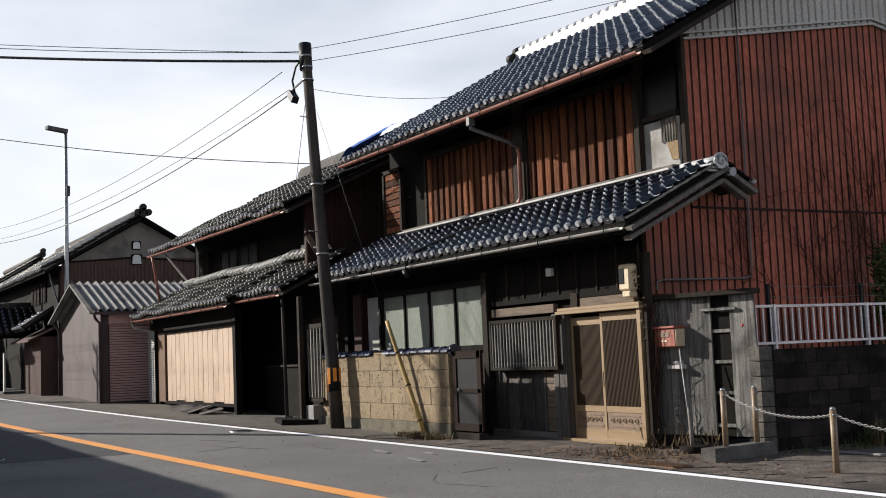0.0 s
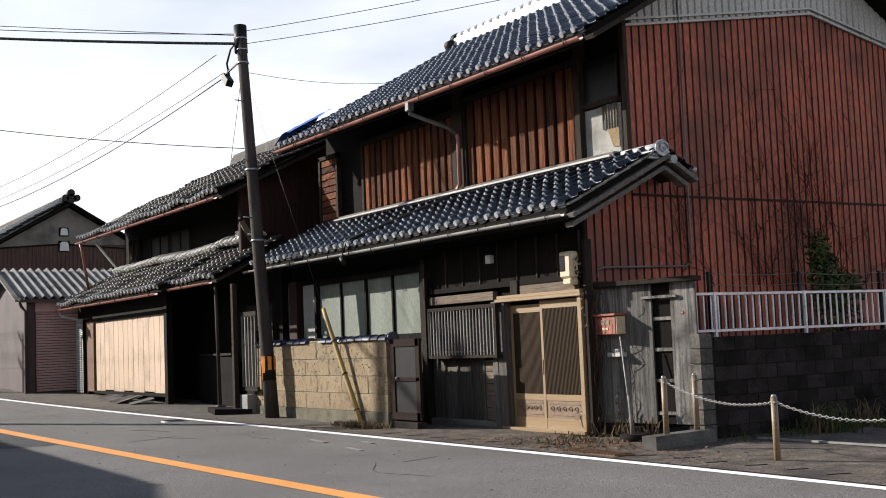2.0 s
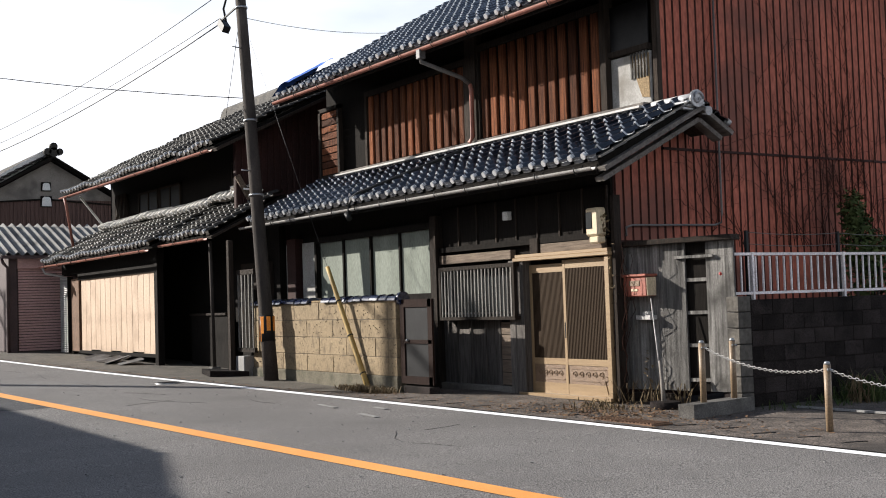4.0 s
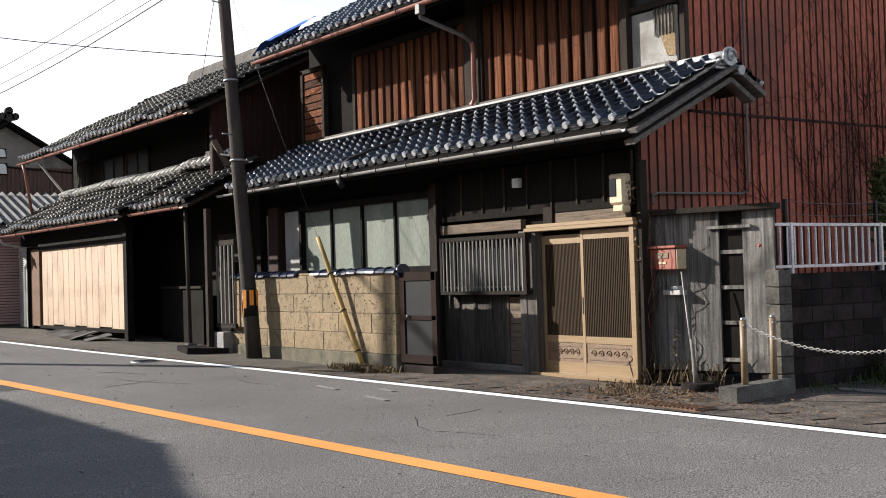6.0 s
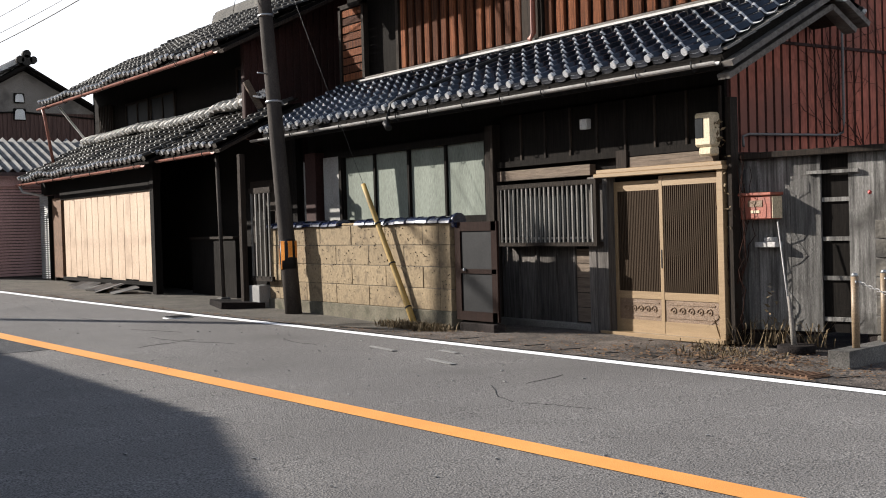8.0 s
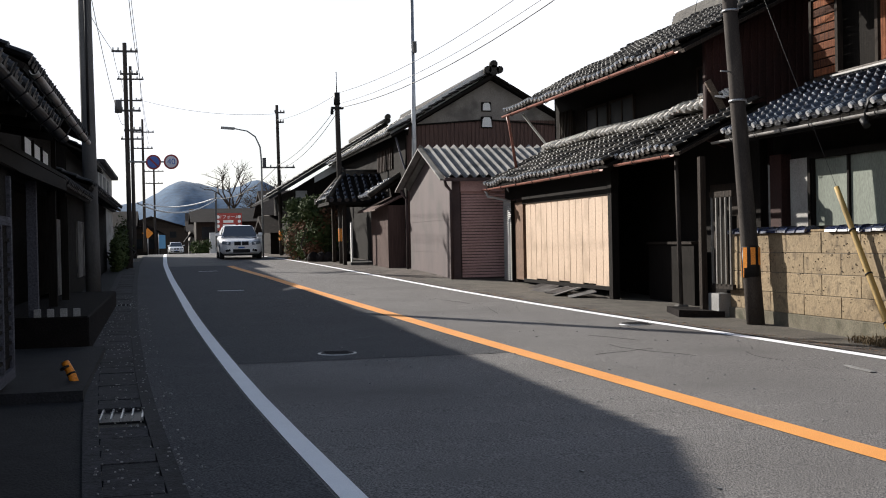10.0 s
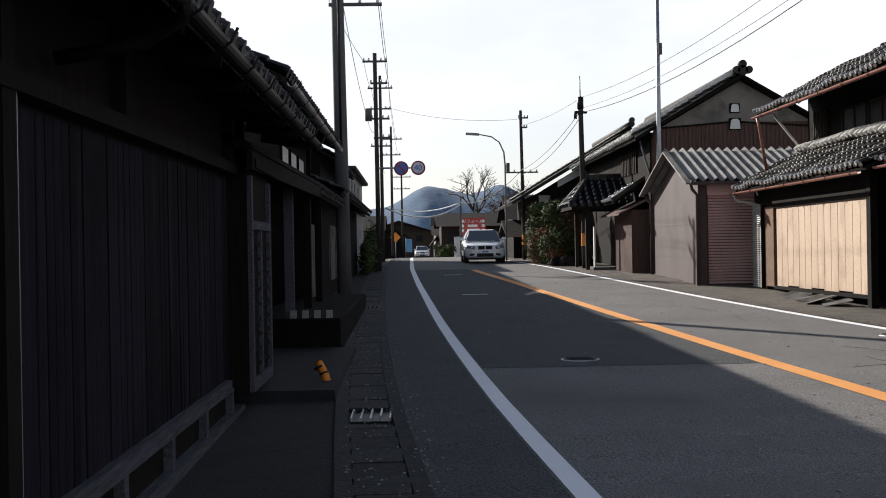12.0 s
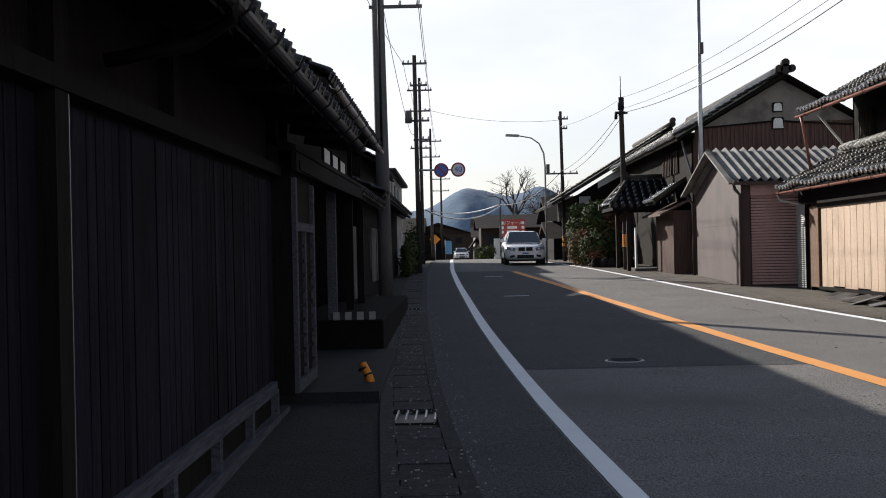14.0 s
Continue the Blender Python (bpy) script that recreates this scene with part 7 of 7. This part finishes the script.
shrub((-0.85, 47.0, 0.8), "dark evergreen hedge in shade", [(-0.9, 45.8, 1.3, 0.25, 0.8, 0.7), (-0.85, 47.2, 1.5, 0.28, 0.8, 0.8), (-0.8, 48.8, 1.7, 0.28, 1.0, 1.0)], ["leaf"], 3600, 0.07, 17)
shrub((2.9, 86.0, 0.95), "dark clipped evergreen beside the far road", [(2.9, 86, 1.25, 0.55, 0.5, 0.45), (2.6, 86.5, 1.5, 0.4, 0.4, 0.4), (3.3, 86.2, 1.5, 0.4, 0.4, 0.5)], ["leaf"], 1200, 0.09, 29)
shrub((6.3, 51.0, 0.9), "tall dark evergreen with drooping leaves by the porch", [(6.3, 51.2, 2.9, 0.5, 0.6, 0.55), (6.55, 50.8, 2.2, 0.6, 0.6, 0.8), (6.2, 51.4, 1.5, 0.55, 0.6, 0.7)], ["leaf"], 3600, 0.08, 31)
shrub((5.2, 72.0, 1.3), "low green garden shrub before a wall", [(5.2, 72, 1.35, 0.7, 0.7, 0.45)], ["leaf"], 900, 0.08, 23)
shrub((15.3, 12.75, 0.1), "dark evergreen bush behind the white fence", [(15.2, 12.8, 2.2, 0.3, 0.25, 0.55), (15.6, 12.75, 2.1, 0.4, 0.25, 0.35), (15.15, 12.85, 2.7, 0.2, 0.2, 0.35), (15.4, 12.75, 1.6, 0.45, 0.3, 0.5)], ["leaf"], 2200, 0.05, 53)
rocks = random.Random(8)
for k in range(5):
    rk = thing("garden_rock", (6.2 + 0.28 * k, 50.2, 0.85), "dark rounded garden rock by the street", "rock", "garden rocks")
    def rock(bm):
        bmesh.ops.create_icosphere(bm, subdivisions=2, radius=0.26)
        for v in bm.verts:
            v.co *= 1 + 0.3 * noise.noise(v.co * 4 + Vector((k, 0, 0)))
            v.co += Vector((6.2 + 0.28 * k, 50.2 - 0.12 * k, 0.98))
    one("stone", "dark_block", rk, rock)


def blades(name, at_list, n, h, spread, material, label, seed, category="weeds"):
    rg = random.Random(seed)
    vs, fs = [], []
    for _ in range(n):
        x, y, z = rg.choice(at_list)
        x, y = x + rg.gauss(0, spread), y + rg.gauss(0, spread * 1.6)
        a, L = rg.uniform(0, 6.3), h * rg.uniform(0.3, 1.2)
        lean = Vector((math.cos(a), math.sin(a), 0)) * L * rg.uniform(0.2, 1.1)
        w = Vector((-math.sin(a), math.cos(a), 0)) * rg.uniform(0.003, 0.009)
        p = Vector((x, y, z))
        m = p + lean * 0.45 + Vector((0, 0, L * 0.6))
        e = p + lean + Vector((0, 0, L * rg.uniform(0.35, 0.9)))
        b = len(vs)
        vs += [p - w, p + w, m + w, m - w, e]
        fs += [(b, b + 1, b + 2, b + 3), (b + 3, b + 2, b + 4)]
    me = bpy.data.meshes.new(name)
    me.from_pydata(vs, [], fs)
    me.materials.append(M[material])
    return tagged(new(name, me), label, category, kind="stuff")
blades("dry_grass", [(9.5, 17.9 + 0.13 * k, 0.13) for k in range(-5, 6)], 900, 0.17, 0.09, "straw", "dry straw tuft at the foot of the wall", 2)
blades("dry_grass", [(9.85 + 0.1 * k, 12.6 + 0.12 * k, 0.12) for k in range(8)], 260, 0.11, 0.16, "straw", "dry dead weeds by the gate", 3)
blades("dry_grass", [(10.7, 13.25, 0.15), (10.85, 12.85, 0.15), (10.95, 12.4, 0.15)], 90, 0.45, 0.05, "straw", "tall dry weeds by the gate", 4)
blades("weeds", [(11.6 + 0.3 * k, 11.5, 0.05) for k in range(14)], 300, 0.16, 0.1, "leaf", "small green weeds along the block wall", 5)
blades("weeds", [(13.3, 11.4, 0.05)], 200, 0.5, 0.12, "leaf", "small green weeds along the block wall", 6)
blades("weeds", [(12.6 + 0.28 * k, 11.35 + 0.1 * (k % 3), 0.05) for k in range(12)], 420, 0.22, 0.12, "leaf", "rough weeds at the foot of the block wall", 7)
blades("dry_grass", [(13.0, 11.3, 0.05), (14.2, 11.45, 0.05), (15.0, 11.4, 0.05)], 160, 0.55, 0.07, "straw", "tall dry weeds before the block wall", 8)
# litter of dead leaves on the margin
rgl = random.Random(31)
vs, fs = [], []
for _ in range(1500):
    y = rgl.uniform(9.5, 30)
    x = far_x(y) + abs(rgl.gauss(0.5, 0.5)) + 0.1
    a, s_ = rgl.uniform(0, 6.3), rgl.uniform(0.012, 0.04)
    z = ground_z(y) + 0.02 - dip(y) * min(1, max(0, (x - far_x(y) - 0.12) / 0.98))
    b = len(vs)
    vs += [(x + s_ * math.cos(a + k * 1.57) * (1 if k % 2 else 0.5), y + s_ * math.sin(a + k * 1.57) * (1 if k % 2 else 0.5), z + rgl.uniform(0, 0.012)) for k in range(4)]
    fs.append((b, b + 1, b + 2, b + 3))
for _ in range(900):      # thicker by the gate and the drain grate
    y = rgl.gauss(12.6, 0.75)
    x = far_x(y) + 0.25 + abs(rgl.gauss(0.75, 0.45))
    a, s_ = rgl.uniform(0, 6.3), rgl.uniform(0.012, 0.045)
    z = ground_z(y) + 0.02
    b = len(vs)
    vs += [(x + s_ * math.cos(a + k * 1.57) * (1 if k % 2 else 0.5), y + s_ * math.sin(a + k * 1.57) * (1 if k % 2 else 0.5), z + rgl.uniform(0, 0.02)) for k in range(4)]
    fs.append((b, b + 1, b + 2, b + 3))
me = bpy.data.meshes.new("leaf_litter")
me.from_pydata(vs, [], fs)
me.materials.append(M["litter"])
tagged(new("leaf_litter", me), "dead leaves scattered on the road margin", "leaves", kind="stuff")


# bare creeper on the red side wall
def creeper(name, start, n, seed, spread=1.0, label="bare dry creeper stems on the red metal wall"):
    rg = random.Random(seed)
    bm = bmesh.new()
    def grow(p, a, L, r, depth):
        pts = [p]
        while L > 0:
            st_ = rg.uniform(0.07, 0.14)
            a += rg.gauss(0, 0.28)
            a += (1.57 - a) * 0.06
            p = (p[0] + st_ * math.cos(a) * spread, 13.365, p[2] + st_ * math.sin(a))
            if p[2] > 6.9 or p[0] < 11.8 or p[2] < 1.6:
                break
            pts.append(p)
            L -= st_
            if depth < 3 and rg.random() < 0.22:
                grow(p, a + rg.choice((-1, 1)) * rg.uniform(0.4, 1.1), L * rg.uniform(0.25, 0.6), r * 0.7, depth + 1)
        if len(pts) > 1:
            rod(bm, pts, r, 3, r * 0.5)
    for _ in range(n):
        grow((start[0] + rg.gauss(0, 0.9), 13.365, start[1]), rg.uniform(1.1, 2.1), rg.uniform(1.6, 4.8), 0.006, 0)
    return tagged(part(name, bm, "vine"), label, "creeper", "creepers", kind="stuff")
creeper("creeper", (13.6, 2.2), 6, 1)
creeper("creeper", (14.8, 2.2), 12, 2)
creeper("creeper", (16.2, 2.2), 13, 3)
bm = bmesh.new()
rgv = random.Random(77)
for k in range(14):
    p = (10.72 + rgv.uniform(-0.05, 0.12), 13.3 + rgv.uniform(-0.05, 0.08), 0.2 + rgv.uniform(0, 0.8))
    pts = [p]
    for j in range(14):
        p = (p[0] + rgv.gauss(0, 0.025), p[1] + rgv.gauss(0, 0.035), p[2] + 0.11)
        if p[2] < 2.6:
            pts.append(p)
    rod(bm, pts, 0.008, 4, 0.004)
tagged(part("creeper", bm, "vine"), "dry creeper stems on the door post", "creeper", "creepers", kind="stuff")
leaves(None, "dry_leaves", "straw", [(10.66, 13.3, 2.0, 0.06, 0.08, 0.4), (10.66, 13.28, 1.6, 0.05, 0.07, 0.3), (10.9, 12.9, 0.5, 0.06, 0.1, 0.3), (10.6, 13.34, 2.5, 0.05, 0.05, 0.2)], 60, 0.03, 3)
tagged(bpy.data.objects["dry_leaves"], "withered creeper leaves on the door post", "leaves", kind="stuff")
st_ = thing("stick", (10.75, 12.55, 0.15), "white stick standing in a tied plastic wrap", "stick")
one("rod", "gutter_grey", st_, lambda bm: rod(bm, [(10.74, 12.5, 0.2), (10.8, 12.72, 1.5)], 0.009, 6))
one("wrap", "old_plaster", st_, lambda bm: rod(bm, [(10.73, 12.48, 0.18), (10.75, 12.52, 0.4), (10.76, 12.55, 0.62), (10.765, 12.57, 0.7)], 0.034, 7, 0.014))
one("foot", "dark_block", st_, lambda bm: rod(bm, [(10.73, 12.45, 0.06), (10.73, 12.45, 0.19)], 0.2, 9))
fl = thing("red_flower", (10.98, 11.75, 1.75), "single red flower on the gate creeper", "flower")
one("bloom", "sign_red", fl, lambda bm: bmesh.ops.create_icosphere(bm, subdivisions=1, radius=0.024, matrix=Matrix.Translation((11.1, 11.78, 1.78))))
ts = thing("tarpaulin", (10.9, 23.3, 6.0), "blue tarpaulin lying on the roof edge", "tarpaulin")
def tarp(bm):
    g_ = [[bm.verts.new((10.66 + 0.16 * i, 22.6 + 0.2 * j, 6.1 + 0.088 * i + 0.05 * noise.noise((i * 0.7, j * 0.7, 2)) - (0.1 * max(0, j - 3)))) for j in range(6)] for i in range(7)]
    for a, b in zip(g_, g_[1:]):
        for j in range(5):
            bm.faces.new((a[j], a[j + 1], b[j + 1], b[j]))
one("sheet", "blue_sheet", ts, tarp)

# ---- the far end of the street ----
def far_house(x0, x1, y, zw, zr, wall, label, depth=8, along="x"):
    z0 = ground_z(y) - 0.3
    h = thing("far_house", ((x0 + x1) / 2, y, z0), label, "house", "houses at the end of the street")
    boxpart("wall", wall, h, (x0 + 0.4, y, z0), (x1 - 0.4, y + depth, zw))
    if along == "x":
        one("roof", "roof_brown", h, lambda bm: prism(bm, [(y - 0.6, zw - 0.1), (y + depth / 2, zr), (y + depth + 0.6, zw - 0.1), (y + depth / 2, zr - 0.25)], "x", x0, x1))
    else:
        one("roof", "roof_brown", h, lambda bm: prism(bm, [(x0, zw - 0.1), ((x0 + x1) / 2, zr), (x1, zw - 0.1), ((x0 + x1) / 2, zr - 0.3)], "y", y - 0.6, y + depth))
        one("gable", wall, h, lambda bm: prism(bm, [(x0 + 0.4, zw - 0.1), ((x0 + x1) / 2, zr - 0.3), (x1 - 0.4, zw - 0.1)], "y", y + 0.01, y + 0.1))
    n = max(2, int((x1 - x0) / 2.5))
    for k in range(n):
        xa = x0 + 0.8 + k * (x1 - x0 - 1.6) / n
        boxpart("window", "window_dark", h, (xa, y - 0.04, zw - 1.3), (xa + 0.9, y + 0.02, zw - 0.45))
    return h
far_house(2.4, 8.6, 92, 3.3, 4.3, "dark_wood", "dark low house with a broad tiled roof")
far_house(-7.0, 4.4, 172, 3.9, 5.6, "dark_wood", "dark house behind hanging cables", along="y")
far_house(-10.0, -1.5, 100, 3.2, 4.4, "plaster", "small house with a grey roof")
far_house(2.6, 6.4, 125, 3.0, 4.0, "old_plaster", "small weathered house with a grey roof")
far_house(-3.0, 0.6, 108, 2.6, 3.6, "dark_wood", "low dark house with a grey roof", along="y")
far_house(2.0, 3.2, 99, 1.9, 2.6, "old_plaster", "small outbuilding with a grey roof", 4, along="y")
far_house(6.5, 14.0, 78, 3.4, 5.0, "dark_wood", "dark tiled house past the garden wall")
far_house(8.5, 18.0, 100, 3.4, 5.2, "plaster", "plastered house at the bend")
far_house(-16.0, -6.0, 140, 3.4, 5.2, "plaster", "small house with a grey roof")
far_house(3.0, 12.0, 150, 3.6, 5.5, "plaster", "pale house at the bend")
far_house(5.3, 8.0, 63.5, 2.2, 3.0, "black_wood", "low dark outbuilding with a tiled roof", 5)
gw = thing("white_garden_wall", (5.0, 76.0, 1.3), "low white plastered garden wall at the bend", "wall")
boxpart("panel", "white_panel", gw, (4.4, 74.0, 0.8), (4.7, 78.0, 2.25), 0.01)
boxpart("panel", "white_panel", gw, (4.7, 74.0, 0.8), (7.4, 74.25, 2.25), 0.01)
boxpart("cap", "concrete", gw, (4.35, 73.9, 2.25), (7.5, 74.35, 2.34), 0.01)
boxpart("far_panel", "white_panel", gw, (3.6, 88.0, 0.8), (7.0, 88.3, 2.4), 0.01)
SGN = thing("billboard", (5.05, 90.0, 2.4), "red billboard with white lettering", "billboard")
boxpart("board", "board_red", SGN, (4.1, 89.9, 2.55), (5.95, 89.97, 3.78))
for x in (4.4, 5.6):
    boxpart("leg", "white_panel", SGN, (x - 0.05, 89.98, 0.8), (x + 0.05, 90.06, 2.8))
def text_on(parent, body, x, y, z, size, material):
    cu = bpy.data.curves.new("lettering", "FONT")
    cu.body, cu.size, cu.align_x, cu.align_y, cu.extrude = body, size, "CENTER", "CENTER", 0.004
    cu.materials.append(M[material])
    t_ = new("lettering", cu)
    t_.parent = parent
    t_.matrix_parent_inverse = Matrix.Translation(-parent.location)
    t_.matrix_basis = pose(x, y, z, 90, 0, 0)
text_on(SGN, "リフォーム", 5.02, 89.89, 3.5, 0.3, "white_paint")
boxpart("text_bar", "white_paint", SGN, (4.65, 89.885, 3.1), (5.35, 89.9, 3.28))
boxpart("text_bar", "white_paint", SGN, (4.6, 89.885, 2.78), (5.5, 89.9, 2.98))
for k in range(3):
    for x in (4.28, 5.77):
        one("spot", "white_paint", SGN, lambda bm: rod(bm, [(x, 89.885, 3.52 - 0.33 * k), (x, 89.9, 3.52 - 0.33 * k)], 0.12, 12))
ws = thing("warning_sign", (0.1, 92, 1.4), "yellow diamond warning sign on a post", "road sign")
one("plate", "yellow", ws, lambda bm: obox(bm, pose(-0.6, 92, 2.47, 0, 45, 0), 0.55, 0.04, 0.55))
one("post", "steel", ws, lambda bm: rod(bm, [(-0.6, 92.05, 0.8), (-0.6, 92.05, 2.7)], 0.04, 6))
bn = thing("banner", (0.4, 95, 1.0), "light blue upright shop banner", "banner")
boxpart("cloth", "banner_blue", bn, (0.15, 95, 1.35), (0.62, 95.03, 2.36))
one("pole", "steel", bn, lambda bm: rod(bm, [(0.13, 95.05, 0.8), (0.13, 95.05, 2.45)], 0.03, 6))


def bare_tree(at, h, seed):
    rg = random.Random(seed)
    t_ = thing("bare_tree", at, "bare winter tree with a spreading crown of twigs", "tree", "bare trees at the street's end")
    trunk, crown = bmesh.new(), bmesh.new()
    def grow(p, d, L, r, depth):
        q = p + d * L
        rod(trunk if depth < 2 else crown, [p, (p + q) / 2 + Vector((rg.gauss(0, 0.05), rg.gauss(0, 0.05), 0)) * L, q], r, 5 if depth < 3 else 3, r * 0.65)
        if depth < 6:
            for _ in range(3 if depth < 4 else 2):
                nd = (d + Vector((rg.gauss(0, 0.55), rg.gauss(0, 0.55), rg.gauss(0.08, 0.3)))).normalized()
                grow(q, nd, L * rg.uniform(0.6, 0.85), r * 0.62, depth + 1)
    grow(Vector(at), Vector((0, 0, 1)), h * 0.26, h * 0.03, 0)
    part("trunk", trunk, "bark", t_)
    part("crown", crown, "bark", t_)
bare_tree((7.0, 120, 0.8), 9.5, 4)
bare_tree((12.5, 130, 0.6), 10.5, 7)
bare_tree((9.6, 135, 0.6), 9.0, 9)


# wooded hills far behind
def hills(name, y, peaks, base, depth, label, seed):
    bm = bmesh.new()
    nx, ny = 420, 24
    rows = []
    for j in range(ny + 1):
        row = []
        for i in range(nx + 1):
            x = -1500 + 3000 * i / nx
            hgt = base + sum(a * math.exp(-((x - c) / w) ** 2) for c, w, a in peaks)
            f = j / ny
            z = hgt * math.sin(f * math.pi / 2) * (1 + 0.07 * noise.noise((x * 0.01, f * 2, seed)) + 0.022 * noise.noise((x * 0.045, f * 6, seed)) + 0.008 * noise.noise((x * 0.2, f * 16, seed)))
            row.append(bm.verts.new((x, y + depth * f, z - 12 * (1 - f))))
        rows.append(row)
    for a, b in zip(rows, rows[1:]):
        for i in range(nx):
            f = bm.faces.new((a[i], a[i + 1], b[i + 1], b[i]))
            f.smooth = True
    tagged(part(name, bm, "hazy_hill"), label, "hills", kind="structure")
hills("backdrop_hills", 2200, ((30, 75, 75), (190, 60, 68), (-110, 80, 25), (110, 50, 30), (420, 200, 60), (-500, 300, 50), (900, 300, 60)), 52, 400, "distant wooded hills, blue haze put into their colour", 3)


# slots of the covered drain beside the lot, and a pale strip lying along the wall's foot
DS = thing("drain_slots", (9.77, 10.01, 0.0), "dark lifting slots in the drain covers along the road", "drain", kind="structure")
for sx_, sy_ in ((9.67, 11.06), (9.80, 10.55), (9.77, 10.01), (9.87, 9.51), (9.90, 8.97), (9.91, 8.43)):
    one("slot", "black", DS, lambda bm: obox(bm, pose(sx_, sy_, ground_z(sy_) + 0.014, 0, 0, -20), 0.26, 0.035, 0.008))
for k in range(9):
    sy_ = 11.62 + 0.55 * k
    one("slot", "black", DS, lambda bm: obox(bm, pose(far_x(sy_) + 0.47, sy_, ground_z(sy_) + 0.014, 0, 0, -20), 0.24, 0.035, 0.008))
FS = thing("ground_strip", (11.94, 11.38, 0.0), "pale metal strip lying on the ground by the wall", "strip")
one("strip", "strip_grey", FS, lambda bm: beam(bm, (11.94, 11.38, ground_z(11.38) + 0.025), (12.18, 9.03, ground_z(9.81) + 0.025), 0.05, 0.025))
